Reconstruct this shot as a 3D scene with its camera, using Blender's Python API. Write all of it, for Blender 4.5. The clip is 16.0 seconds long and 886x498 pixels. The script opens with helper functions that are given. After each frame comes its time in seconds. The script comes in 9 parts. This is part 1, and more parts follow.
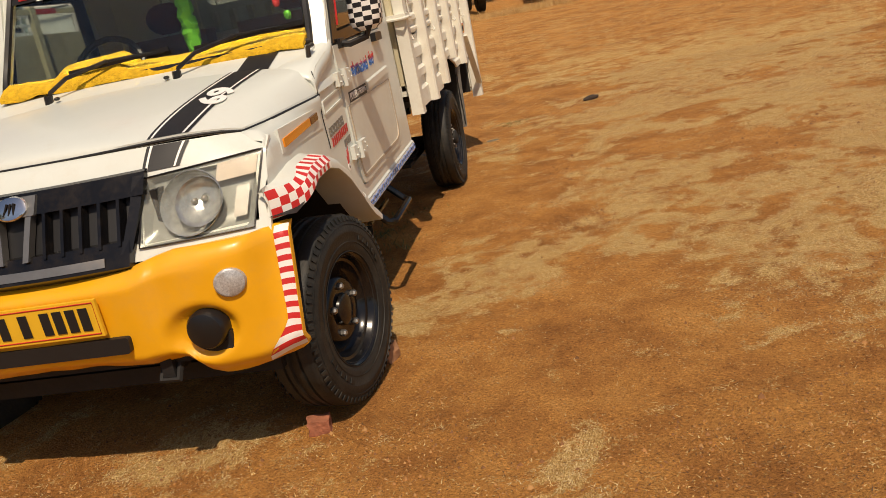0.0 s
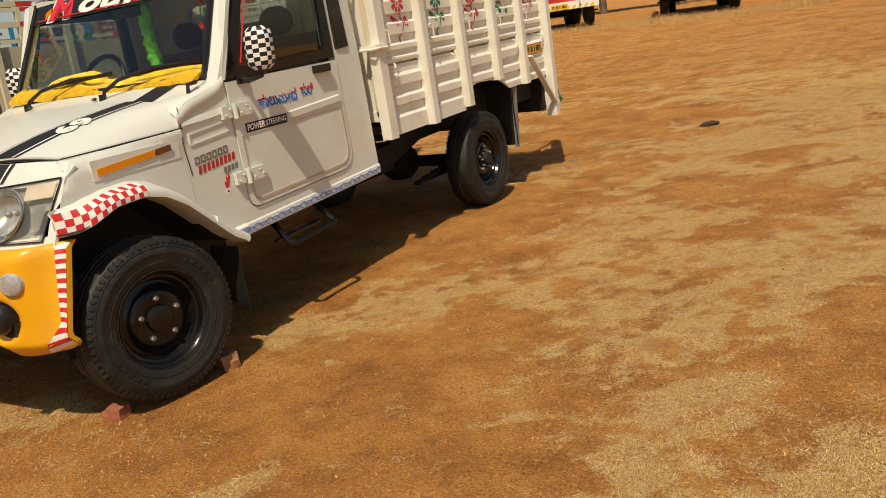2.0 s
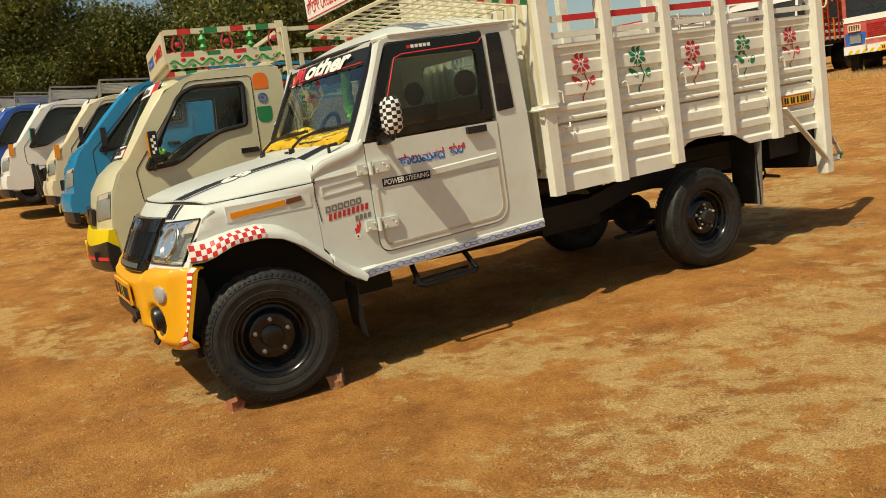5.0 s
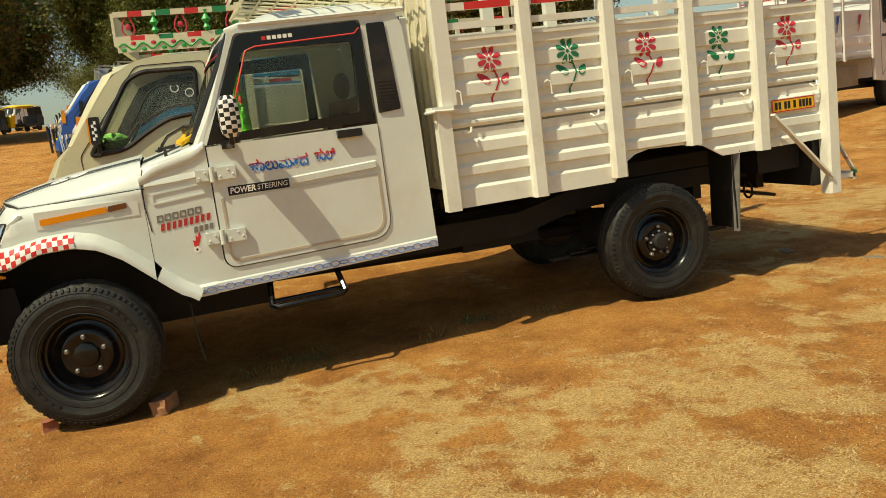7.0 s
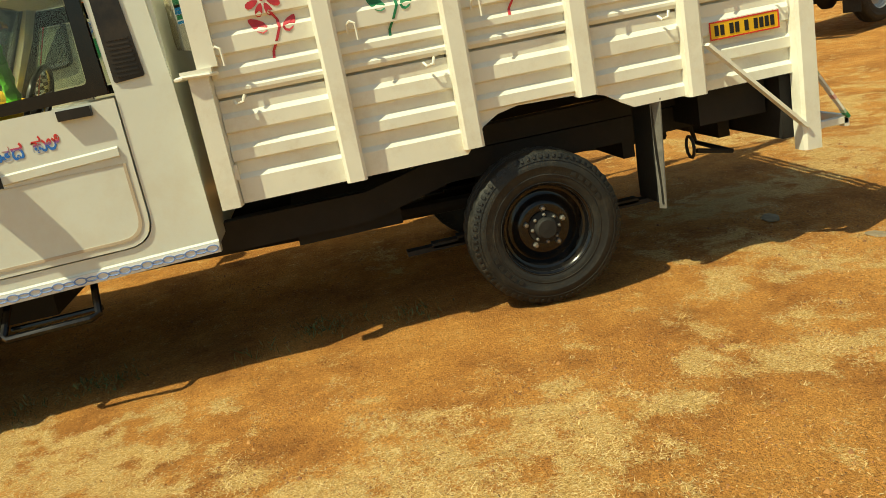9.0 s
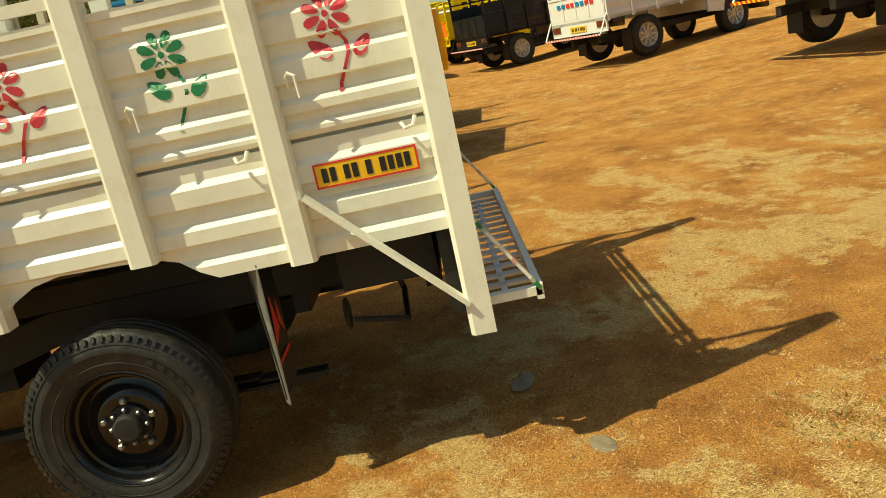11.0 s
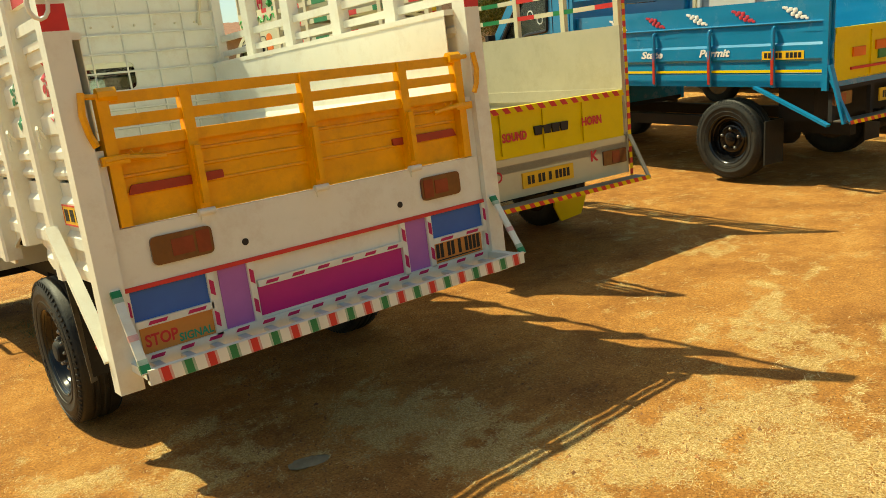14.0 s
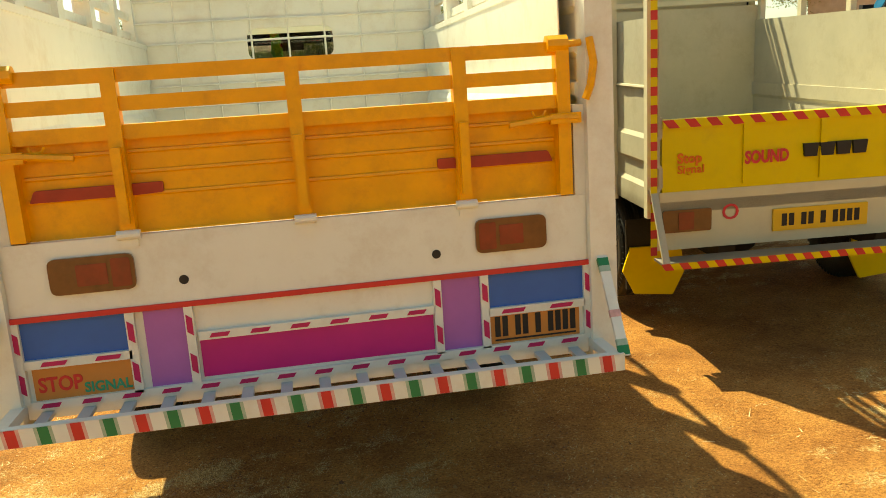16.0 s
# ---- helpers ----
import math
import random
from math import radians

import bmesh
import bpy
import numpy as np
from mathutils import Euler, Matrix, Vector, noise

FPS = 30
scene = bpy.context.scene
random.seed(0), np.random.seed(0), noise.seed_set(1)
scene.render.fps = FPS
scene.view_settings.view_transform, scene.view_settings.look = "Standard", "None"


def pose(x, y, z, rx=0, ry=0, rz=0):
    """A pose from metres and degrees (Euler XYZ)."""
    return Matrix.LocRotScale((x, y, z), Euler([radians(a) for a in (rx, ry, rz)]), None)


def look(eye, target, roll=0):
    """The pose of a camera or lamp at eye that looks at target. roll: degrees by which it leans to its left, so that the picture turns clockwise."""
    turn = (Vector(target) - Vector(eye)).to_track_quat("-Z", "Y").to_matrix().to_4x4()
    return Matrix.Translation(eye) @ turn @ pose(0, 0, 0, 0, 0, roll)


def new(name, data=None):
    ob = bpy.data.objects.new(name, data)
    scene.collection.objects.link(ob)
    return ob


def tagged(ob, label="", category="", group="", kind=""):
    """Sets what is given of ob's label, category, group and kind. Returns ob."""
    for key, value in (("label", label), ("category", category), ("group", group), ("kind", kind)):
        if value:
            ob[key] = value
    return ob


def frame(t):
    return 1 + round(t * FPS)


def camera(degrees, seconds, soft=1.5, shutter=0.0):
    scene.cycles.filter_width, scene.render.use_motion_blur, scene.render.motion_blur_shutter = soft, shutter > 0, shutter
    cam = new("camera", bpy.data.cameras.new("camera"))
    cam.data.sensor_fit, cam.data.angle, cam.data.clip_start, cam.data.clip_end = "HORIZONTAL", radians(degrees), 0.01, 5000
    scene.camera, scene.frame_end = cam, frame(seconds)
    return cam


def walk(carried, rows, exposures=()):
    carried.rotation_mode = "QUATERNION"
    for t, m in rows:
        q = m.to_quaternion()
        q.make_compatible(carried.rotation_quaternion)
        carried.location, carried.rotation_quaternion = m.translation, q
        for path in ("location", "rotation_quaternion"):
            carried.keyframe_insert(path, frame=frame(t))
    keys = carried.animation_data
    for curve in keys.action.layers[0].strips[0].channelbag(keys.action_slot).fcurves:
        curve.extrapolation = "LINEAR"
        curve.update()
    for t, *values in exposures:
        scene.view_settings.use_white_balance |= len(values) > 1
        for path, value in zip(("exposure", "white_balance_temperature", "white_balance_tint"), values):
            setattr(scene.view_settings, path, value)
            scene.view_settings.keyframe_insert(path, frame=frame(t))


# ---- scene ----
cam = camera(57.2, 16.0, soft=0.9)
SUN, SKY = 4.2, 0.09
PATH = [
    (0, (0.073, 0.045, 1.352), (-0.332, 1.91, 0.756), -11.5),
    (0.5, (0.494, 0.155, 1.386), (-0.109, 1.973, 0.811), -10.3),
    (1, (0.952, 0.319, 1.403), (0.248, 2.1, 0.826), -10.0),
    (1.5, (1.446, 0.327, 1.381), (0.539, 2.028, 0.846), -9.7),
    (2, (1.827, 0.546, 1.343), (0.815, 2.187, 0.81), -8.8),
    (2.5, (2.237, 0.708, 1.267), (0.952, 2.182, 0.847), -10.6),
    (3, (2.664, 0.917, 1.31), (1.113, 2.142, 1.004), -10.0),
    (3.2, (2.769, 1.05, 1.274), (1.172, 2.222, 0.999), -10.1),
    (5.3, (3.17, 1.752, 1.316), (1.406, 2.641, 1.003), -9.5),
    (5.5, (3.207, 1.906, 1.284), (1.427, 2.769, 0.986), -10.1),
    (6, (3.298, 2.318, 1.249), (1.483, 3.098, 0.935), -9.6),
    (6.5, (3.192, 2.729, 1.213), (1.378, 3.498, 0.868), -7.5),
    (7, (3.172, 3.171, 1.254), (1.293, 3.771, 0.921), -7.3),
    (7.5, (3.079, 3.59, 1.257), (1.172, 4.046, 0.862), -7.7),
    (8, (2.882, 4.031, 1.205), (0.98, 4.422, 0.726), -9.4),
    (8.5, (2.665, 4.457, 1.256), (0.747, 4.686, 0.739), -11.4),
    (9, (2.422, 4.958, 1.265), (0.505, 5.188, 0.742), -11.0),
    (9.5, (2.212, 5.495, 1.277), (0.289, 5.627, 0.744), -11.5),
    (10, (1.877, 5.863, 1.346), (-0.027, 6.032, 0.756), -11.2),
    (10.2, (1.813, 6.116, 1.373), (-0.1, 6.249, 0.804), -11.5),
    (12.3, (0.996, 8.387, 1.29), (-0.862, 7.819, 0.814), -12.3),
    (12.5, (0.908, 8.608, 1.274), (-0.914, 7.924, 0.816), -12.1),
    (13, (0.642, 9.061, 1.283), (-1.045, 8.089, 0.827), -10.0),
    (13.5, (0.269, 9.414, 1.3), (-1.172, 8.098, 0.861), -8.7),
    (14, (-0.139, 9.781, 1.331), (-1.343, 8.236, 0.926), -7.3),
    (14.5, (-0.624, 9.924, 1.338), (-1.662, 8.259, 0.953), -5.4),
    (15, (-1.097, 10.017, 1.344), (-1.862, 8.21, 0.958), -5.1),
    (15.5, (-1.435, 9.713, 1.323), (-1.959, 7.832, 0.893), -5.0),
    (16, (-1.703, 9.311, 1.335), (-2.031, 7.38, 0.931), -3.7),
]
walk(cam, [(t, look(eye, target, roll)) for t, eye, target, roll in PATH], [(0, -0.15, 7400, 16), (3, 0.0, 7400, 8), (5.5, 0.06, 7350, 1), (7, 0.2, 7500, -4), (9, 0.43, 7800, -12), (12.5, 0.40, 8000, -13), (13, 0.62, 8050, -10), (13.5, 0.80, 8200, -10), (14, 0.82, 8300, -13), (15, 1.02, 8400, -13), (16, 1.25, 8500, -11)])

# ---- light ----
SUN_WAY = Vector((-0.247, 0.574, -1.0)).normalized()
world = bpy.data.worlds.new("sky")
scene.world = world
world.use_nodes = True
sky = world.node_tree.nodes.new("ShaderNodeTexSky")
sky.sky_type = "NISHITA"
sky.sun_disc = False
sky.sun_elevation = math.asin(-SUN_WAY.z)
sky.sun_rotation = math.atan2(-SUN_WAY.x, -SUN_WAY.y)
sky.dust_density = 1.5
back = world.node_tree.nodes["Background"]
back.inputs[1].default_value = SKY
world.node_tree.links.new(sky.outputs[0], back.inputs[0])
sun = new("sun", bpy.data.lights.new("sun", "SUN"))
sun.data.energy = SUN
sun.data.angle = radians(0.53)
sun.data.color = (1.0, 0.91, 0.75)
sun.matrix_world = look((6, -12, 22), Vector((6, -12, 22)) + SUN_WAY * 10)


# ---- materials ----
def mat(name, colour, rough=0.5, metal=0.0, vary=0.12, scale=6.0, bump=0.0, bump_scale=60.0, dirt=None, dirt_amount=0.0,
        dirt_scale=3.0, coat=0.0, trans=0.0, alpha=1.0, spec=0.5, ior=1.45):
    """A painted, metal, rubber or cloth surface: colour with two scales of variation, dirt patches and fine relief."""
    m = bpy.data.materials.new(name)
    m.use_nodes = True
    t = m.node_tree
    n, l = t.nodes, t.links
    b = n["Principled BSDF"]
    b.inputs["Roughness"].default_value = rough
    b.inputs["Metallic"].default_value = metal
    b.inputs["Coat Weight"].default_value = coat
    b.inputs["Coat Roughness"].default_value = 0.08
    b.inputs["Transmission Weight"].default_value = trans
    b.inputs["IOR"].default_value = ior
    b.inputs["Specular IOR Level"].default_value = spec
    b.inputs["Alpha"].default_value = alpha
    co = n.new("ShaderNodeTexCoord")
    big = n.new("ShaderNodeTexNoise")
    big.inputs["Scale"].default_value = scale
    big.inputs["Detail"].default_value = 6
    big.inputs["Roughness"].default_value = 0.65
    l.new(co.outputs["Object"], big.inputs["Vector"])
    ramp = n.new("ShaderNodeMapRange")
    ramp.inputs[1].default_value, ramp.inputs[2].default_value = 0.3, 0.7
    ramp.inputs[3].default_value, ramp.inputs[4].default_value = 1 - vary, 1 + vary * 0.6
    l.new(big.outputs["Fac"], ramp.inputs[0])
    mul = n.new("ShaderNodeVectorMath")
    mul.operation = "SCALE"
    mul.inputs[0].default_value = colour[:3]
    l.new(ramp.outputs[0], mul.inputs["Scale"])
    out = mul.outputs[0]
    if dirt:
        spots = n.new("ShaderNodeTexNoise")
        spots.inputs["Scale"].default_value = dirt_scale
        spots.inputs["Detail"].default_value = 9
        spots.inputs["Roughness"].default_value = 0.75
        l.new(co.outputs["Object"], spots.inputs["Vector"])
        lim = n.new("ShaderNodeMapRange")
        lim.inputs[1].default_value, lim.inputs[2].default_value = 0.5, 0.72
        lim.inputs[4].default_value = dirt_amount
        l.new(spots.outputs["Fac"], lim.inputs[0])
        mix = n.new("ShaderNodeMix")
        mix.data_type = "RGBA"
        l.new(lim.outputs[0], mix.inputs[0])
        l.new(out, mix.inputs[6])
        mix.inputs[7].default_value = (*dirt[:3], 1)
        out = mix.outputs[2]
        rmix = n.new("ShaderNodeMapRange")
        rmix.inputs[3].default_value, rmix.inputs[4].default_value = rough, min(1, rough + 0.35)
        l.new(lim.outputs[0], rmix.inputs[0])
        l.new(rmix.outputs[0], b.inputs["Roughness"])
    l.new(out, b.inputs["Base Color"])
    if bump:
        fine = n.new("ShaderNodeTexNoise")
        fine.inputs["Scale"].default_value = bump_scale
        fine.inputs["Detail"].default_value = 5
        l.new(co.outputs["Object"], fine.inputs["Vector"])
        bm_ = n.new("ShaderNodeBump")
        bm_.inputs["Strength"].default_value = bump
        bm_.inputs["Distance"].default_value = 0.01
        l.new(fine.outputs["Fac"], bm_.inputs["Height"])
        l.new(bm_.outputs[0], b.inputs["Normal"])
    return m


DUST = (0.34, 0.22, 0.12)
WHITE = mat("white_paint", (0.655, 0.685, 0.635), 0.32, vary=0.04, scale=2.5, dirt=(0.55, 0.46, 0.33), dirt_amount=0.35, dirt_scale=2.2, coat=0.25)
BEDWHITE = mat("white_bed_paint", (0.765, 0.755, 0.665), 0.4, vary=0.05, scale=4, dirt=(0.52, 0.42, 0.28), dirt_amount=0.4, dirt_scale=5, bump=0.06, bump_scale=14)
YELLOW = mat("yellow_bumper_paint", (0.83, 0.40, 0.015), 0.35, vary=0.06, dirt=DUST, dirt_amount=0.25, coat=0.2, bump=0.05, bump_scale=18)
ORANGE = mat("orange_gate_paint", (0.84, 0.385, 0.014), 0.36, vary=0.12, scale=9, dirt=(0.42, 0.17, 0.01), dirt_amount=0.4, dirt_scale=7, bump=0.08, bump_scale=25)
BLACK = mat("black_plastic", (0.012, 0.012, 0.013), 0.32, vary=0.2, dirt=DUST, dirt_amount=0.12)
GLOSS = mat("gloss_black_paint", (0.006, 0.006, 0.007), 0.16, vary=0.2, dirt=(0.05, 0.035, 0.02), dirt_amount=0.35, dirt_scale=8)
RUBBER = mat("tyre_rubber", (0.013, 0.0135, 0.0125), 0.58, vary=0.4, scale=18, dirt=(0.075, 0.062, 0.042), dirt_amount=0.5, dirt_scale=11, bump=0.2, bump_scale=110)
UNDER = mat("dark_underbody", (0.014, 0.013, 0.012), 0.75, vary=0.3, dirt=(0.04, 0.027, 0.016), dirt_amount=0.45, bump=0.2, bump_scale=40)
CHROME = mat("chrome", (0.75, 0.75, 0.76), 0.14, 1.0, vary=0.05)
STEEL = mat("dull_steel", (0.32, 0.31, 0.29), 0.45, 0.9, vary=0.2, dirt=DUST, dirt_amount=0.4)
RED = mat("red_paint", (0.60, 0.03, 0.03), 0.45, vary=0.12)
GREEN = mat("green_paint", (0.02, 0.20, 0.07), 0.45, vary=0.12)
BLUE = mat("blue_paint", (0.03, 0.12, 0.42), 0.45, vary=0.1)
LINEN = mat("white_marking", (0.82, 0.80, 0.76), 0.45, vary=0.05)
PURPLE = mat("purple_paint", (0.40, 0.13, 0.43), 0.45, vary=0.08)
MAGENTA = mat("magenta_paint", (0.52, 0.008, 0.20), 0.4, vary=0.08)
PLATE = mat("yellow_plate", (0.80, 0.47, 0.03), 0.5, vary=0.06)
INK = mat("black_ink", (0.012, 0.012, 0.013), 0.5, vary=0.1)
AMBER = mat("amber_lens", (0.75, 0.26, 0.01), 0.2, vary=0.05, coat=0.4)
LAMPRED = mat("red_lens", (0.20, 0.016, 0.012), 0.25, vary=0.25, scale=20, coat=0.4)
LAMPAMB = mat("brown_amber_lens", (0.14, 0.048, 0.016), 0.25, vary=0.25, scale=20, coat=0.4)
GLASS = mat("tinted_glass", (0.60, 0.66, 0.62), 0.02, vary=0.0, trans=1.0, ior=1.45)
CLEAR = mat("clear_lens", (0.93, 0.93, 0.9), 0.03, vary=0.0, trans=1.0, ior=1.4)
CLOTH = mat("yellow_fur_cloth", (0.72, 0.42, 0.02), 0.95, vary=0.3, scale=30, bump=0.8, bump_scale=120)
GARLAND = mat("green_garland", (0.12, 0.52, 0.03), 0.7, vary=0.25, scale=30, bump=0.5, bump_scale=80)
SEAT = mat("seat_cloth", (0.18, 0.10, 0.08), 0.85, vary=0.2, bump=0.3)
CREAM = mat("cream_rack_paint", (0.66, 0.60, 0.42), 0.45, vary=0.1, dirt=(0.35, 0.26, 0.14), dirt_amount=0.4)
BEIGE = mat("beige_cab_paint", (0.585, 0.55, 0.365), 0.3, vary=0.05, scale=2, dirt=(0.40, 0.32, 0.2), dirt_amount=0.3, coat=0.3)
BRICK = mat("brick_clay", (0.36, 0.13, 0.07), 0.9, vary=0.35, scale=25, bump=0.6, bump_scale=60)


# ---- mesh helpers ----
class G:
    """A mesh under construction."""

    def __init__(self):
        self.bm = bmesh.new()

    def poly(self, pts, m=0):
        f = self.bm.faces.new([self.bm.verts.new(p) for p in pts])
        f.material_index = m
        return f

    def box(self, x0, x1, y0, y1, z0, z1, m=0):
        v = [self.bm.verts.new((x, y, z)) for x in (x0, x1) for y in (y0, y1) for z in (z0, z1)]
        for a in ((0, 1, 3, 2), (4, 6, 7, 5), (0, 4, 5, 1), (2, 3, 7, 6), (0, 2, 6, 4), (1, 5, 7, 3)):
            self.bm.faces.new([v[i] for i in a]).material_index = m
        return self

    def beam(self, a, b, w, h, m=0, up=(0, 0, 1)):
        """A straight bar from a to b, w wide and h high."""
        a, b = Vector(a), Vector(b)
        d = (b - a).normalized()
        s = d.cross(Vector(up))
        s = s.normalized() if s.length > 1e-4 else Vector((1, 0, 0))
        t = s.cross(d).normalized()
        ring = [s * w / 2 + t * h / 2, -s * w / 2 + t * h / 2, -s * w / 2 - t * h / 2, s * w / 2 - t * h / 2]
        return self.loft([[a + r for r in ring], [b + r for r in ring]], m)

    def loft(self, rings, m=0, cap=True, loop=False):
        vs = [[self.bm.verts.new(p) for p in r] for r in rings]
        k = len(vs[0])
        for i in range(len(vs) - (0 if loop else 1)):
            r0, r1 = vs[i], vs[(i + 1) % len(vs)]
            for j in range(k):
                self.bm.faces.new((r0[j], r0[(j + 1) % k], r1[(j + 1) % k], r1[j])).material_index = m
        if cap and not loop:
            self.bm.faces.new(vs[0][::-1]).material_index = m
            self.bm.faces.new(vs[-1]).material_index = m
        return self

    def prism(self, pts, axis, a, b, m=0):
        def at(p, h):
            return {"x": (h, p[0], p[1]), "y": (p[0], h, p[1]), "z": (p[0], p[1], h)}[axis]
        return self.loft([[at(p, a) for p in pts], [at(p, b) for p in pts]], m)

    def sheet(self, outer, holes, axis, a, b, m=0):
        """A flat plate between a and b along the axis, with holes right through."""
        def at(p, h):
            return {"x": (h, p[0], p[1]), "y": (p[0], h, p[1]), "z": (p[0], p[1], h)}[axis]
        for h in (a, b):
            edges = []
            for lp in (outer, *holes):
                vs = [self.bm.verts.new(at(p, h)) for p in lp]
                edges += [self.bm.edges.new((vs[i], vs[(i + 1) % len(vs)])) for i in range(len(vs))]
            for f in bmesh.ops.triangle_fill(self.bm, use_beauty=True, use_dissolve=False, edges=edges)["geom"]:
                if isinstance(f, bmesh.types.BMFace):
                    f.material_index = m
        for lp in (outer, *holes):
            for i in range(len(lp)):
                p, q = lp[i], lp[(i + 1) % len(lp)]
                self.poly([at(p, a), at(q, a), at(q, b), at(p, b)], m)
        return self

    def tube(self, pts, r, n=8, m=0, loop=False):
        pts = [Vector(p) for p in pts]
        rings, last = [], None
        for i, p in enumerate(pts):
            q0 = pts[i - 1] if i or loop else p
            q1 = pts[(i + 1) % len(pts)] if i < len(pts) - 1 or loop else p
            d = (q1 - q0).normalized()
            s = d.cross(last if last else Vector((0.13, 0.31, 0.94)))
            if s.length < 1e-3:
                s = d.cross(Vector((1, 0.2, 0)))
            s.normalize()
            t = s.cross(d)
            last = t
            rings.append([p + (s * math.cos(k * math.tau / n) + t * math.sin(k * math.tau / n)) * r for k in range(n)])
        return self.loft(rings, m, loop=loop)

    def lathe(self, prof, c, axis="x", n=32, m=0, side=1, closed=True):
        """Rings of (radius, height) about an axis through c."""
        rings = []
        for r, h in prof:
            ring = []
            for k in range(n):
                a = math.tau * k / n
                p = (math.cos(a) * r, math.sin(a) * r)
                h2 = h * side
                ring.append({"x": (c[0] + h2, c[1] + p[0], c[2] + p[1]), "y": (c[0] + p[0], c[1] + h2, c[2] + p[1]),
                             "z": (c[0] + p[0], c[1] + p[1], c[2] + h2)}[axis])
            rings.append(ring)
        return self.loft(rings, m, cap=closed)

    def grid(self, fn, nu, nv, m=0):
        """A surface fn(i, j) -> point; m may be a function of the cell."""
        v = [[self.bm.verts.new(fn(i, j)) for j in range(nv + 1)] for i in range(nu + 1)]
        for i in range(nu):
            for j in range(nv):
                f = self.bm.faces.new((v[i][j], v[i + 1][j], v[i + 1][j + 1], v[i][j + 1]))
                f.material_index = m(i, j) if callable(m) else m
        return self

    def blob(self, c, r, m=0, n=10, k=6, fn=None):
        """An ellipsoid, shaped further by fn(direction) -> factor."""
        rings = []
        for i in range(1, k):
            a = math.pi * i / k
            ring = []
            for j in range(n):
                b = math.tau * j / n
                d = Vector((math.sin(a) * math.cos(b), math.sin(a) * math.sin(b), math.cos(a)))
                q = fn(d) if fn else 1.0
                ring.append((c[0] + d.x * r[0] * q, c[1] + d.y * r[1] * q, c[2] + d.z * r[2] * q))
            rings.append(ring)
        return self.loft(rings, m)

    def bevel(self, w, seg=2):
        edges = [e for e in self.bm.edges if len(e.link_faces) == 2 and e.calc_face_angle(0) > 0.6]
        bmesh.ops.bevel(self.bm, geom=edges, offset=w, segments=seg, affect="EDGES", profile=0.6, clamp_overlap=True)
        return self

    def thicken(self, x, y, z):
        """Give an open sheet a thickness, along the way given."""
        new_ = bmesh.ops.extrude_face_region(self.bm, geom=self.bm.faces[:], use_keep_orig=True)["geom"]
        bmesh.ops.translate(self.bm, verts=[v for v in new_ if isinstance(v, bmesh.types.BMVert)], vec=(x, y, z))
        return self


OFF = Vector((0, 0, 0))


def mesh_of(name, g, mats, smooth=35, weld=True):
    bm = g.bm
    if weld:
        bmesh.ops.remove_doubles(bm, verts=bm.verts[:], dist=1e-5)
    bmesh.ops.recalc_face_normals(bm, faces=bm.faces[:])
    lim = radians(smooth)
    for f in bm.faces:
        f.smooth = smooth > 0
    for e in bm.edges:
        e.smooth = len(e.link_faces) == 2 and e.calc_face_angle(4) < lim
    me = bpy.data.meshes.new(name)
    bm.to_mesh(me)
    bm.free()
    for m in mats if isinstance(mats, (list, tuple)) else [mats]:
        me.materials.append(m)
    return me


PANES = ("lens", "windscreen", "door_glass", "rear_glass", "windscreen_pane")


def part(name, g, mats, parent, label="", smooth=35, at=None):
    """One mesh under a thing or a part; the mesh is given in the thing's building frame."""
    me = mesh_of(name, g, mats, smooth)
    ob = new(name, me)
    top = parent
    while top.parent:
        top = top.parent
    off = Vector(top["off"]) if "off" in top else Vector((0, 0, 0))
    for v in me.vertices:
        v.co -= off
    ob.parent = parent
    if name in PANES:
        ob.visible_shadow = False
    return tagged(ob, label) if label else ob


def thing(name, m, label, category, group="", off=(0, 0, 0), kind=""):
    ob = new(name)
    ob.matrix_world = m
    ob.empty_display_size = 0.2
    ob["off"] = off
    return tagged(ob, label, category, group, kind)


def solid(name, g, mats, label, category, group="", kind="", smooth=35, m=None):
    ob = new(name, mesh_of(name, g, mats, smooth))
    if m is not None:
        ob.matrix_world = m
    return tagged(ob, label, category, group, kind)


def lettering(text, size, m, mats, parent, label="", name="lettering", shear=0.0, bold=0.0, width=None, depth=0.0008, spacing=1.0):
    """Words in the built-in font as a mesh; m is the pose of the line's lower left corner, x along the line, z out of it."""
    cu = bpy.data.curves.new(name, "FONT")
    cu.body, cu.size, cu.shear, cu.offset, cu.extrude, cu.space_character = text, size, shear, bold, depth, spacing
    cu.resolution_u = 3
    tmp = new("tmp", cu)
    bpy.context.view_layer.update()
    me = bpy.data.meshes.new_from_object(tmp.evaluated_get(bpy.context.evaluated_depsgraph_get()))
    bpy.data.objects.remove(tmp)
    bpy.data.curves.remove(cu)
    xs = [v.co.x for v in me.vertices]
    k = width / (max(xs) - min(xs)) if width else 1
    top = parent
    while top.parent:
        top = top.parent
    off = Vector(top["off"]) if "off" in top else Vector((0, 0, 0))
    for v in me.vertices:
        v.co = m @ Vector((v.co.x * k, v.co.y, v.co.z)) - off
    me.materials.append(mats)
    ob = new(name, me)
    ob.parent = parent
    return tagged(ob, label) if label else ob


def face_pose(p, right, up):
    """The pose of a flat mark at p, with its line along right and its height along up."""
    r, u = Vector(right).normalized(), Vector(up)
    n = r.cross(u).normalized()
    u = n.cross(r)
    m = Matrix((r, u, n)).transposed().to_4x4()
    m.translation = p
    return m


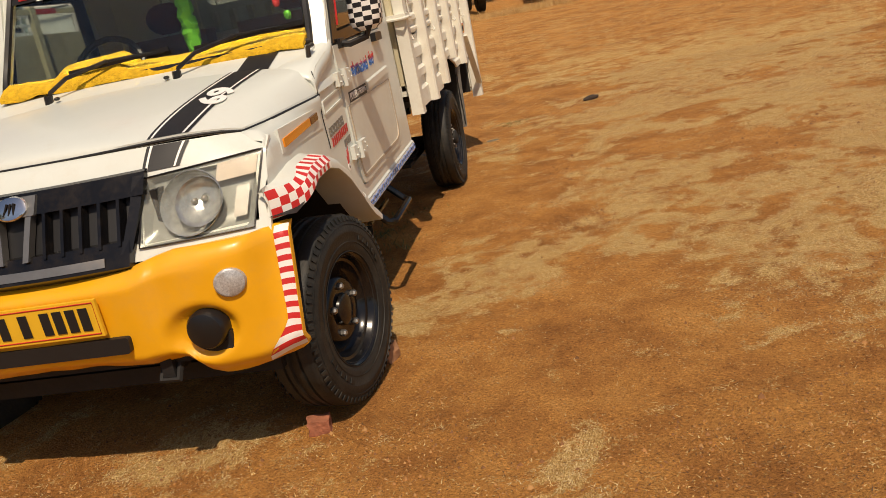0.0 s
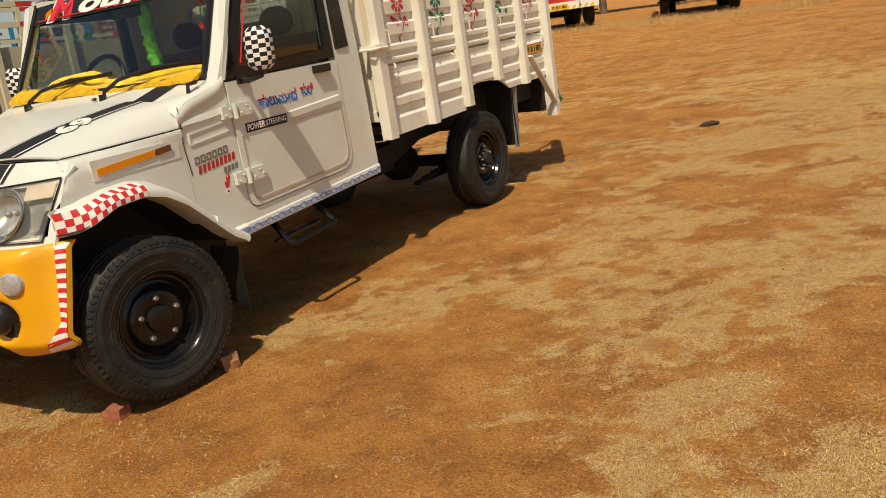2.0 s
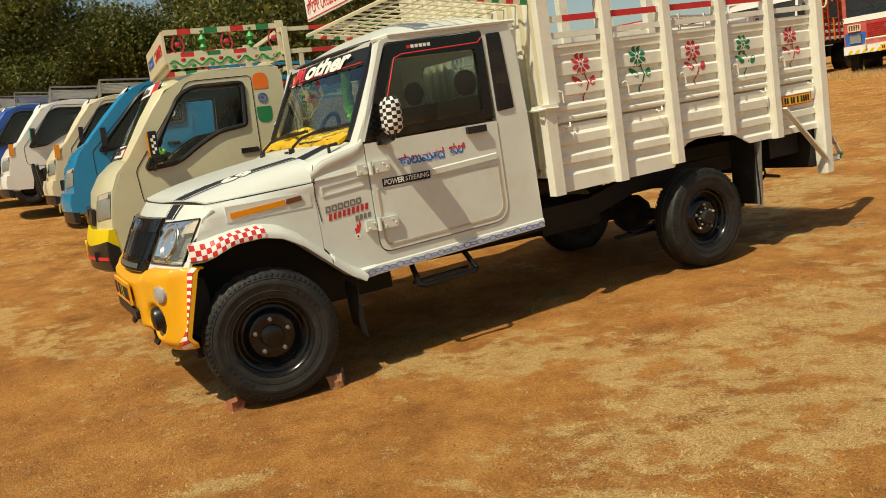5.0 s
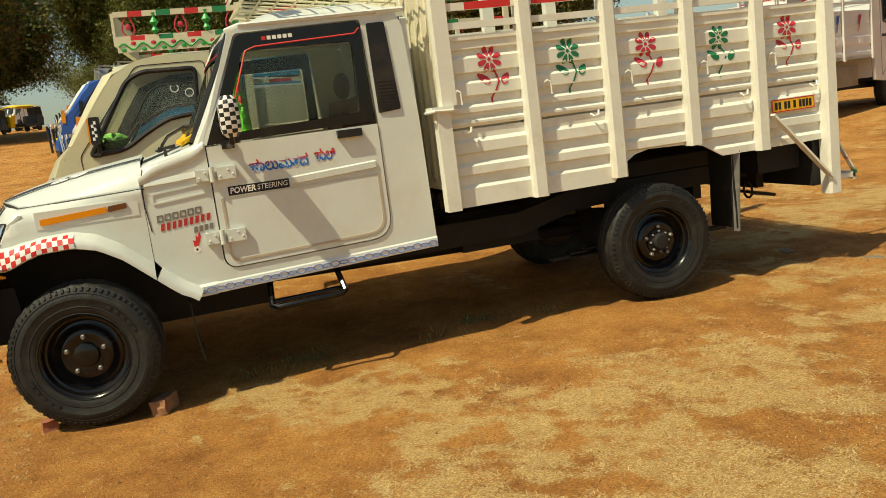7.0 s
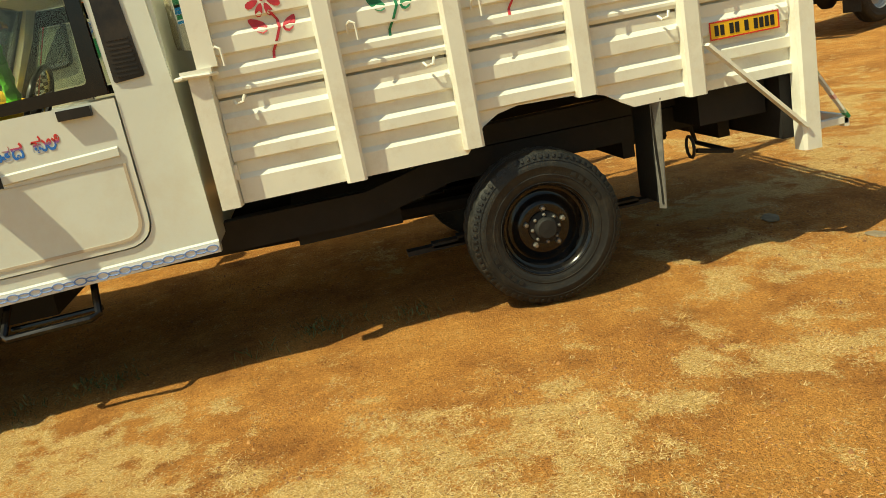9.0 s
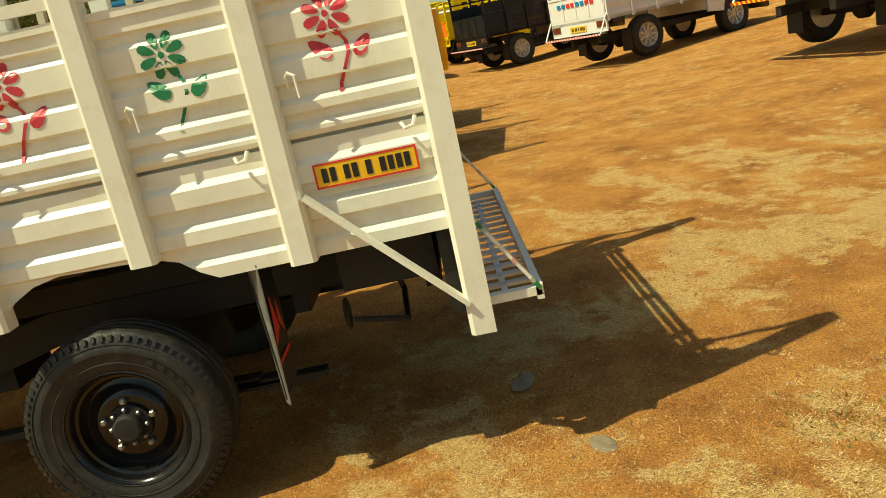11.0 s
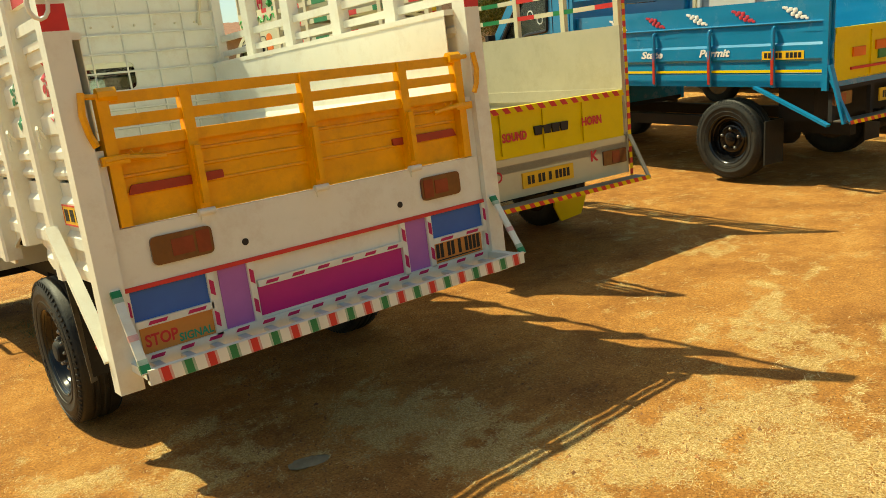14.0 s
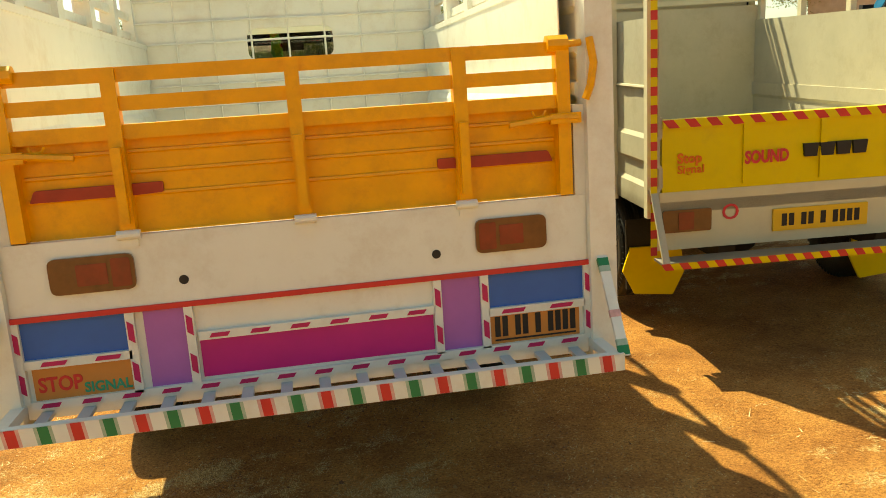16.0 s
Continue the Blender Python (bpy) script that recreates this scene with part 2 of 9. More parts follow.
def arc(cx, cy, r, a0, a1, n):
    return [(cx + r * math.cos(radians(a0 + (a1 - a0) * i / n)), cy + r * math.sin(radians(a0 + (a1 - a0) * i / n))) for i in range(n + 1)]


def rounded(pts, r, n=4):
    """A polygon with its corners rounded off."""
    out = []
    for i, p in enumerate(pts):
        p, a, b = Vector(p), Vector(pts[i - 1]), Vector(pts[(i + 1) % len(pts)])
        rr = r[i] if isinstance(r, (list, tuple)) else r
        if rr <= 0:
            out.append(tuple(p))
            continue
        da, db = (a - p).normalized(), (b - p).normalized()
        s, e = p + da * rr, p + db * rr
        for k in range(n + 1):
            t = k / n
            out.append(tuple((s * (1 - t) ** 2 + p * 2 * t * (1 - t) + e * t * t)))
    return out


def lerp(a, b, t):
    return a + (b - a) * t


def curve1(keys, x):
    """A value between keys of (x, value), straight from one to the next."""
    for (x0, v0), (x1, v1) in zip(keys, keys[1:]):
        if x <= x1:
            return lerp(v0, v1, min(1, max(0, (x - x0) / (x1 - x0))))
    return keys[-1][1]


def smooth01(t):
    t = min(1, max(0, t))
    return t * t * (3 - 2 * t)


# ---- ground ----
def ground_z(x, y):
    """The lie of the land: level round the pickup, rising gently beyond it."""
    slope = 0.018 + 0.057 * (1 - smooth01((y - 1.0) / 7.5))
    far = min(20, max(0, -x - 1.5)) + 0.7 * min(50, max(0, -x - 21.5))
    return slope * far * smooth01(far / 1.2) + 0.03 * min(14, max(0, y - 9.5))


def spread(lo, hi, step, far_lo, far_hi):
    """Grid lines: close together between lo and hi, wider and wider outside."""
    a = list(np.arange(lo, hi + 1e-6, step))
    s = step
    while a[-1] < far_hi:
        s *= 1.07
        a.append(a[-1] + s)
    s = step
    while a[0] > far_lo:
        s *= 1.07
        a.insert(0, a[0] - s)
    return np.array(a)


def value_noise(x, y, seed):
    """Smooth noise in 0..1 over arrays of places."""
    rng = np.random.RandomState(seed)
    table = rng.rand(256, 256)
    xi, yi = np.floor(x).astype(int), np.floor(y).astype(int)
    fx, fy = x - xi, y - yi
    fx, fy = fx * fx * (3 - 2 * fx), fy * fy * (3 - 2 * fy)
    a, b = table[xi % 256, yi % 256], table[(xi + 1) % 256, yi % 256]
    c, d = table[xi % 256, (yi + 1) % 256], table[(xi + 1) % 256, (yi + 1) % 256]
    return (a * (1 - fx) + b * fx) * (1 - fy) + (c * (1 - fx) + d * fx) * fy


def straw_mask(x, y):
    """Where dry grass lies on the earth, 0 to 1: ragged patches, drawn out along the worn tracks."""
    ca, sa = math.cos(0.35), math.sin(0.35)
    u, v = x * ca + y * sa, -x * sa + y * ca
    wx = u + 0.5 * (value_noise(u * 2.3, v * 2.3, 5) - 0.5) + 0.16 * (value_noise(u * 7.1, v * 7.1, 15) - 0.5)
    wy = v + 0.5 * (value_noise(u * 2.3, v * 2.3, 6) - 0.5) + 0.16 * (value_noise(u * 7.1, v * 7.1, 16) - 0.5)
    big = value_noise(wx * 0.38 + 3, wy * 0.42 + 9, 1)
    mid = value_noise(wx * 1.5, wy * 2.9, 2)
    fine = value_noise(wx * 4.6, wy * 7.5, 3)
    tiny = value_noise(x * 19, y * 19, 4)
    lean = 0.175 * np.clip((y - 3.3) / 2.2, -0.25, 1) * np.clip((x + 1.0) / 1.2, 0, 1) * np.clip((4.5 - x) / 2, 0, 1) - 0.08 * np.clip((-0.9 - x) / 0.5, 0, 1) * np.clip((7 - y) / 1, 0, 1)
    k = 0.26 * big + 0.36 * mid + 0.24 * fine + 0.20 * tiny - 0.03 + lean
    return np.clip((k - 0.515) / 0.13, 0, 1)


def gravel_mask(x, y):
    """Where small stones and crumbs lie thick on the worn earth."""
    k = 0.55 * value_noise(x * 1.1 + 7, y * 1.5 + 2, 51) + 0.30 * value_noise(x * 3.7, y * 4.3, 52) + 0.15 * value_noise(x * 13, y * 13, 53)
    return np.clip((k - 0.41) / 0.15, 0, 1)


def ground_heights(x, y):
    far = np.clip(-x - 1.5, 0, 20) + 0.7 * np.clip(-x - 21.5, 0, 50)
    s = np.clip((y - 1.0) / 7.5, 0, 1)
    slope = 0.018 + 0.057 * (1 - s * s * (3 - 2 * s))
    t = np.clip(far / 1.2, 0, 1)
    return slope * far * t * t * (3 - 2 * t) + 0.03 * np.clip(y - 9.5, 0, 14)


def near_field(x, y):
    """1 round the walk, falling to 0 where the yard is far off."""
    return np.clip((7.0 - np.abs(x + 0.1)) / 2.4, 0, 1) * np.clip((8.3 - np.abs(y - 5.3)) / 2.4, 0, 1)


def near_bumps(x, y):
    wide = np.clip(1 - np.hypot(x + 0.2, y - 5) / 30, 0, 1)
    return wide * 0.016 * (value_noise(x * 0.6, y * 0.6, 11) - 0.5) + near_field(x, y) * (0.018 * (value_noise(x * 1.3, y * 1.3, 10) - 0.5) + 0.014 * (value_noise(x * 4.1, y * 4.1, 12) - 0.5) + 0.009 * (value_noise(x * 11, y * 11, 13) - 0.5))


def build_ground():
    xs, ys = spread(-4.6, 4.4, 0.045, -400, 400), spread(-0.6, 11.2, 0.045, -400, 400)
    X, Y = np.meshgrid(xs, ys, indexing="ij")
    near = near_field(X, Y)
    mask = 0.78 * straw_mask(X, Y) * near + 0.24 * (1 - near)
    Z = ground_heights(X, Y) - 0.012
    Z += near_bumps(X, Y)
    nx, ny = len(xs), len(ys)
    co = np.stack([X, Y, Z], -1).reshape(-1, 3)
    i, j = np.meshgrid(np.arange(nx - 1), np.arange(ny - 1), indexing="ij")
    a = (i * ny + j).ravel()
    quads = np.stack([a, a + ny, a + ny + 1, a + 1], -1)
    me = bpy.data.meshes.new("ground")
    me.vertices.add(len(co))
    me.vertices.foreach_set("co", co.ravel())
    me.loops.add(quads.size)
    me.loops.foreach_set("vertex_index", quads.ravel())
    me.polygons.add(len(quads))
    me.polygons.foreach_set("loop_start", np.arange(len(quads)) * 4)
    me.polygons.foreach_set("loop_total", np.full(len(quads), 4))
    me.polygons.foreach_set("use_smooth", np.ones(len(quads), bool))
    at = me.attributes.new("straw", "FLOAT", "POINT")
    at.data.foreach_set("value", mask.ravel())
    me.update()
    me.validate()
    me.materials.append(EARTH)
    ob = new("ground", me)
    tagged(ob, "bare reddish-brown earth with patches of dry straw-coloured grass", "ground", kind="structure")


def earth_material():
    m = bpy.data.materials.new("earth")
    m.use_nodes = True
    t = m.node_tree
    n, l = t.nodes, t.links
    b = n["Principled BSDF"]
    b.inputs["Roughness"].default_value = 0.95
    b.inputs["Specular IOR Level"].default_value = 0.15
    co = n.new("ShaderNodeTexCoord")

    def tex(scale, detail=6, rough=0.6):
        x = n.new("ShaderNodeTexNoise")
        x.inputs["Scale"].default_value, x.inputs["Detail"].default_value, x.inputs["Roughness"].default_value = scale, detail, rough
        l.new(co.outputs["Object"], x.inputs["Vector"])
        return x.outputs["Fac"]

    def ramp(fac, *stops):
        r = n.new("ShaderNodeValToRGB")
        r.color_ramp.elements[0].position, r.color_ramp.elements[0].color = stops[0][0], (*stops[0][1], 1)
        r.color_ramp.elements[1].position, r.color_ramp.elements[1].color = stops[-1][0], (*stops[-1][1], 1)
        for p, c in stops[1:-1]:
            r.color_ramp.elements.new(p).color = (*c, 1)
        l.new(fac, r.inputs[0])
        return r.outputs[0]

    def mix(fac, a, c, mode="MIX"):
        x = n.new("ShaderNodeMix")
        x.data_type, x.blend_type = "RGBA", mode
        for s, v in ((0, fac), (6, a), (7, c)):
            if isinstance(v, (int, float)):
                x.inputs[s].default_value = v
            elif isinstance(v, tuple):
                x.inputs[s].default_value = (*v, 1)
            else:
                l.new(v, x.inputs[s])
        return x.outputs[2]

    def fibre(turn, across, along):
        mp = n.new("ShaderNodeMapping")
        mp.inputs["Rotation"].default_value = (0, 0, turn)
        mp.inputs["Scale"].default_value = (across, along, 60)
        l.new(co.outputs["Object"], mp.inputs[0])
        x = n.new("ShaderNodeTexNoise")
        x.inputs["Scale"].default_value, x.inputs["Detail"].default_value, x.inputs["Roughness"].default_value, x.inputs["Distortion"].default_value = 1.0, 2, 0.5, 0.6
        l.new(mp.outputs[0], x.inputs["Vector"])
        return x.outputs["Fac"]

    def calc(op, a, c, clamp=False):
        x = n.new("ShaderNodeMath")
        x.operation, x.use_clamp = op, clamp
        for s_, v in ((0, a), (1, c)):
            if isinstance(v, (int, float)):
                x.inputs[s_].default_value = v
            else:
                l.new(v, x.inputs[s_])
        return x.outputs[0]

    soil = ramp(tex(1.9, 12, 0.78), (0.33, (0.28, 0.112, 0.031)), (0.45, (0.44, 0.189, 0.052)), (0.55, (0.56, 0.258, 0.070)), (0.68, (0.66, 0.345, 0.112)))
    grit = ramp(tex(95, 6, 0.85), (0.36, (0.30, 0.25, 0.22)), (0.46, (0.88, 0.86, 0.85)), (0.57, (1.08, 1.08, 1.06)), (0.68, (1.9, 1.9, 1.75)))
    soil = mix(1.0, soil, grit, "MULTIPLY")
    weave = calc("MAXIMUM", calc("MAXIMUM", fibre(0.35, 420, 75), fibre(1.5, 390, 70)), fibre(2.5, 440, 80))
    dry = ramp(weave, (0.47, (0.30, 0.145, 0.042)), (0.56, (0.56, 0.33, 0.105)), (0.70, (0.92, 0.67, 0.32)))
    at = n.new("ShaderNodeAttribute")
    at.attribute_name = "straw"
    ragged = calc("ADD", calc("MULTIPLY", calc("SUBTRACT", tex(7, 8, 0.74), 0.5), 2.8), calc("MULTIPLY", calc("SUBTRACT", tex(75, 5, 0.8), 0.5), 2.6))
    wide = calc("MULTIPLY", calc("SUBTRACT", tex(1.7, 9, 0.74), 0.52), 1.7)
    level = calc("ADD", calc("ADD", at.outputs["Fac"], wide), ragged)
    cover = calc("MULTIPLY", calc("SUBTRACT", level, 0.32), 3.2, True)
    l.new(mix(cover, soil, dry), b.inputs["Base Color"])
    bump = n.new("ShaderNodeBump")
    bump.inputs["Strength"].default_value = 1.0
    bump.inputs["Distance"].default_value = 0.016
    hsum = n.new("ShaderNodeMath")
    l.new(tex(45, 8, 0.75), hsum.inputs[0])
    l.new(tex(160, 3, 0.6), hsum.inputs[1])
    l.new(hsum.outputs[0], bump.inputs["Height"])
    l.new(bump.outputs[0], b.inputs["Normal"])
    return m


EARTH = earth_material()
build_ground()


# ---- loose straw, chips and stones ----
def scatter(name, label, n, seed, mats, length, width, rise, want_straw, area, lift=0.002):
    """Many small flat pieces in one mesh, thrown over an area of the ground by where grass lies."""
    rng = np.random.RandomState(seed)
    x0, x1, y0, y1 = area
    x, y = rng.uniform(x0, x1, n * 4), rng.uniform(y0, y1, n * 4)
    m = straw_mask(x, y)
    keep = rng.rand(n * 4) < (0.02 + 0.98 * m ** 1.3 if want_straw else 0.10 + 0.9 * gravel_mask(x, y))
    x, y = x[keep][:n], y[keep][:n]
    n = len(x)
    a = rng.uniform(0, math.tau, n)
    ln = rng.uniform(*length, n)
    w = rng.uniform(*width, n)
    up = rng.uniform(0, 1, n) ** 2.2 * rise
    z = ground_heights(x, y) + near_bumps(x, y) - 0.012 + lift
    dx, dy = np.cos(a) * ln, np.sin(a) * ln
    px, py = -np.sin(a) * w / 2, np.cos(a) * w / 2
    bend = rng.uniform(-0.5, 0.5, n)
    v = np.stack([np.stack([x - px, y - py, z], -1), np.stack([x + px, y + py, z], -1), np.stack([x + dx + px * bend * 6, y + dy + py * bend * 6, z + up * ln], -1)], 1)
    me = bpy.data.meshes.new(name)
    me.vertices.add(n * 3)
    me.vertices.foreach_set("co", v.ravel())
    me.loops.add(n * 3)
    me.loops.foreach_set("vertex_index", np.arange(n * 3))
    me.polygons.add(n)
    me.polygons.foreach_set("loop_start", np.arange(n) * 3)
    me.polygons.foreach_set("loop_total", np.full(n, 3))
    for q in mats:
        me.materials.append(q)
    me.polygons.foreach_set("material_index", rng.randint(0, len(mats), n))
    me.update()
    me.validate()
    return tagged(new(name, me), label, "dry grass" if want_straw else "litter", kind="stuff")


STRAW = [mat("pale_straw", (0.68, 0.465, 0.195), 0.8, vary=0.2), mat("golden_straw", (0.57, 0.36, 0.125), 0.8, vary=0.2), mat("grey_straw", (0.43, 0.27, 0.115), 0.85, vary=0.2), mat("bleached_straw", (0.78, 0.59, 0.30), 0.8, vary=0.2)]
CHIPS = [mat("dark_chip", (0.13, 0.065, 0.028), 0.9, vary=0.2), mat("brown_chip", (0.30, 0.15, 0.055), 0.9, vary=0.2), STRAW[1], STRAW[0], mat("soil_crumb", (0.44, 0.20, 0.065), 0.9, vary=0.2)]
scatter("dry_grass", "flattened dry straw-coloured grass on the earth", 430000, 31, STRAW, (0.008, 0.026), (0.0018, 0.0034), 0.45, True, (-3.0, 4.4, -0.4, 10.6))
scatter("straw", "single dry stalks lying on the earth", 5000, 35, STRAW, (0.03, 0.07), (0.0014, 0.0026), 0.35, True, (-3.0, 4.4, -0.4, 10.6))
scatter("litter", "small dark chips and crumbs on the bare earth", 110000, 32, CHIPS, (0.004, 0.013), (0.002, 0.006), 0.8, False, (-3.0, 4.2, -0.3, 10.6))
scatter("far_dry_grass", "dry grass further over the yard", 60000, 33, STRAW, (0.02, 0.06), (0.003, 0.006), 0.35, True, (-13, 6, 10.6, 23))
scatter("yard_dry_grass", "dry grass between the parked trucks", 40000, 36, STRAW, (0.02, 0.05), (0.003, 0.006), 0.35, True, (-13, -3, 4, 10.6))


def build_stones():
    """Angular crumbs and stones, thick where the gravel lies."""
    rng = np.random.RandomState(40)
    n = 95000
    x, y = rng.uniform(-2.6, 4.0, n), rng.uniform(-0.3, 9.8, n)
    keep = rng.rand(n) < 0.03 + 0.97 * gravel_mask(x, y) ** 1.5
    x, y = x[keep], y[keep]
    n = len(x)
    r = 0.0020 + 0.0040 * rng.rand(n) ** 2.5 + 0.007 * rng.rand(n) ** 16 + 0.010 * (rng.rand(n) < 0.0006)
    z = ground_heights(x, y) + near_bumps(x, y) - 0.012
    dirs = np.array(((1, 0, -0.4), (0, 1, -0.4), (-1, 0, -0.4), (0, -1, -0.4), (0, 0, 0.8)))
    q = rng.uniform(0.6, 1.4, (n, 5, 1)) * r[:, None, None]
    a = rng.uniform(0, math.tau, n)
    d = np.stack([dirs[None, :, 0] * np.cos(a)[:, None] - dirs[None, :, 1] * np.sin(a)[:, None], dirs[None, :, 0] * np.sin(a)[:, None] + dirs[None, :, 1] * np.cos(a)[:, None], np.repeat(dirs[None, :, 2], n, 0)], -1)
    v = np.stack([x, y, z + r * 0.3], -1)[:, None, :] + d * q
    tri = np.array(((0, 1, 4), (1, 2, 4), (2, 3, 4), (3, 0, 4)))
    f = (np.arange(n)[:, None, None] * 5 + tri[None]).reshape(-1, 3)
    me = bpy.data.meshes.new("pebbles")
    me.vertices.add(n * 5)
    me.vertices.foreach_set("co", v.ravel())
    me.loops.add(f.size)
    me.loops.foreach_set("vertex_index", f.ravel())
    me.polygons.add(len(f))
    me.polygons.foreach_set("loop_start", np.arange(len(f)) * 3)
    me.polygons.foreach_set("loop_total", np.full(len(f), 3))
    for k, c in enumerate(((0.40, 0.185, 0.062), (0.33, 0.145, 0.050), (0.44, 0.225, 0.080), (0.24, 0.105, 0.042))):
        me.materials.append(mat(("earth_crumb", "brown_stone", "pale_stone", "dark_stone")[k], c, 0.9, vary=0.3, scale=3))
    me.polygons.foreach_set("material_index", np.repeat(rng.randint(0, 4, n), 4))
    me.update()
    me.validate()
    tagged(new("pebbles", me), "small brown stones and clods on bare earth", "pebbles", kind="stuff")


build_stones()


def rough_grass():
    """Dry tall blades along the yard's edge."""
    rng = np.random.RandomState(61)
    n = 26000
    x = rng.uniform(-20, 3, n)
    y = 23.0 + 0.5 * np.sin(x * 0.7) + np.abs(rng.normal(0, 1.1, n))
    h = rng.uniform(0.05, 0.22, n) * (0.4 + 0.9 * value_noise(x * 0.9, y * 0.9, 62))
    w, a, lean = rng.uniform(0.006, 0.014, n), rng.uniform(0, math.tau, n), rng.normal(0, 0.35, (n, 2))
    z = ground_heights(x, y) - 0.02
    c, s_ = np.cos(a) * w / 2, np.sin(a) * w / 2
    v = np.stack([np.stack([x - c, y - s_, z], -1), np.stack([x + c, y + s_, z], -1), np.stack([x + lean[:, 0] * h, y + lean[:, 1] * h, z + h], -1)], 1).reshape(-1, 3)
    me = bpy.data.meshes.new("rough_grass")
    me.from_pydata(v.tolist(), [], np.arange(n * 3).reshape(-1, 3).tolist())
    for q in STRAW[:3]:
        me.materials.append(q)
    me.polygons.foreach_set("material_index", rng.randint(0, 3, n))
    me.update()
    tagged(new("rough_grass", me), "tall dry grass along the edge of the yard", "dry grass", kind="stuff")


rough_grass()
WEED = [mat("weed_leaf", (0.10, 0.13, 0.035), 0.6, vary=0.4), mat("weed_stalk", (0.20, 0.19, 0.06), 0.7, vary=0.3)]


def weed(x, y, spread_, n, h, seed):
    """A low tuft of green blades."""
    rng = np.random.RandomState(seed)
    px, py = x + rng.normal(0, spread_, n), y + rng.normal(0, spread_, n)
    z = ground_heights(px, py) + near_bumps(px, py) - 0.014
    a, w, ht = rng.uniform(0, math.tau, n), rng.uniform(0.002, 0.005, n), rng.uniform(0.3, 1.0, n) * h
    lean = rng.normal(0, 0.6, (n, 2))
    c, s_ = np.cos(a) * w, np.sin(a) * w
    v = np.stack([np.stack([px - c, py - s_, z], -1), np.stack([px + c, py + s_, z], -1), np.stack([px + lean[:, 0] * ht, py + lean[:, 1] * ht, z + ht], -1)], 1).reshape(-1, 3)
    me = bpy.data.meshes.new("weed")
    me.from_pydata(v.tolist(), [], np.arange(n * 3).reshape(-1, 3).tolist())
    for q in WEED:
        me.materials.append(q)
    me.polygons.foreach_set("material_index", rng.randint(0, 2, n))
    me.update()
    tagged(new("weed", me), "low green weeds growing at the edge of the shade", "weeds", "weeds", kind="stuff")


for wx, wy, wn, wh, ws_ in ((-1.30, 3.72, 200, 0.035, 71), (-1.34, 4.78, 200, 0.035, 72), (-1.22, 3.40, 100, 0.03, 73), (-1.15, 4.45, 30, 0.06, 74), (-1.25, 5.20, 90, 0.035, 75), (-0.72, 8.05, 160, 0.025, 76)):
    weed(wx, wy, 0.09, wn, wh, ws_)


def clump(name, x, y, w, d, h, colour, label, category, seed):
    """A flat stone or scrap on the ground, uneven all round."""
    g = G().blob((0, 0, h * 0.4), (w / 2, d / 2, h * 0.6), n=14, k=6, fn=lambda q: 1 + 0.28 * noise.noise(q * 2.2 + Vector((seed, 0, 0))))
    z = float(ground_heights(np.array([x]), np.array([y]))[0] + near_bumps(np.array([x]), np.array([y]))[0]) - 0.014
    solid(name, g, mat(category + "_surface", colour, 0.9, vary=0.3, scale=20, bump=0.4), label, category, m=pose(x, y, z, 0, 0, seed * 40))


clump("clod", 0.06, 8.64, 0.20, 0.09, 0.05, (0.05, 0.035, 0.025), "dark charred clod lying on the earth", "clod", 1)
clump("stone", 0.62, 1.62, 0.10, 0.07, 0.03, (0.40, 0.27, 0.14), "flat pale brown stone on the earth", "stone", 2)
clump("stone", 0.50, 1.78, 0.06, 0.05, 0.025, (0.36, 0.24, 0.13), "flat pale brown stone on the earth", "stone", 3)
clump("scrap", -1.42, 7.15, 0.17, 0.09, 0.012, (0.24, 0.19, 0.12), "grey torn scrap lying in the shade", "scrap", 4)
clump("scrap", -0.85, 7.35, 0.13, 0.08, 0.01, (0.22, 0.17, 0.11), "grey torn scrap lying in the shade", "scrap", 5)


# ---- the white pickup ----
CX = -1.715
pickup = thing("pickup_truck", pose(CX, 4.6, 0), "white pickup truck with yellow bumper and slatted bed on bare earth", "pickup truck", off=(0, 4.6, 0))

ARCH = [(2.335, 0.786), (2.40, 0.790), (2.44, 0.803), (2.49, 0.826), (2.56, 0.848), (2.70, 0.852), (2.80, 0.825), (2.90, 0.762), (3.00, 0.670), (3.10, 0.575), (3.185, 0.508)]


def arch_z(y):
    return curve1(ARCH, y)


def hood_front(u):
    """Where the hood's front edge runs."""
    return 2.37 + 0.114 * (min(abs(u), 0.70) / 0.685) ** 4


def hood_half(y):
    return curve1([(2.37, 0.66), (2.484, 0.692), (2.62, 0.728), (3.0, 0.780), (3.1, 0.782)], y)


def hood_top(u, y):
    v = min(1, max(0, (y - 2.37) / 0.695))
    edge, mid = 1.060 + 0.020 * v, 1.083 + 0.145 * v ** 0.62
    s = min(1, abs(u) / hood_half(y))
    n = lerp(4.0, 22.0, v ** 1.4)
    dome = 0.30 * (1 - s * s) + 0.70 * (1 - s ** n)
    return edge + (mid - edge) * dome


def hood_at(s, v):
    """A place on the hood: s across from -1 to 1, v from the front edge to the back."""
    u = s * 0.685
    for _ in range(4):
        y = lerp(hood_front(u), 3.045, v)
        u = s * hood_half(y)
    y = lerp(hood_front(u), 3.045, v)
    return (u, y, hood_top(u, y))


def face_y(u, z):
    """The raked front of the nose."""
    return 2.18 + 0.158 * (abs(u) / 0.775) ** 2.1 + 0.5 * (z - 0.79)


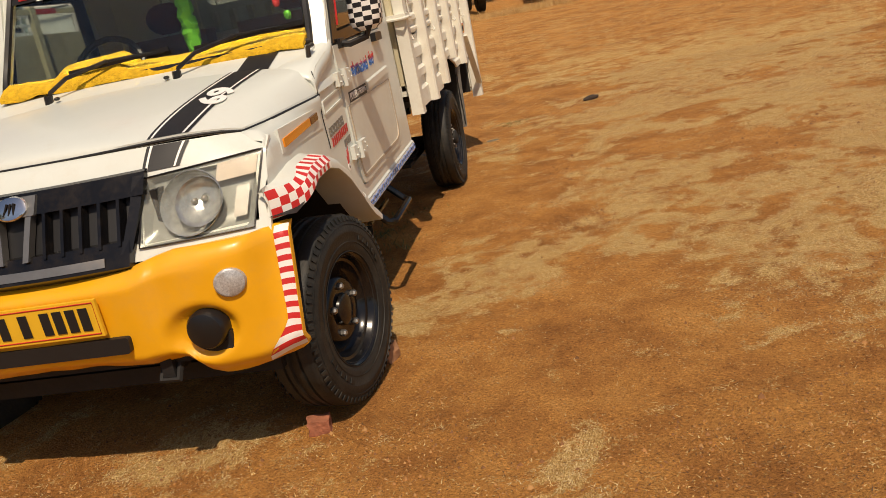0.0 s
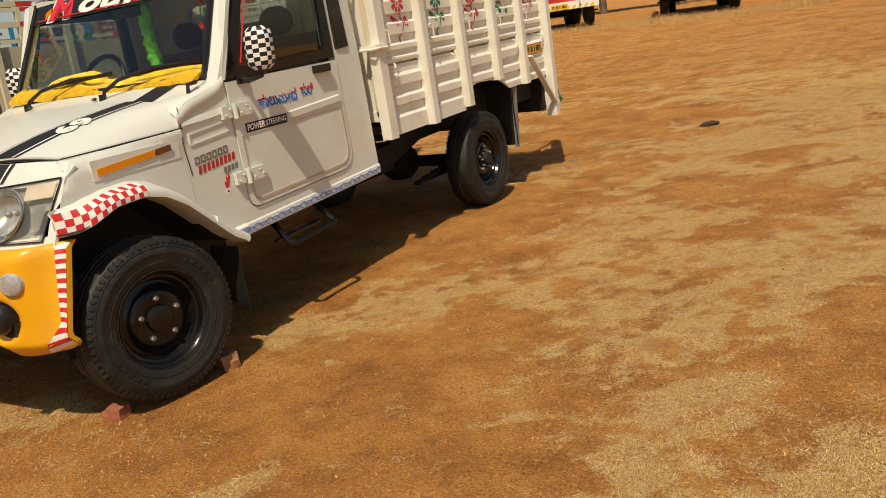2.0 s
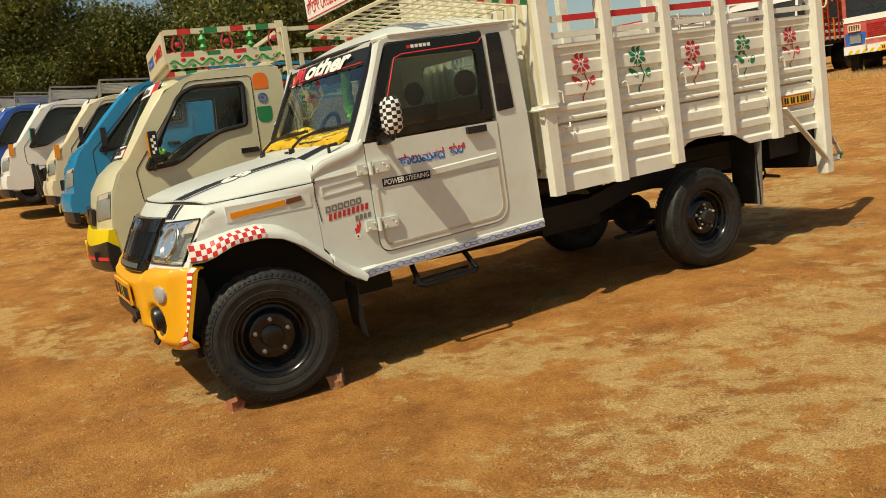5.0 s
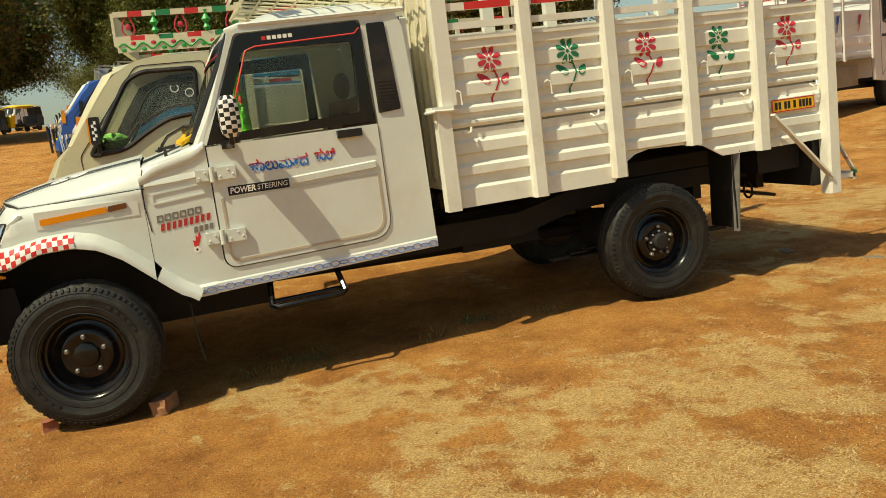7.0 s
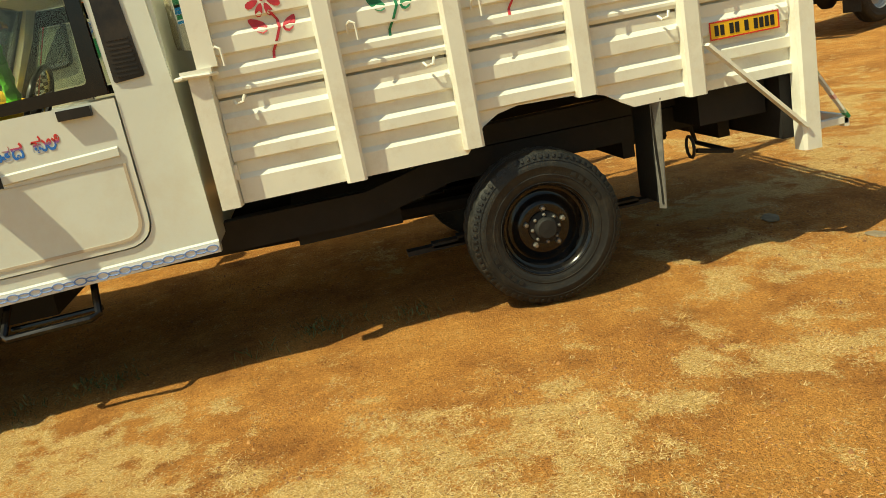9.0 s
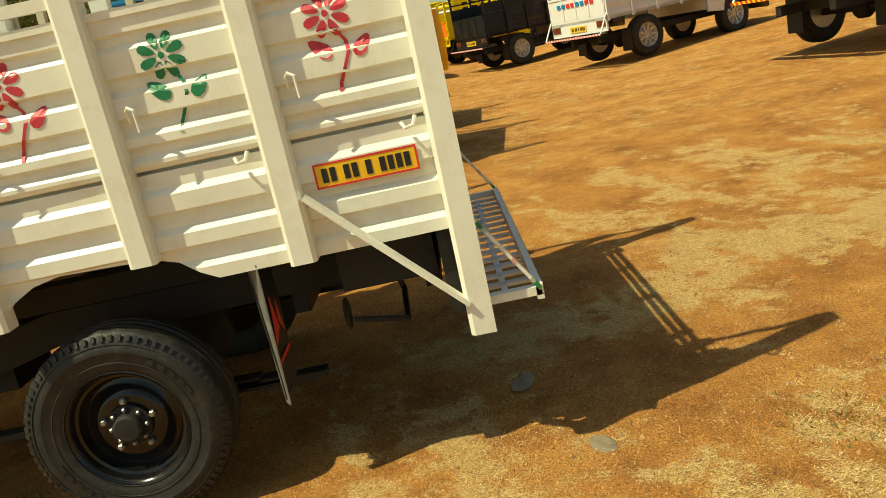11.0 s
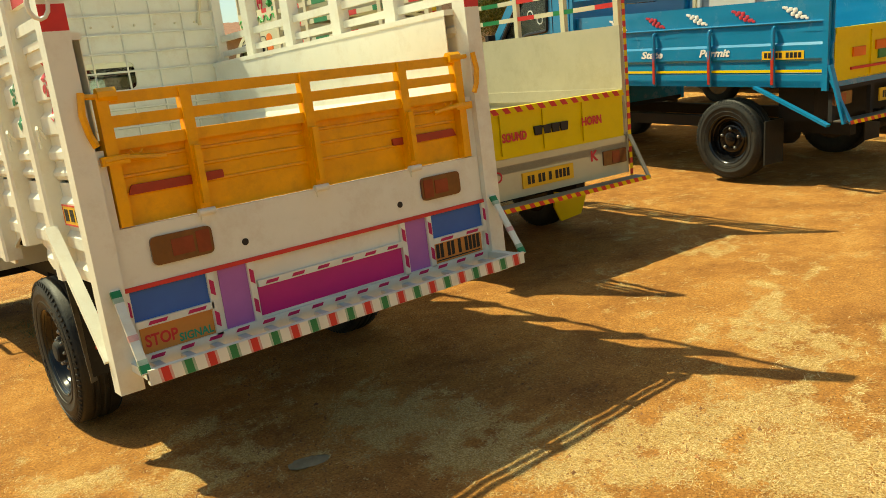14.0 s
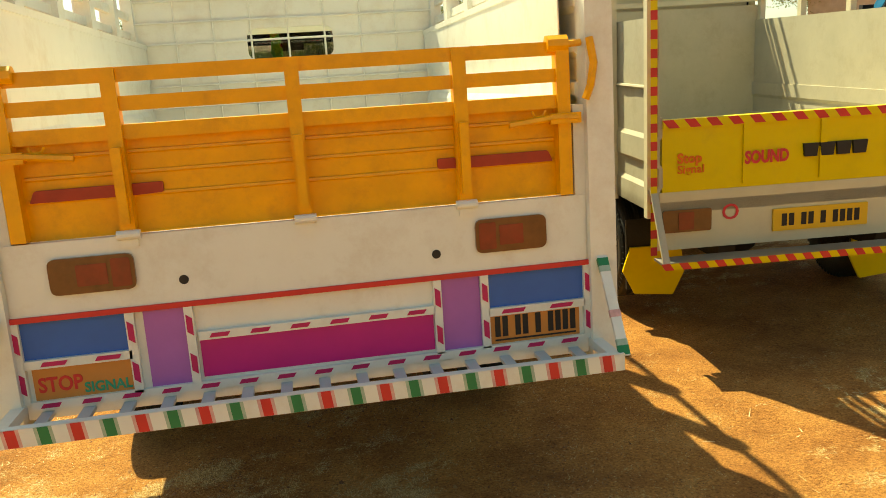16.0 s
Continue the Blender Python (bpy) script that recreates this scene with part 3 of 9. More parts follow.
def build_cab():
    # hood, crowned, its shoulders falling to the seam with the wings
    part("hood", G().grid(lambda i, j: hood_at(math.sin((-1 + i / 24) * math.pi / 2), (j / 18) ** 1.25), 48, 18).thicken(0, 0, -0.016), WHITE, pickup, smooth=60)
    seam = [hood_at(-1, 1 - k / 10) for k in range(11)] + [hood_at(-1 + k / 15, 0) for k in range(1, 30)] + [hood_at(1, k / 10) for k in range(11)]
    part("hood_seam", G().tube([(x * 1.003, y - 0.002, z - 0.010) for x, y, z in seam], 0.0052, 6), INK, pickup)
    # black stripe on the hood with two thin white lines
    for (a, b, mt, lift, nm) in ((0.0, 1.0, INK, 0.0022, "stripe"), (0.09, 0.15, LINEN, 0.0032, "pinstripe"), (0.85, 0.91, LINEN, 0.0032, "pinstripe")):
        def st(i, j):
            v = j / 20
            u = lerp(lerp(0.420, 0.458, v), lerp(0.549, 0.588, v), lerp(a, b, i / 4))
            y = lerp(hood_front(u), 3.045, v)
            return (u, y, hood_top(u, y) + lift)
        part(nm, G().grid(st, 4, 20), mt, pickup, "black stripe along the hood" if nm == "stripe" else "")
    for side in (1, -1):
        # wing with wheel-arch flare
        def wing(i, j):
            y = lerp(2.345, 3.03, i / 26)
            cap = 0.79 + (y - 2.338) / 0.5
            hx, hz = hood_half(max(y, 2.484)) + 0.004, 1.052 + 0.022 * (y - 2.45) / 0.6
            az = arch_z(y)
            f = min(1, max(0, (2.54 - y) / 0.15))
            hf = 1 + 0.5 * f
            pr = [(hx - 0.03, hz - 0.02), (hx, hz), (max(hx + 0.004, 0.742), hz - 0.006), (max(hx + 0.006, 0.768), hz - 0.026), (0.779, hz - 0.07), (0.779, 0.93),
                  (0.780, az + 0.068 * hf), (lerp(0.795, 0.855, f), az + 0.060 * hf), (lerp(0.850, 0.872, f), az + 0.048 * hf), (lerp(0.872, 0.878, f), az + 0.034 * hf), (0.878, az + 0.016), (0.878, az), (0.862, az - 0.004), (0.72, az + 0.004)]
            x, z = pr[j]
            if j < 6:
                z = min(z, cap + 0.002)
            k = max(0, (2.50 - y) / 0.155)
            if j < 4 and y < 2.475:
                x = max(x, 0.766)
            x -= (0.012 if j < 7 else 0.104) * k * k
            return (side * x, y, z)
        g = G().grid(wing, 26, 13)
        part("wing", g, WHITE, pickup, smooth=50)
        # flare behind the wheel, down to the sill
        fl = G()
        rings = []
        for y, z in [(3.03, arch_z(3.03)), (3.08, arch_z(3.08)), (3.13, arch_z(3.13)), (3.17, 0.53), (3.20, 0.508)]:
            rings.append([(side * 0.772, y + 0.035, z + 0.045), (side * 0.80, y + 0.032, z + 0.04), (side * 0.865, y + 0.022, z + 0.03), (side * 0.878, y + 0.012, z + 0.016),
                          (side * 0.876, y, z), (side * 0.77, y, z)])
        fl.loft(rings)
        part("flare", fl, WHITE, pickup, smooth=50)
        # red and white chequers on the front of the flare
        ck = G()

        def chk(i, j):
            y = lerp(2.347, 2.71, i / 16)
            az = arch_z(y)
            k = max(0, (2.50 - y) / 0.155)
            f = min(1, max(0, (2.54 - y) / 0.15))
            xs = [0.880, 0.880, lerp(0.862, 0.880, f), lerp(0.815, 0.872, f)]
            zs = [0.001, lerp(0.022, 0.030, f), lerp(0.046, 0.059, f), lerp(0.058, 0.088, f)]
            return (side * (xs[j] + 0.0015 - 0.104 * k * k), y - 0.0015, az + zs[j] + 0.002)
        ck.grid(chk, 16, 3, lambda i, j: (i + j) % 2)
        part("chequer_tape", ck, [RED, LINEN], pickup, "red and white chequered tape")
        # recessed amber side lamp
        lp = G().box(side * 0.770, side * 0.782, 2.555, 3.005, 0.95, 1.03).bevel(0.004)
        part("lamp_panel", lp, WHITE, pickup)
        lp = G().prism(rounded([(2.575, 0.966), (2.865, 0.985), (2.865, 1.012), (2.575, 0.995)], 0.004), "x", side * 0.774, side * 0.788)
        part("side_marker", lp, AMBER, pickup, "long amber side marker")
        lp = G().prism(rounded([(2.872, 0.985), (2.955, 0.992), (2.955, 1.018), (2.872, 1.012)], 0.006), "x", side * 0.774, side * 0.790)
        part("side_indicator", lp, LAMPAMB, pickup, "dark orange side indicator")
        # inner arch liner
        ln = G()
        ln.grid(lambda i, j: (side * lerp(0.862, 0.45, j / 2), ARCH[i][0] + 0.004, ARCH[i][1] + 0.012), len(ARCH) - 1, 2)
        ln.box(side * 0.44, side * 0.46, 2.28, 3.2, 0.40, 0.95)
        part("arch_liner", ln, UNDER, pickup)

        # cab side: cowl, A-pillar, sill, rear pillar, round one opening for the door
        outer = [(3.032, 1.135), (3.10, 1.175), (3.30, 1.222), (3.345, 1.25), (3.545, 1.752), (3.60, 1.772), (4.385, 1.782), (4.415, 1.70), (4.445, 1.23), (4.458, 0.548),
                 (3.20, 0.508), (3.12, 0.60), (3.032, 0.72)]
        hole = rounded([(3.352, 0.62), (4.222, 0.64), (4.222, 1.245), (4.197, 1.757), (3.572, 1.742), (3.352, 1.236)], [0.07, 0.12, 0.0, 0.02, 0.02, 0.0], 6)
        g = G().sheet(outer, [hole], "x", side * 0.735, side * 0.778)
        part("cab_side", g, WHITE, pickup)
        part("wing_seam", G().tube([(side * 0.774, 3.05, 1.160), (side * 0.7825, 3.043, 1.12), (side * 0.7835, 3.036, 1.070), (side * 0.7805, 3.034, 0.98), (side * 0.7805, 3.045, 0.86)], 0.0020, 5), INK, pickup)
        part("cowl_crease", G().loft([[(side * 0.776, y, z - 0.012), (side * 0.787, y, z - 0.004), (side * 0.785, y, z + 0.004), (side * 0.776, y, z + 0.030)] for y, z in ((3.045, 1.082), (3.20, 1.088), (3.335, 1.10))]), WHITE, pickup, smooth=60)
        # recess panel line of the cowl
        g = G().sheet(rounded([(3.07, 0.985), (3.325, 1.005), (3.325, 1.06), (3.07, 1.04)], 0.008), [rounded([(3.078, 0.993), (3.317, 1.013), (3.317, 1.052), (3.078, 1.032)], 0.006)], "x", side * 0.778, side * 0.783)
        part("cowl_pressing", g, WHITE, pickup)
        # sill with its chain-link sticker band
        g = G().loft([[(side * 0.735, y, z), (side * 0.80 if y < 3.3 else side * 0.786, y, z + 0.004), (side * 0.80 if y < 3.3 else side * 0.786, y, z + 0.05), (side * 0.770, y, z + 0.066), (side * 0.735, y, z + 0.066)]
                      for y, z in ((3.20, 0.505), (3.29, 0.508), (3.31, 0.509), (4.458, 0.545))])
        part("sill", g, WHITE, pickup)
        band = part("sticker_band", G().grid(lambda i, j: (side * 0.8025 if i == 0 else side * lerp(0.801, 0.789, min(1, i / 2)), lerp(3.205, 4.455, i / 20), lerp(0.512, 0.550, i / 20) + 0.043 * j), 20, 1),
                    LINEN, pickup, "white sticker band with blue chain links")
        link_mesh = None
        for k in range(28):
            y = 3.225 + k * 0.0445
            if y > 4.44:
                break
            z = lerp(0.512, 0.550, (y - 3.205) / 1.25) + 0.0215
            g = G()
            h = 0.0085 if k % 2 == 0 else 0.014
            pts = [(side * (0.8045 if y < 3.3 else 0.7915), y + 0.024 * math.cos(a * math.tau / 12), z + h * math.sin(a * math.tau / 12)) for a in range(12)]
            g.tube(pts, 0.0032, 4, loop=True)
            part("chain_link", g, mat_link, band)

        # door with pressed moulding, black window frame, glass, handle and hinges
        out = rounded([(3.358, 0.626), (4.216, 0.646), (4.216, 1.232), (3.358, 1.225)], [0.065, 0.115, 0.0, 0.0], 6)
        g = G().prism(out, "x", side * 0.742, side * 0.785).bevel(0.005)
        door = part("door", g, WHITE, pickup, "white door with painted lettering" if side > 0 else "")
        ins = rounded([(3.385, 0.652), (4.19, 0.672), (4.19, 0.98), (3.385, 0.97)], [0.05, 0.095, 0.0, 0.0], 6)
        ins2 = rounded([(3.397, 0.664), (4.178, 0.684), (4.178, 0.98), (3.397, 0.97)], [0.045, 0.088, 0.0, 0.0], 6)
        g = G().sheet(ins, [ins2], "x", side * 0.784, side * 0.7885)
        part("door_pressing", g, DOORGREY, door)
        g = G().loft([[(side * 0.783, y, z), (side * 0.795, y, z + 0.006), (side * 0.795, y, z + 0.036), (side * 0.783, y, z + 0.044)] for y, z in ((3.73, 0.985), (4.178, 1.008))])
        part("door_moulding", g, WHITE, door)
        fo = rounded([(3.362, 1.232), (4.200, 1.25), (4.190, 1.75), (3.580, 1.735)], [0, 0, 0.03, 0.03], 4)
        fi = rounded([(3.452, 1.275), (4.135, 1.300), (4.140, 1.655), (3.598, 1.655)], 0.02, 4)
        g = G().sheet(fo, [fi], "x", side * 0.752, side * 0.787)
        part("window_frame", g, GLOSS, door, "black taped window frame")
        g = G().prism(rounded([(3.462, 1.283), (4.127, 1.306), (4.132, 1.648), (3.606, 1.648)], 0.02, 3), "x", side * 0.764, side * 0.768)
        part("door_glass", g, GLASS, door)
        # red pinstripe on the frame
        g = G().tube([(side * 0.789, 3.478, 1.30), (side * 0.789, 3.612, 1.655), (side * 0.789, 3.66, 1.672), (side * 0.789, 4.16, 1.690), (side * 0.789, 4.185, 1.715)], 0.004, 5)
        part("pinstripe", g, RED, door, "thin red line round the window")
        g = G().box(side * 0.785, side * 0.812, 3.998, 4.125, 1.183, 1.222).bevel(0.006)
        part("door_handle", g, BLACK, door, "black pull handle in a dark recess")
        for hz in (1.092, 0.785):
            g = G().box(side * 0.786, side * 0.806, 3.385, 3.475, hz - 0.03, hz + 0.03).bevel(0.008)
            g.box(side * 0.780, side * 0.800, 3.285, 3.345, hz - 0.028, hz + 0.028)
            g.tube([(side * 0.803, 3.362, hz - 0.036), (side * 0.803, 3.362, hz + 0.036)], 0.013, 10)
            for b in ((3.30, -0.012), (3.33, 0.012), (3.40, -0.014), (3.44, 0.014), (3.46, -0.008)):
                g.lathe([(0.006, 0.0), (0.006, 0.005), (0.003, 0.008)], (side * 0.802, b[0], hz + b[1]), "x", 6, side=side)
            part("door_hinge", g, WHITE, door, smooth=30)
        # rear pillar vent
        g = G().prism(rounded([(4.233, 1.283), (4.352, 1.292), (4.320, 1.735), (4.226, 1.733)], 0.012), "x", side * 0.776, side * 0.785)
        vent = part("pillar_vent", g, BLACK, pickup, "black louvred vent panel")
        for k in range(9):
            z = 1.303 + k * 0.017
            g = G().box(side * 0.784, side * 0.791, 4.250 - k * 0.0007, 4.338 - k * 0.0012, z, z + 0.008)
            part("louvre", g, BLACK, vent)

    for side in (1, -1):
        def corner(i, j):
            y = lerp(3.026, 3.345, i / 10)
            ze = curve1([(3.02, 1.128), (3.10, 1.176), (3.30, 1.224), (3.35, 1.262)], y)
            zs = lerp(1.203, 1.262, (y - 3.054) / 0.231) - 0.026
            x, z = [(0.60, zs + 0.004), (0.67, lerp(zs, ze, 0.35) + 0.010), (0.72, lerp(zs, ze, 0.7) + 0.013), (0.755, ze + 0.012), (0.776, ze + 0.001), (0.7845, ze - 0.018), (0.7855, ze - 0.05)][j]
            return (side * x, y, z)
        part("cowl_corner", G().grid(corner, 10, 6).thicken(-side * 0.006, 0, -0.004), WHITE, pickup, smooth=70)
    # scuttle and cab front below the glass
    g = G()
    g.grid(lambda i, j: (lerp(-0.735, 0.735, i / 16), lerp(3.054, 3.285, j / 4), lerp(1.203, 1.262, j / 4) - 0.04 * abs(-1 + i / 8) ** 3 * (1 - j / 6)), 16, 4)
    g.thicken(0, 0, -0.03)
    part("scuttle", g, WHITE, pickup)
    sc = lambda i, j: (lerp(0.462, 0.592, i / 4), lerp(3.056, 3.283, j / 4), lerp(1.203, 1.262, j / 4) - 0.04 * (lerp(0.462, 0.592, i / 4) / 0.735) ** 3 * (1 - j / 6) + 0.003)
    part("stripe", G().grid(sc, 4, 4), INK, pickup)
    g = G().box(-0.735, 0.735, 3.20, 3.24, 0.52, 1.18)
    part("firewall", g, UNDER, pickup)
    # windscreen
    def ws(s, v, off=0.0):
        w = lerp(0.715, 0.675, v)
        return (w * s, lerp(3.272, 3.528, v) + 0.035 * s * s + off * -0.85, lerp(1.262, 1.762, v) + off * 0.5)
    g = G().grid(lambda i, j: ws(-1 + i / 8, j / 6), 16, 6).thicken(0, 0.004, 0)
    part("windscreen", g, GLASS, pickup, "tinted windscreen")
    g = G()
    rim = [ws(-1 + i / 8, 0.0, 0.004) for i in range(17)] + [ws(1, v / 6, 0.004) for v in range(1, 7)] + [ws(1 - i / 8, 1.0, 0.004) for i in range(1, 17)] + [ws(-1, 1 - v / 6, 0.004) for v in range(1, 6)]
    g.tube(rim, 0.016, 6, loop=True)
    part("windscreen_seal", g, BLACK, pickup)
    g = G().grid(lambda i, j: ws(-0.985 + 1.97 * i / 16, lerp(0.77, 0.975, j), 0.006), 16, 1)
    part("sun_strip", g, INK, pickup, "black sun strip with white script")
    # roof
    def roof(i, j):
        s, v = math.sin((-1 + i / 10) * math.pi / 2), j / 12
        y = lerp(3.515, 4.44, v)
        half = lerp(0.70, 0.762, min(1, v * 5)) - 0.015 * smooth01((v - 0.85) / 0.15)
        crown = 0.112 * smooth01((v + 0.05) / 0.40) * (1 - 0.35 * smooth01((v - 0.8) / 0.2))
        return (half * s, y + 0.03 * s * s * (1 - v), lerp(1.768, 1.782, v) + crown * (1 - abs(s) ** 4.5))
    part("roof", G().grid(roof, 20, 12).thicken(0, 0, -0.025), WHITE, pickup, smooth=60)
    for side in (1, -1):
        g = G().tube([(side * 0.690, 3.545, 1.768), (side * 0.772, 3.60, 1.778), (side * 0.782, 4.2, 1.788), (side * 0.776, 4.43, 1.79)], 0.013, 6)
        part("rain_gutter", g, WHITE, pickup)
        g = G().loft([[(side * x, y, z), (side * min(x + 0.062, 0.776), y + 0.022, z), (side * min(x + 0.075, 0.780), y + 0.07, z), (side * (x - 0.005), y + 0.04, z)] for x, y, z in ((0.722, 3.295, 1.235), (0.710, 3.395, 1.42), (0.696, 3.485, 1.60), (0.682, 3.548, 1.762))])
        part("windscreen_pillar", g, WHITE, pickup, smooth=50)
    # rear wall with window
    g = G().sheet([(-0.77, 0.56), (0.77, 0.56), (0.76, 1.74), (0.70, 1.80), (-0.70, 1.80), (-0.76, 1.74)], [rounded([(-0.46, 1.37), (0.46, 1.37), (0.44, 1.66), (-0.44, 1.66)], 0.06)], "y", 4.415, 4.445)
    part("cab_rear_wall", g, WHITE, pickup)
    g = G().prism(rounded([(-0.47, 1.36), (0.47, 1.36), (0.45, 1.67), (-0.45, 1.67)], 0.06), "y", 4.428, 4.432)
    part("rear_glass", g, GLASS, pickup)
    g = G().box(-0.74, 0.74, 3.2, 4.43, 0.56, 0.60)
    part("cab_floor", g, UNDER, pickup)
    # wipers
    for pu in (0.196, -0.393):
        piv = Vector((pu, 3.16, 1.262))
        e0, e1 = Vector(ws((pu + 0.03) / 0.71, 0.10, 0.02)), Vector(ws((pu + 0.50) / 0.71, 0.145, 0.014))
        mid = e0.lerp(e1, 0.42) + Vector((0, -0.018, 0.012))
        g = G().tube([piv + Vector((-0.01, -0.01, -0.045)), piv, piv.lerp(mid, 0.3) + Vector((0, 0, 0.02)), mid], 0.009, 6)
        g.tube([piv + Vector((-0.01, -0.012, -0.05)), piv + Vector((-0.008, -0.008, -0.01))], 0.018, 8)
        wp = part("wiper", g, BLACK, pickup)
        part("wiper_blade", G().beam(e0, e1, 0.010, 0.018), BLACK, wp)
        part("blade_bridge", G().tube([e0.lerp(e1, 0.12), mid, e0.lerp(e1, 0.88)], 0.006, 5), BLACK, wp)
    for x in (0.15, -0.35):
        part("washer_jet", G().blob((x, 3.13, 1.235), (0.012, 0.014, 0.008)), BLACK, pickup)


mat_link = mat("blue_link_print", (0.16, 0.24, 0.48), 0.5, vary=0.1)
# brownish grey for the thin line along the door's pressed outline
DOORGREY = mat("door_line_tone", (0.50, 0.42, 0.32), 0.55, vary=0.15)
build_cab()


def build_front():
    # white nose panel round the lamps and grille, rising to the hood's seam
    def nose(u, v):
        a = abs(u)
        lip = (hood_front(a) - 0.004, 1.055 + 0.018 * (1 - (min(a, 0.685) / 0.685) ** 4) - 0.35 * max(0, a - 0.70))
        if v < 0.7:
            z = lerp(0.755, 0.995, v / 0.7)
            return (u, face_y(u, z), z)
        t = (v - 0.7) / 0.3
        f = face_y(u, 0.995)
        c = (f + 0.030, 1.042 - 0.03 * (a / 0.775) ** 6)
        y = f * (1 - t) ** 2 + 2 * t * (1 - t) * c[0] + t * t * lip[0]
        z = 0.995 * (1 - t) ** 2 + 2 * t * (1 - t) * c[1] + t * t * lip[1]
        return (u, y, z)
    g = G().grid(lambda i, j: nose(-0.775 + 1.55 * i / 96, j / 32), 96, 32)
    open_ = [f for f in g.bm.faces if 0.402 < abs(f.calc_center_median().x) < 0.742 and 0.797 < f.calc_center_median().z < 0.985]
    bmesh.ops.delete(g.bm, geom=open_, context="FACES")
    part("nose_panel", g.thicken(0, 0.012, -0.004), WHITE, pickup, smooth=60)
    for a, b, mt, d, nm in ((0.0, 1.0, INK, 0.003, "stripe"), (0.09, 0.15, LINEN, 0.0042, "pinstripe"), (0.85, 0.91, LINEN, 0.0042, "pinstripe")):
        def ns(i, j):
            p = nose(lerp(lerp(0.408, 0.420, j / 6), lerp(0.522, 0.549, j / 6), lerp(a, b, i / 3)), lerp(0.715, 0.99, j / 6))
            return (p[0], p[1] - d, p[2] + d * 0.6)
        part(nm, G().grid(ns, 3, 6), mt, pickup)
    # grille
    g = G()
    def on(u, z, d):
        return (u, face_y(u, z) - d, z)
    g.loft([[on(u, 1.012, 0.004), on(u, 1.008, 0.024), on(u, 0.945, 0.036), on(u, 0.938, 0.004)] for u in [-0.425 + 0.0425 * k for k in range(21)]])
    g.loft([[on(u, 0.825, 0.004), on(u, 0.825, 0.030), on(u, 0.755, 0.036), on(u, 0.735, 0.004)] for u in [-0.375 + 0.0469 * k for k in range(17)]])
    for s in (1, -1):
        g.loft([[on(s * a, z, 0.004), on(s * a, z, 0.026), on(s * (a - 0.03), z, 0.034), on(s * (a - 0.03), z, 0.004)] for a, z in ((0.424, 1.0), (0.412, 0.92), (0.380, 0.79))])
    grille = part("grille", g, GLOSS, pickup, "black grille with vertical slats")
    g = G().grid(lambda i, j: on(-0.40 + 0.80 * i / 12, lerp(0.805, 0.95, j), 0.003), 12, 1)
    part("grille_recess", g, INK, grille)
    for s in (1, -1):
        for u in (0.105, 0.165, 0.225, 0.285, 0.345):
            g = G().loft([[on(s * (u - 0.009), z, 0.006), on(s * (u - 0.004), z, 0.036), on(s * (u + 0.006), z, 0.036), on(s * (u + 0.012), z, 0.006)] for z in (0.948, 0.885, 0.815)])
            part("slat", g, GLOSS, grille)
        g = G().loft([[on(s * (u - 0.010), z, 0.01), on(s * (u - 0.010), z, 0.041), on(s * (u + 0.010), z, 0.041), on(s * (u + 0.010), z, 0.01)] for u, z in ((0.058, 0.955), (0.050, 0.88), (0.044, 0.815))])
        part("slat", g, STEEL, grille, "dull silver centre bar")
    part("badge_mount", G().loft([[on(u, 1.000, 0.026), on(u, 1.000, 0.032), on(u, 0.945, 0.044), on(u, 0.940, 0.03)] for u in (-0.078, -0.03, 0.03, 0.078)]), STEEL, grille, "grey badge mount")
    # oval badge, drawn as plain shapes
    yb = face_y(0, 0.972) - 0.038
    g = G().lathe([(0.056, 0.0), (0.056, 0.010), (0.048, 0.014)], (0, 0, 0), "y", 24, side=-1)
    for v in g.bm.verts:
        v.co = Vector((v.co.x, v.co.y + yb + v.co.z * 0.3, v.co.z * 0.62 + 0.972))
    badge = part("badge", g, CHROME, grille, "oval chrome badge")
    for k in (-1, 0, 1):
        g = G().beam((k * 0.018 - 0.006, yb - 0.020, 0.955), (k * 0.012 + 0.006, yb - 0.010, 0.990), 0.008, 0.004)
        part("badge_bar", g, INK, badge)
    g = G().grid(lambda i, j: on(-0.30 + 0.6 * i / 8, lerp(0.765, 0.79, j), 0.038), 8, 1)
    part("lower_mesh", g, STEEL, grille)
    # headlamps: housing, reflector, two bulbs' bowls, indicator and clear lens
    for s in (1, -1):
        def lens(i, j, d):
            w, h = i / 14, j / 8
            u = lerp(lerp(0.392, 0.412, h), lerp(0.730, 0.768, h), w)
            z = lerp(lerp(0.792, 0.784, w), lerp(0.984, 0.999, w), h)
            return (s * u, face_y(u, z) - d, z)
        bowl = G().grid(lambda i, j: lens(i, j, -0.020 if 0 < i < 14 and 0 < j < 8 else 0.006), 14, 8)
        lamp = part("headlamp", bowl, LAMPGREY, pickup, "clear headlamp with grey reflector")
        for cu, cz, r, deep in ((0.556, 0.890, 0.092, 0.010), (0.585, 0.892, 0.070, 0.024)):
            yy = face_y(cu, cz)
            g = G().lathe([(r * 1.02, 0.004), (r, 0.008), (r * 0.96, 0.002), (r * 0.85, -0.014), (r * 0.65, -0.028), (r * 0.4, -0.037), (r * 0.18, -0.040)], (s * cu, yy, cz), "y", 28, side=-1, closed=False)
            for v in g.bm.verts:
                v.co.y += 0.5 * (v.co.z - cz) + 0.25 * (abs(v.co.x) - cu) - deep
            part("reflector", g, LAMPBOWL, lamp)
            if deep > 0:
                part("bulb", G().blob((s * cu, yy + 0.010, cz), (0.010, 0.014, 0.010)), STEEL, lamp)
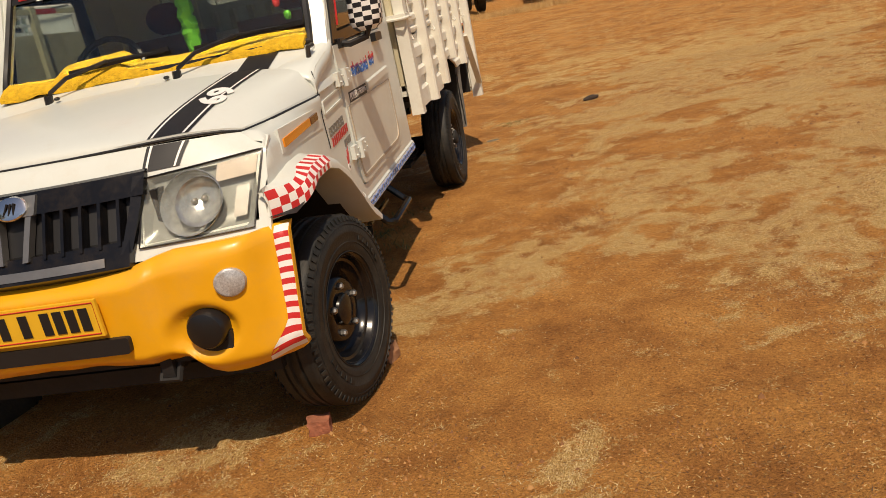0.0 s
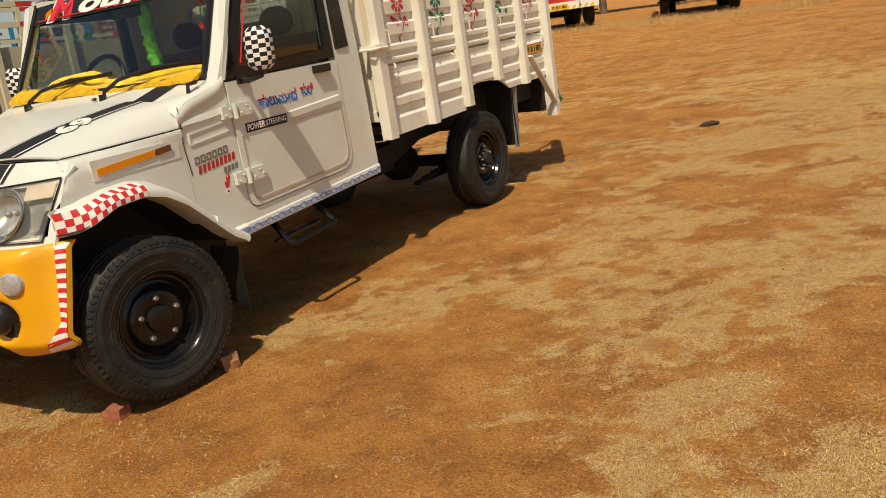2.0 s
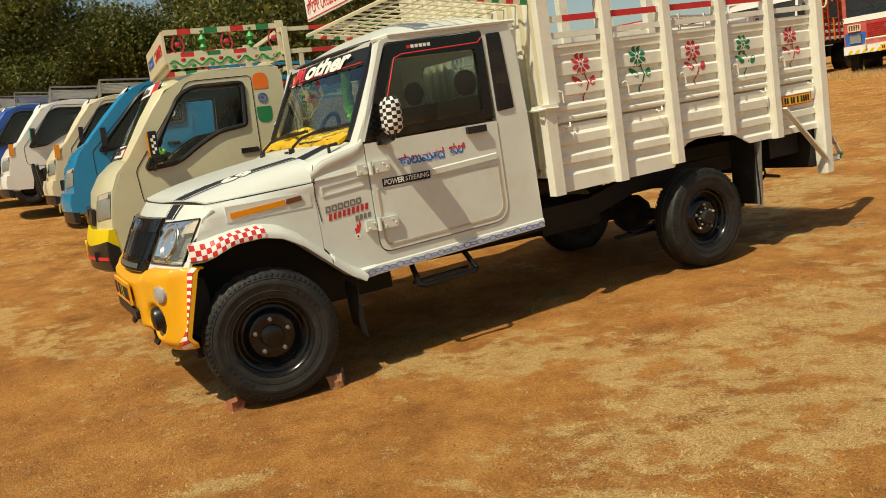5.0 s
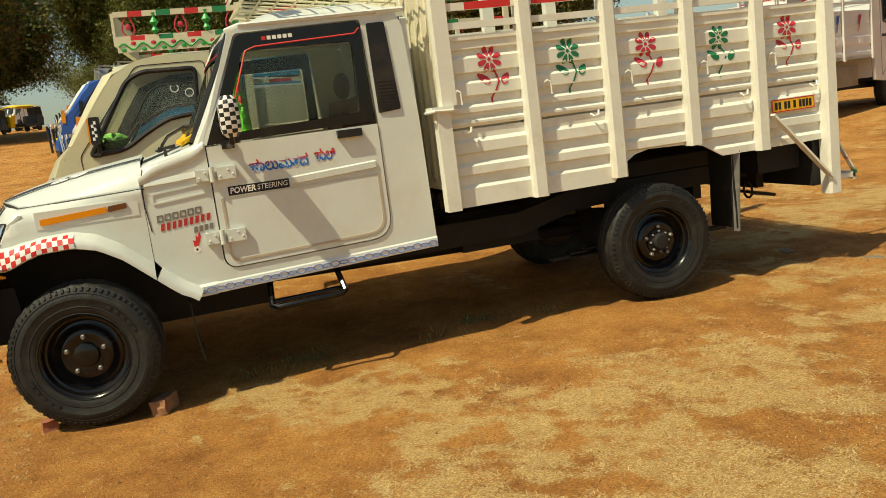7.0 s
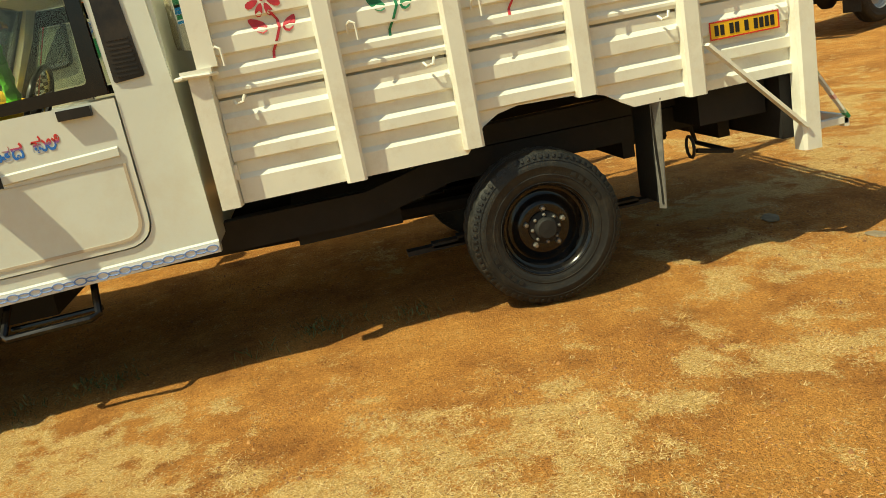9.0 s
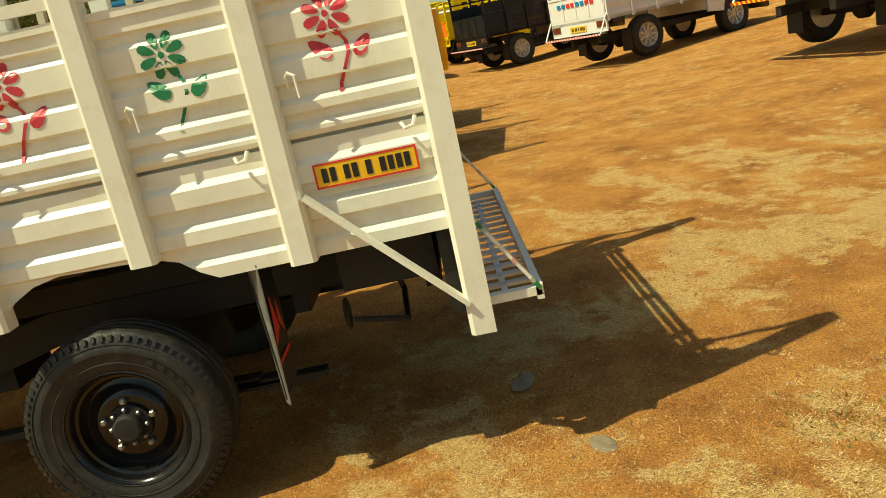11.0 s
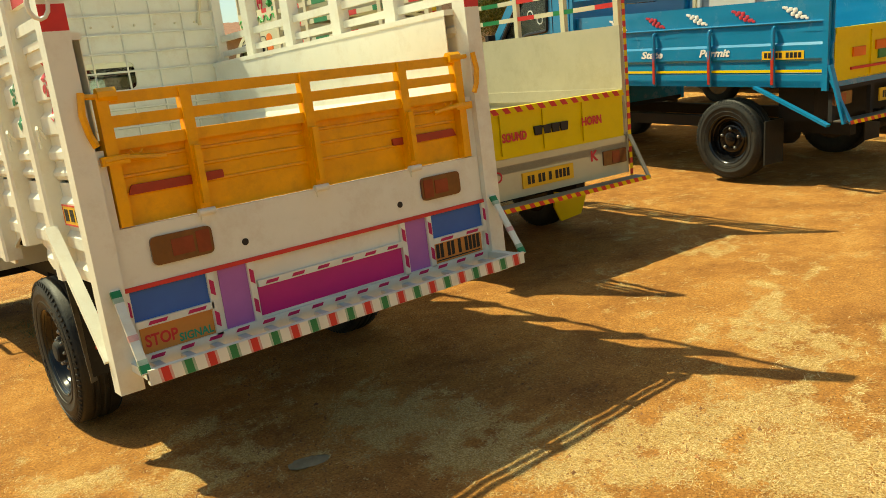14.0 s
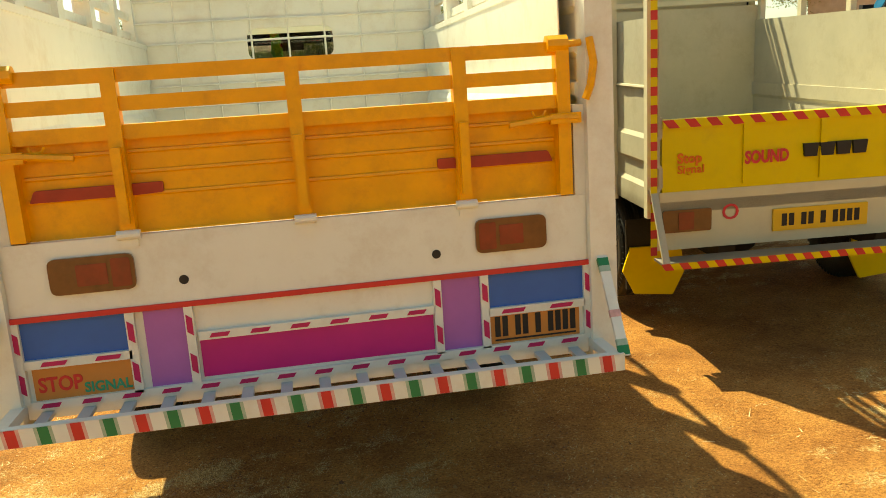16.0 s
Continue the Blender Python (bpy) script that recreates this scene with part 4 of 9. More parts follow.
        part("indicator", G().grid(lambda i, j: lens(8.8 + i * 4.7 / 6, 5.6 + j * 2.0 / 4, 0.006), 6, 4), LAMPAMBC, lamp, "pale orange indicator corner")
        part("lamp_step", G().grid(lambda i, j: lens(11.4 + i * 1.6 / 3, 1.4 + j * 3.2 / 4, 0.008), 3, 4), STEEL, lamp)
        part("lens", G().grid(lambda i, j: lens(i, j, 0.016 if 0 < i < 14 and 0 < j < 8 else 0.004), 14, 8), MILKY, lamp, smooth=60)
        rim = [lens(i, 0, 0.008) for i in range(15)] + [lens(14, j, 0.008) for j in range(1, 9)] + [lens(14 - i, 8, 0.008) for i in range(1, 15)] + [lens(0, 8 - j, 0.008) for j in range(1, 8)]
        part("seal", G().tube(rim, 0.0028, 5, loop=True), BLACK, lamp)
    # yellow bumper: a stepped middle, hollows round the fog lamps and deep lower corners
    def edge_low(a):
        return curve1([(0.0, 0.452), (0.20, 0.444), (0.34, 0.432), (0.42, 0.438), (0.47, 0.425), (0.515, 0.375), (0.56, 0.358), (0.70, 0.357), (0.76, 0.364), (0.80, 0.380), (0.824, 0.398)], a)
    def edge_top(a):
        return curve1([(0.0, 0.742), (0.36, 0.745), (0.42, 0.760), (0.50, 0.776), (0.824, 0.772)], a)
    def front_at(u, z):
        a = abs(u)
        zb, zt = edge_low(a), edge_top(a)
        t = min(1, max(0, (zt - z) / (zt - zb)))
        y = 2.108 + curve1([(0.0, 0.0), (0.36, 0.010), (0.48, 0.026), (0.58, 0.044), (0.66, 0.066), (0.72, 0.094), (0.77, 0.132), (0.824, 0.20)], a)
        y = lerp(y, lerp(2.328, 2.218, t), smooth01((a - 0.70) / 0.124))
        y += 0.055 * (1 - smooth01(a / 0.9)) * (1 - smooth01(t / 0.16)) + 0.02 * (1 - smooth01(t / 0.06))
        y += 0.040 * smooth01((t - 0.86) / 0.14) ** 1.5
        y += 0.014 * smooth01((a - 0.415) / 0.03)
        q = ((a - 0.545) / 0.105) ** 2 + ((z - 0.515) / 0.085) ** 2
        y += 0.030 * (1 - smooth01((q - 0.45) / 0.75))
        y += 0.003 * noise.noise((u * 4.0, z * 5.0, 2.0))
        return y
    def bump(i, j):
        u = -0.824 + 1.648 * i / 120
        z = lerp(edge_top(abs(u)), edge_low(abs(u)), j / 30)
        z += 0.006 * noise.noise((u * 9.0, 0.0, 4.0)) * (j / 30) ** 6
        return (u, front_at(u, z), z)
    bumper = part("front_bumper", G().grid(bump, 120, 30).thicken(0, 0.022, 0), YELLOW, pickup, "yellow painted bumper with a dented lower edge", smooth=60)
    part("bumper_ledge", G().grid(lambda i, j: (lerp(-0.80, 0.80, i / 30), lerp(bump(i * 4, 0)[1] + 0.012, max(face_y(lerp(-0.8, 0.8, i / 30), 0.77) + 0.02, bump(i * 4, 0)[1] + 0.03), j), edge_top(abs(lerp(-0.8, 0.8, i / 30))) - 0.006), 30, 1).thicken(0, 0, -0.01), YELLOW, bumper)
    # intake slot, plate, fog lamp and its round reflector
    part("intake_slot", G().prism(rounded([(-0.33, 0.500), (0.33, 0.500), (0.335, 0.553), (-0.335, 0.553)], 0.014), "y", 2.098, 2.14), INK, bumper)
    plate = part("number_plate", G().box(-0.272, 0.272, 2.090, 2.101, 0.572, 0.690).bevel(0.003), PLATE, bumper, "yellow number plate with dark bars")
    bars(plate, (0, 2.0885, 0.631), (1, 0, 0), (0, 0, 1), 0.53, 0.118)
    part("plate_border", G().tube([(x, 2.0895, z) for x, z in ((-0.262, 0.581), (0.262, 0.581), (0.262, 0.681), (-0.262, 0.681))], 0.0022, 4, loop=True), RED, plate)
    for s in (1, -1):
        yr = front_at(0.663, 0.655)
        g = G().lathe([(0.044, -0.01), (0.044, 0.010), (0.038, 0.015), (0.0005, 0.017)], (s * 0.663, yr, 0.655), "y", 24, side=-1)
        for v in g.bm.verts:
            v.co.y += 0.35 * (abs(v.co.x) - 0.663)
        part("round_reflector", g, REFLECT, bumper, "round grey reflector")
        yf = front_at(0.480, 0.60) + 0.004
        part("fog_cover", G().lathe([(0.064, -0.04), (0.063, 0.004), (0.056, 0.016), (0.035, 0.024), (0.0005, 0.026)], (s * 0.556, yf + 0.012, 0.522), "y", 28, side=-1), BLACK, bumper, "round black fog lamp blank")
        # striped tape down the bumper's edge, flaring inwards at the foot
        def tape(i, j):
            v = i / 21
            k = smooth01((v - 0.74) / 0.26)
            uo, zo = 0.8225, lerp(0.768, 0.398, v)
            ui, zi = lerp(0.780, 0.700, k), lerp(0.768, 0.398, v) - 0.036 * k
            u, z = lerp(uo, ui, j / 5), lerp(zo, zi, j / 5)
            z = max(z, edge_low(u) + 0.001)
            return (s * u, front_at(u, z) - 0.003, z)
        part("striped_tape", G().grid(tape, 21, 5, lambda i, j: i % 2), [LINEN, RED], bumper, "red and white striped tape")
        part("bumper_bracket", G().prism([(2.335, 0.70), (2.40, 0.70), (2.42, 0.50), (2.30, 0.45), (2.26, 0.52)], "x", s * 0.70, s * 0.72), UNDER, pickup)
    # tow bracket and cross member under the nose
    g = G().box(-0.62, 0.62, 2.18, 2.26, 0.42, 0.50).box(-0.70, 0.70, 2.30, 2.36, 0.30, 0.36)
    g.box(0.37, 0.41, 2.16, 2.3, 0.38, 0.45).box(-0.41, -0.37, 2.16, 2.3, 0.38, 0.45)
    part("front_cross_member", g, UNDER, pickup)
    for s in (1, -1):
        g = G().tube([(s * 0.36, 2.20, 0.42), (s * 0.36, 2.16, 0.37), (s * 0.42, 2.16, 0.37), (s * 0.42, 2.20, 0.42)], 0.012, 6)
        part("tow_hook", g, UNDER, pickup)


LAMPGREY = mat("lamp_reflector", (0.27, 0.28, 0.255), 0.25, 0.15, vary=0.15, scale=26)
LAMPBOWL = mat("lamp_bowl", (0.50, 0.51, 0.49), 0.16, 0.65, vary=0.35, scale=45, bump=0.35, bump_scale=40)
MILKY = mat("dusty_clear_lens", (0.74, 0.76, 0.70), 0.05, vary=0.06, trans=0.92, ior=1.12, dirt=(0.62, 0.60, 0.52), dirt_amount=0.24, dirt_scale=5)
REFLECT = mat("prism_reflector", (0.50, 0.50, 0.50), 0.35, 0.3, vary=0.4, scale=160)
LAMPAMBC = mat("pale_amber", (0.52, 0.44, 0.36), 0.3, vary=0.15)


def bars(parent, c, right, up, w, h, groups=(2, 2, 1, 4), ink=None):
    """Plain dark bars in place of a number, one for each character."""
    n = sum(groups) + 0.7 * (len(groups) - 1)
    cell = w * 0.93 / n
    x = -w * 0.465
    r, u = Vector(right), Vector(up)
    out = r.cross(u)
    for k in groups:
        for q in range(k):
            a = Vector(c) + r * (x + cell * 0.14)
            b = Vector(c) + r * (x + cell * 0.86)
            p = [a - u * h * 0.31, b - u * h * 0.31, b + u * h * 0.31, a + u * h * 0.31]
            part("plate_bar", G().loft([p, [v + out * 0.0012 for v in p]]), ink or INK, parent)
            x += cell
        x += cell * 0.7


build_front()


# ---- wheels ----
def tyre_mesh(r, w, n=72, lugs=True):
    """A tyre lying on the x axis, tread to both sides of 0, with grooves and shoulder blocks."""
    g = G()
    prof = [(r * 0.56, -w * 0.40), (r * 0.62, -w * 0.47), (r * 0.78, -w * 0.505), (r * 0.90, -w * 0.485), (r * 0.965, -w * 0.43), (r * 0.985, -w * 0.40), (r, -w * 0.34), (r, -w * 0.2), (r - 0.008, -w * 0.185), (r - 0.008, -w * 0.155), (r, -w * 0.14),
            (r, -0.012), (r - 0.008, -0.007), (r - 0.008, 0.007), (r, 0.012), (r, w * 0.14), (r - 0.008, w * 0.155), (r - 0.008, w * 0.185), (r, w * 0.2), (r, w * 0.34), (r * 0.985, w * 0.40), (r * 0.965, w * 0.43), (r * 0.90, w * 0.485),
            (r * 0.85, w * 0.500), (r * 0.845, w * 0.505), (r * 0.80, w * 0.509), (r * 0.795, w * 0.504), (r * 0.68, w * 0.488), (r * 0.64, w * 0.480), (r * 0.56, w * 0.40)]
    rings = []
    for k in range(n):
        a = math.tau * k / n
        ring = []
        for i, (rr, h) in enumerate(prof):
            q = rr
            if lugs and (4 <= i <= 6 or 19 <= i <= 21) and k % 2:
                q = rr - 0.006
            flat = 1.0
            ring.append((h, math.cos(a) * q * flat, math.sin(a) * q * flat))
        rings.append(ring)
    g.loft(rings, cap=False, loop=True)
    for q, h in ((0.885, 0.492), (0.700, 0.493), (0.600, 0.455)):
        g.tube([(w * h, math.cos(k * math.tau / n) * r * q, math.sin(k * math.tau / n) * r * q) for k in range(n)], 0.0024, 4, loop=True)
    for k in range(5):
        for a0 in (0.35, 3.45):
            a, b = a0 + 0.145 * k, a0 + 0.145 * k + 0.085
            p = [(w * 0.503, math.cos(v) * r * q, math.sin(v) * r * q) for v, q in ((a, 0.735), (b, 0.735), (b, 0.785), (a, 0.785))]
            g.loft([p, [(x + 0.0035, y, z) for x, y, z in p]])
    for k in range(n):
        a, b = math.tau * (k + 0.20) / n, math.tau * (k + 0.62) / n
        for sg in (1, -1):
            p = [(sg * w * h, math.cos(v) * r * q, math.sin(v) * r * q) for v, h, q in ((a, 0.478, 0.915), (b, 0.478, 0.915), (b, 0.436, 0.968), (a, 0.436, 0.968))]
            g.loft([p, [(x + sg * 0.004, y * 1.006, z * 1.006) for x, y, z in p]])
    return mesh_of("tyre", g, RUBBER, 28, weld=False)


def rim_mesh(r, w, paint, holes=True):
    """A pressed steel disc wheel, outside to +x."""
    g = G()
    prof = [(r * 0.575, -w * 0.42), (r * 0.60, w * 0.40), (r * 0.61, w * 0.43), (r * 0.590, w * 0.445), (r * 0.565, w * 0.41), (r * 0.550, w * 0.34), (r * 0.535, w * 0.27), (r * 0.505, w * 0.25), (r * 0.485, w * 0.13), (r * 0.455, w * 0.075),
            (r * 0.415, w * 0.085), (r * 0.375, w * 0.15), (r * 0.340, w * 0.225), (r * 0.305, w * 0.25), (r * 0.215, w * 0.225), (r * 0.175, w * 0.22), (r * 0.160, w * 0.29), (r * 0.130, w * 0.315), (0.004, w * 0.32)]
    g.lathe(prof, (0, 0, 0), "x", 40)
    return mesh_of("rim", g, paint, 40)


def nut_mesh(r, w):
    g = G().lathe([(0.013, 0), (0.013, 0.016), (0.008, 0.022)], (0, 0, 0), "x", 6)
    return mesh_of("wheel_nut", g, STEEL, 20)


TYRE, RIM, NUT = tyre_mesh(0.345, 0.195), rim_mesh(0.345, 0.195, GLOSS), nut_mesh(0.345, 0.195)


def wheel(parent, x, y, z, side, tyre=None, rim=None, off=None, tilt=0.0):
    """A wheel of a vehicle, its outside to side; parts: tyre, rim with nuts."""
    o = Vector(parent["off"])
    w = new("wheel")
    w.parent = parent
    w.matrix_local = pose(x, y, z, 0, 0, tilt if side > 0 else 180 + tilt)
    w.location = Vector((x, y, z)) - o
    t = new("tyre", tyre or TYRE)
    t.parent = w
    d = new("rim", rim or RIM)
    d.parent = w
    for k in range(5):
        nt = new("wheel_nut", NUT)
        a = math.tau * k / 5 + 0.3
        nt.parent = w
        nt.location = (0.195 * 0.225, math.cos(a) * 0.088, math.sin(a) * 0.088)
    return w


for sx in (1, -1):
    tagged(wheel(pickup, sx * 0.770, 2.668, 0.342, sx, tilt=-9), "black steel wheel with worn tyre, chocked with bricks" if sx > 0 else "black steel wheel with worn tyre")
    rear = tagged(wheel(pickup, sx * 0.712, 5.825, 0.338, sx), "black steel wheel with heavy hub under the bed")
    hub = new("hub", mesh_of("hub", G().lathe([(0.075, 0.02), (0.072, 0.055), (0.050, 0.060), (0.048, 0.085), (0.040, 0.092), (0.0005, 0.094)], (0, 0, 0), "x", 24), UNDER))
    hub.parent = rear
    for k in range(8):
        a = math.tau * k / 8
        st = new("hub_bolt", mesh_of("hub_bolt", G().lathe([(0.008, 0.0), (0.008, 0.012), (0.004, 0.016)], (0.058, math.cos(a) * 0.061, math.sin(a) * 0.061), "x", 6), STEEL))
        st.parent = rear


FLAPGREY = mat("grey_flap_edge", (0.16, 0.155, 0.14), 0.5, vary=0.4, scale=20)


def build_under():
    for s in (1, -1):
        g = G().loft([[(s * 0.36, y, z0), (s * 0.43, y, z0), (s * 0.43, y, z1), (s * 0.36, y, z1)] for y, z0, z1 in ((2.25, 0.46, 0.60), (5.1, 0.46, 0.60), (5.5, 0.56, 0.69), (6.75, 0.58, 0.69))])
        part("chassis_rail", g, UNDER, pickup)
        g = G()
        for k in range(4):
            L = 0.62 - 0.12 * k
            g.box(s * 0.50, s * 0.56, 5.845 - L, 5.845 + L, 0.30 + 0.012 * k - 0.012, 0.31 + 0.012 * k)
        part("leaf_spring", g, UNDER, pickup)
        g = G().tube([(s * 0.70, 3.56, 0.50), (s * 0.80, 3.545, 0.40), (s * 0.83, 3.57, 0.395), (s * 0.83, 3.90, 0.405), (s * 0.80, 3.925, 0.41), (s * 0.70, 3.91, 0.51)], 0.016, 8)
        stp = part("side_step", g, GLOSS, pickup, "black tubular side step")
        part("step_bar", G().tube([(s * 0.71, 3.55, 0.40), (s * 0.71, 3.92, 0.41)], 0.012, 8), GLOSS, stp)
        g = G().grid(lambda i, j: (s * (lerp(0.66, 0.84, j / 3) - 0.03 * (i / 6)), 3.155 + 0.025 * (i / 6) ** 2, lerp(0.50, 0.19, i / 6) + (0.05 * (3 - j) / 3 if i == 6 else 0)), 6, 3).thicken(0, 0.006, 0)
        part("front_mudflap", g, RUBBER, pickup)
        g = G().grid(lambda i, j: (s * (lerp(0.56, 0.80, j / 3)), 6.360 + 0.004 * math.sin(i * 0.9 + j), lerp(0.80, 0.33, i / 6)), 6, 3).thicken(0, 0.006, 0)
        fl = part("rear_mudflap", g, RUBBER, pickup, "black mud flap with a red painted mark")
        # grey strip along the flap's outer edge
        part("flap_edge", G().grid(lambda i, j: (s * (0.795 + 0.03 * j - 0.02 * i / 6), 6.355 + 0.035 * j * (1 - 0.5 * i / 6), lerp(0.80, 0.31, i / 6)), 6, 1).thicken(0, 0.005, 0), FLAPGREY, fl, "grey edge of the flap")
        gg = G()
        for tri in (((0.60, 0.50), (0.635, 0.63), (0.66, 0.56)), ((0.665, 0.54), (0.70, 0.66), (0.755, 0.50)), ((0.60, 0.44), (0.76, 0.44), (0.76, 0.455), (0.60, 0.455))):
            gg.prism([(s * a, b) for a, b in tri], "y", 6.3705, 6.3725)
        part("flap_mark", gg, RED, fl, "plain red mark")
    for y in (2.9, 4.2, 5.2, 6.4, 6.9):
        part("cross_member", G().box(-0.37, 0.37, y - 0.03, y + 0.03, 0.48, 0.58), UNDER, pickup)
    g = G().tube([(-0.70, 5.845, 0.34), (-0.16, 5.845, 0.34)], 0.045, 12).tube([(0.70, 5.845, 0.34), (0.16, 5.845, 0.34)], 0.045, 12)
    g.blob((0, 5.845, 0.34), (0.17, 0.15, 0.15))
    part("rear_axle", g, UNDER, pickup)
    g = G().box(-0.68, 0.68, 2.64, 2.72, 0.26, 0.33)
    part("front_axle", g, UNDER, pickup)
    g = G().box(-0.30, 0.30, 2.5, 3.6, 0.32, 0.62).tube([(0, 3.5, 0.42), (0, 5.75, 0.36)], 0.04, 8)
    part("drivetrain", g, UNDER, pickup)
    g = G().box(0.05, 0.34, 4.75, 5.25, 0.40, 0.60).bevel(0.03)
    part("fuel_tank", g, UNDER, pickup)
    g = G().tube([(-0.2, 3.6, 0.40), (-0.25, 5.3, 0.42), (-0.2, 5.8, 0.55), (-0.3, 6.5, 0.45), (-0.35, 6.9, 0.42)], 0.03, 8)
    g.lathe([(0.08, -0.3), (0.09, -0.28), (0.09, 0.28), (0.08, 0.3)], (-0.24, 4.7, 0.41), "y", 16)
    part("exhaust", g, UNDER, pickup)
    g = G().tube([(0.30, 6.75, 0.60), (0.30, 6.78, 0.47), (0.62, 6.80, 0.46), (0.64, 6.62, 0.50)], 0.012, 6)
    g.tube([(0.62 + 0.04 * math.cos(a * math.tau / 10), 6.60, 0.52 + 0.05 * math.sin(a * math.tau / 10)) for a in range(10)], 0.008, 5, loop=True)
    part("tow_ring", g, UNDER, pickup)


build_under()


# ---- cargo bed ----
def panel_x(z):
    """The pressed section of the drop sides: raised bands with sloping edges."""
    keys = [(0.70, 0.826), (0.828, 0.826), (0.848, 0.808), (0.893, 0.808), (0.902, 0.826), (0.944, 0.826), (0.964, 0.808), (1.008, 0.808), (1.017, 0.826), (1.070, 0.826), (1.090, 0.810), (1.140, 0.810),
            (1.152, 0.814), (1.168, 0.824), (1.180, 0.824), (1.198, 0.808), (1.218, 0.808), (1.227, 0.826), (1.252, 0.826), (1.272, 0.808), (1.306, 0.808), (1.315, 0.826), (1.375, 0.826), (1.395, 0.808), (1.425, 0.808), (1.434, 0.826), (1.505, 0.826), (1.523, 0.812), (1.545, 0.812), (1.554, 0.826), (1.61, 0.826)]
    return curve1(keys, z)


PZ_LOW = [0.0, 0.828, 0.848, 0.893, 0.902, 0.944, 0.964, 1.008, 1.017, 1.070, 1.090, 1.140]
PZ_UP = [1.152, 1.168, 1.180, 1.198, 1.218, 1.227, 1.252, 1.272, 1.306, 1.315, 1.375, 1.395, 1.425, 1.434, 1.505, 1.523, 1.545, 1.554, 1.60]
BED_ARCH = [(4.5, 0.73), (5.535, 0.735), (5.57, 0.775), (5.62, 0.835), (5.69, 0.872), (5.78, 0.890), (6.08, 0.880), (6.16, 0.855), (6.22, 0.815), (6.275, 0.785), (7.1, 0.79)]
POSTS = (5.063, 5.562, 6.070, 6.550)


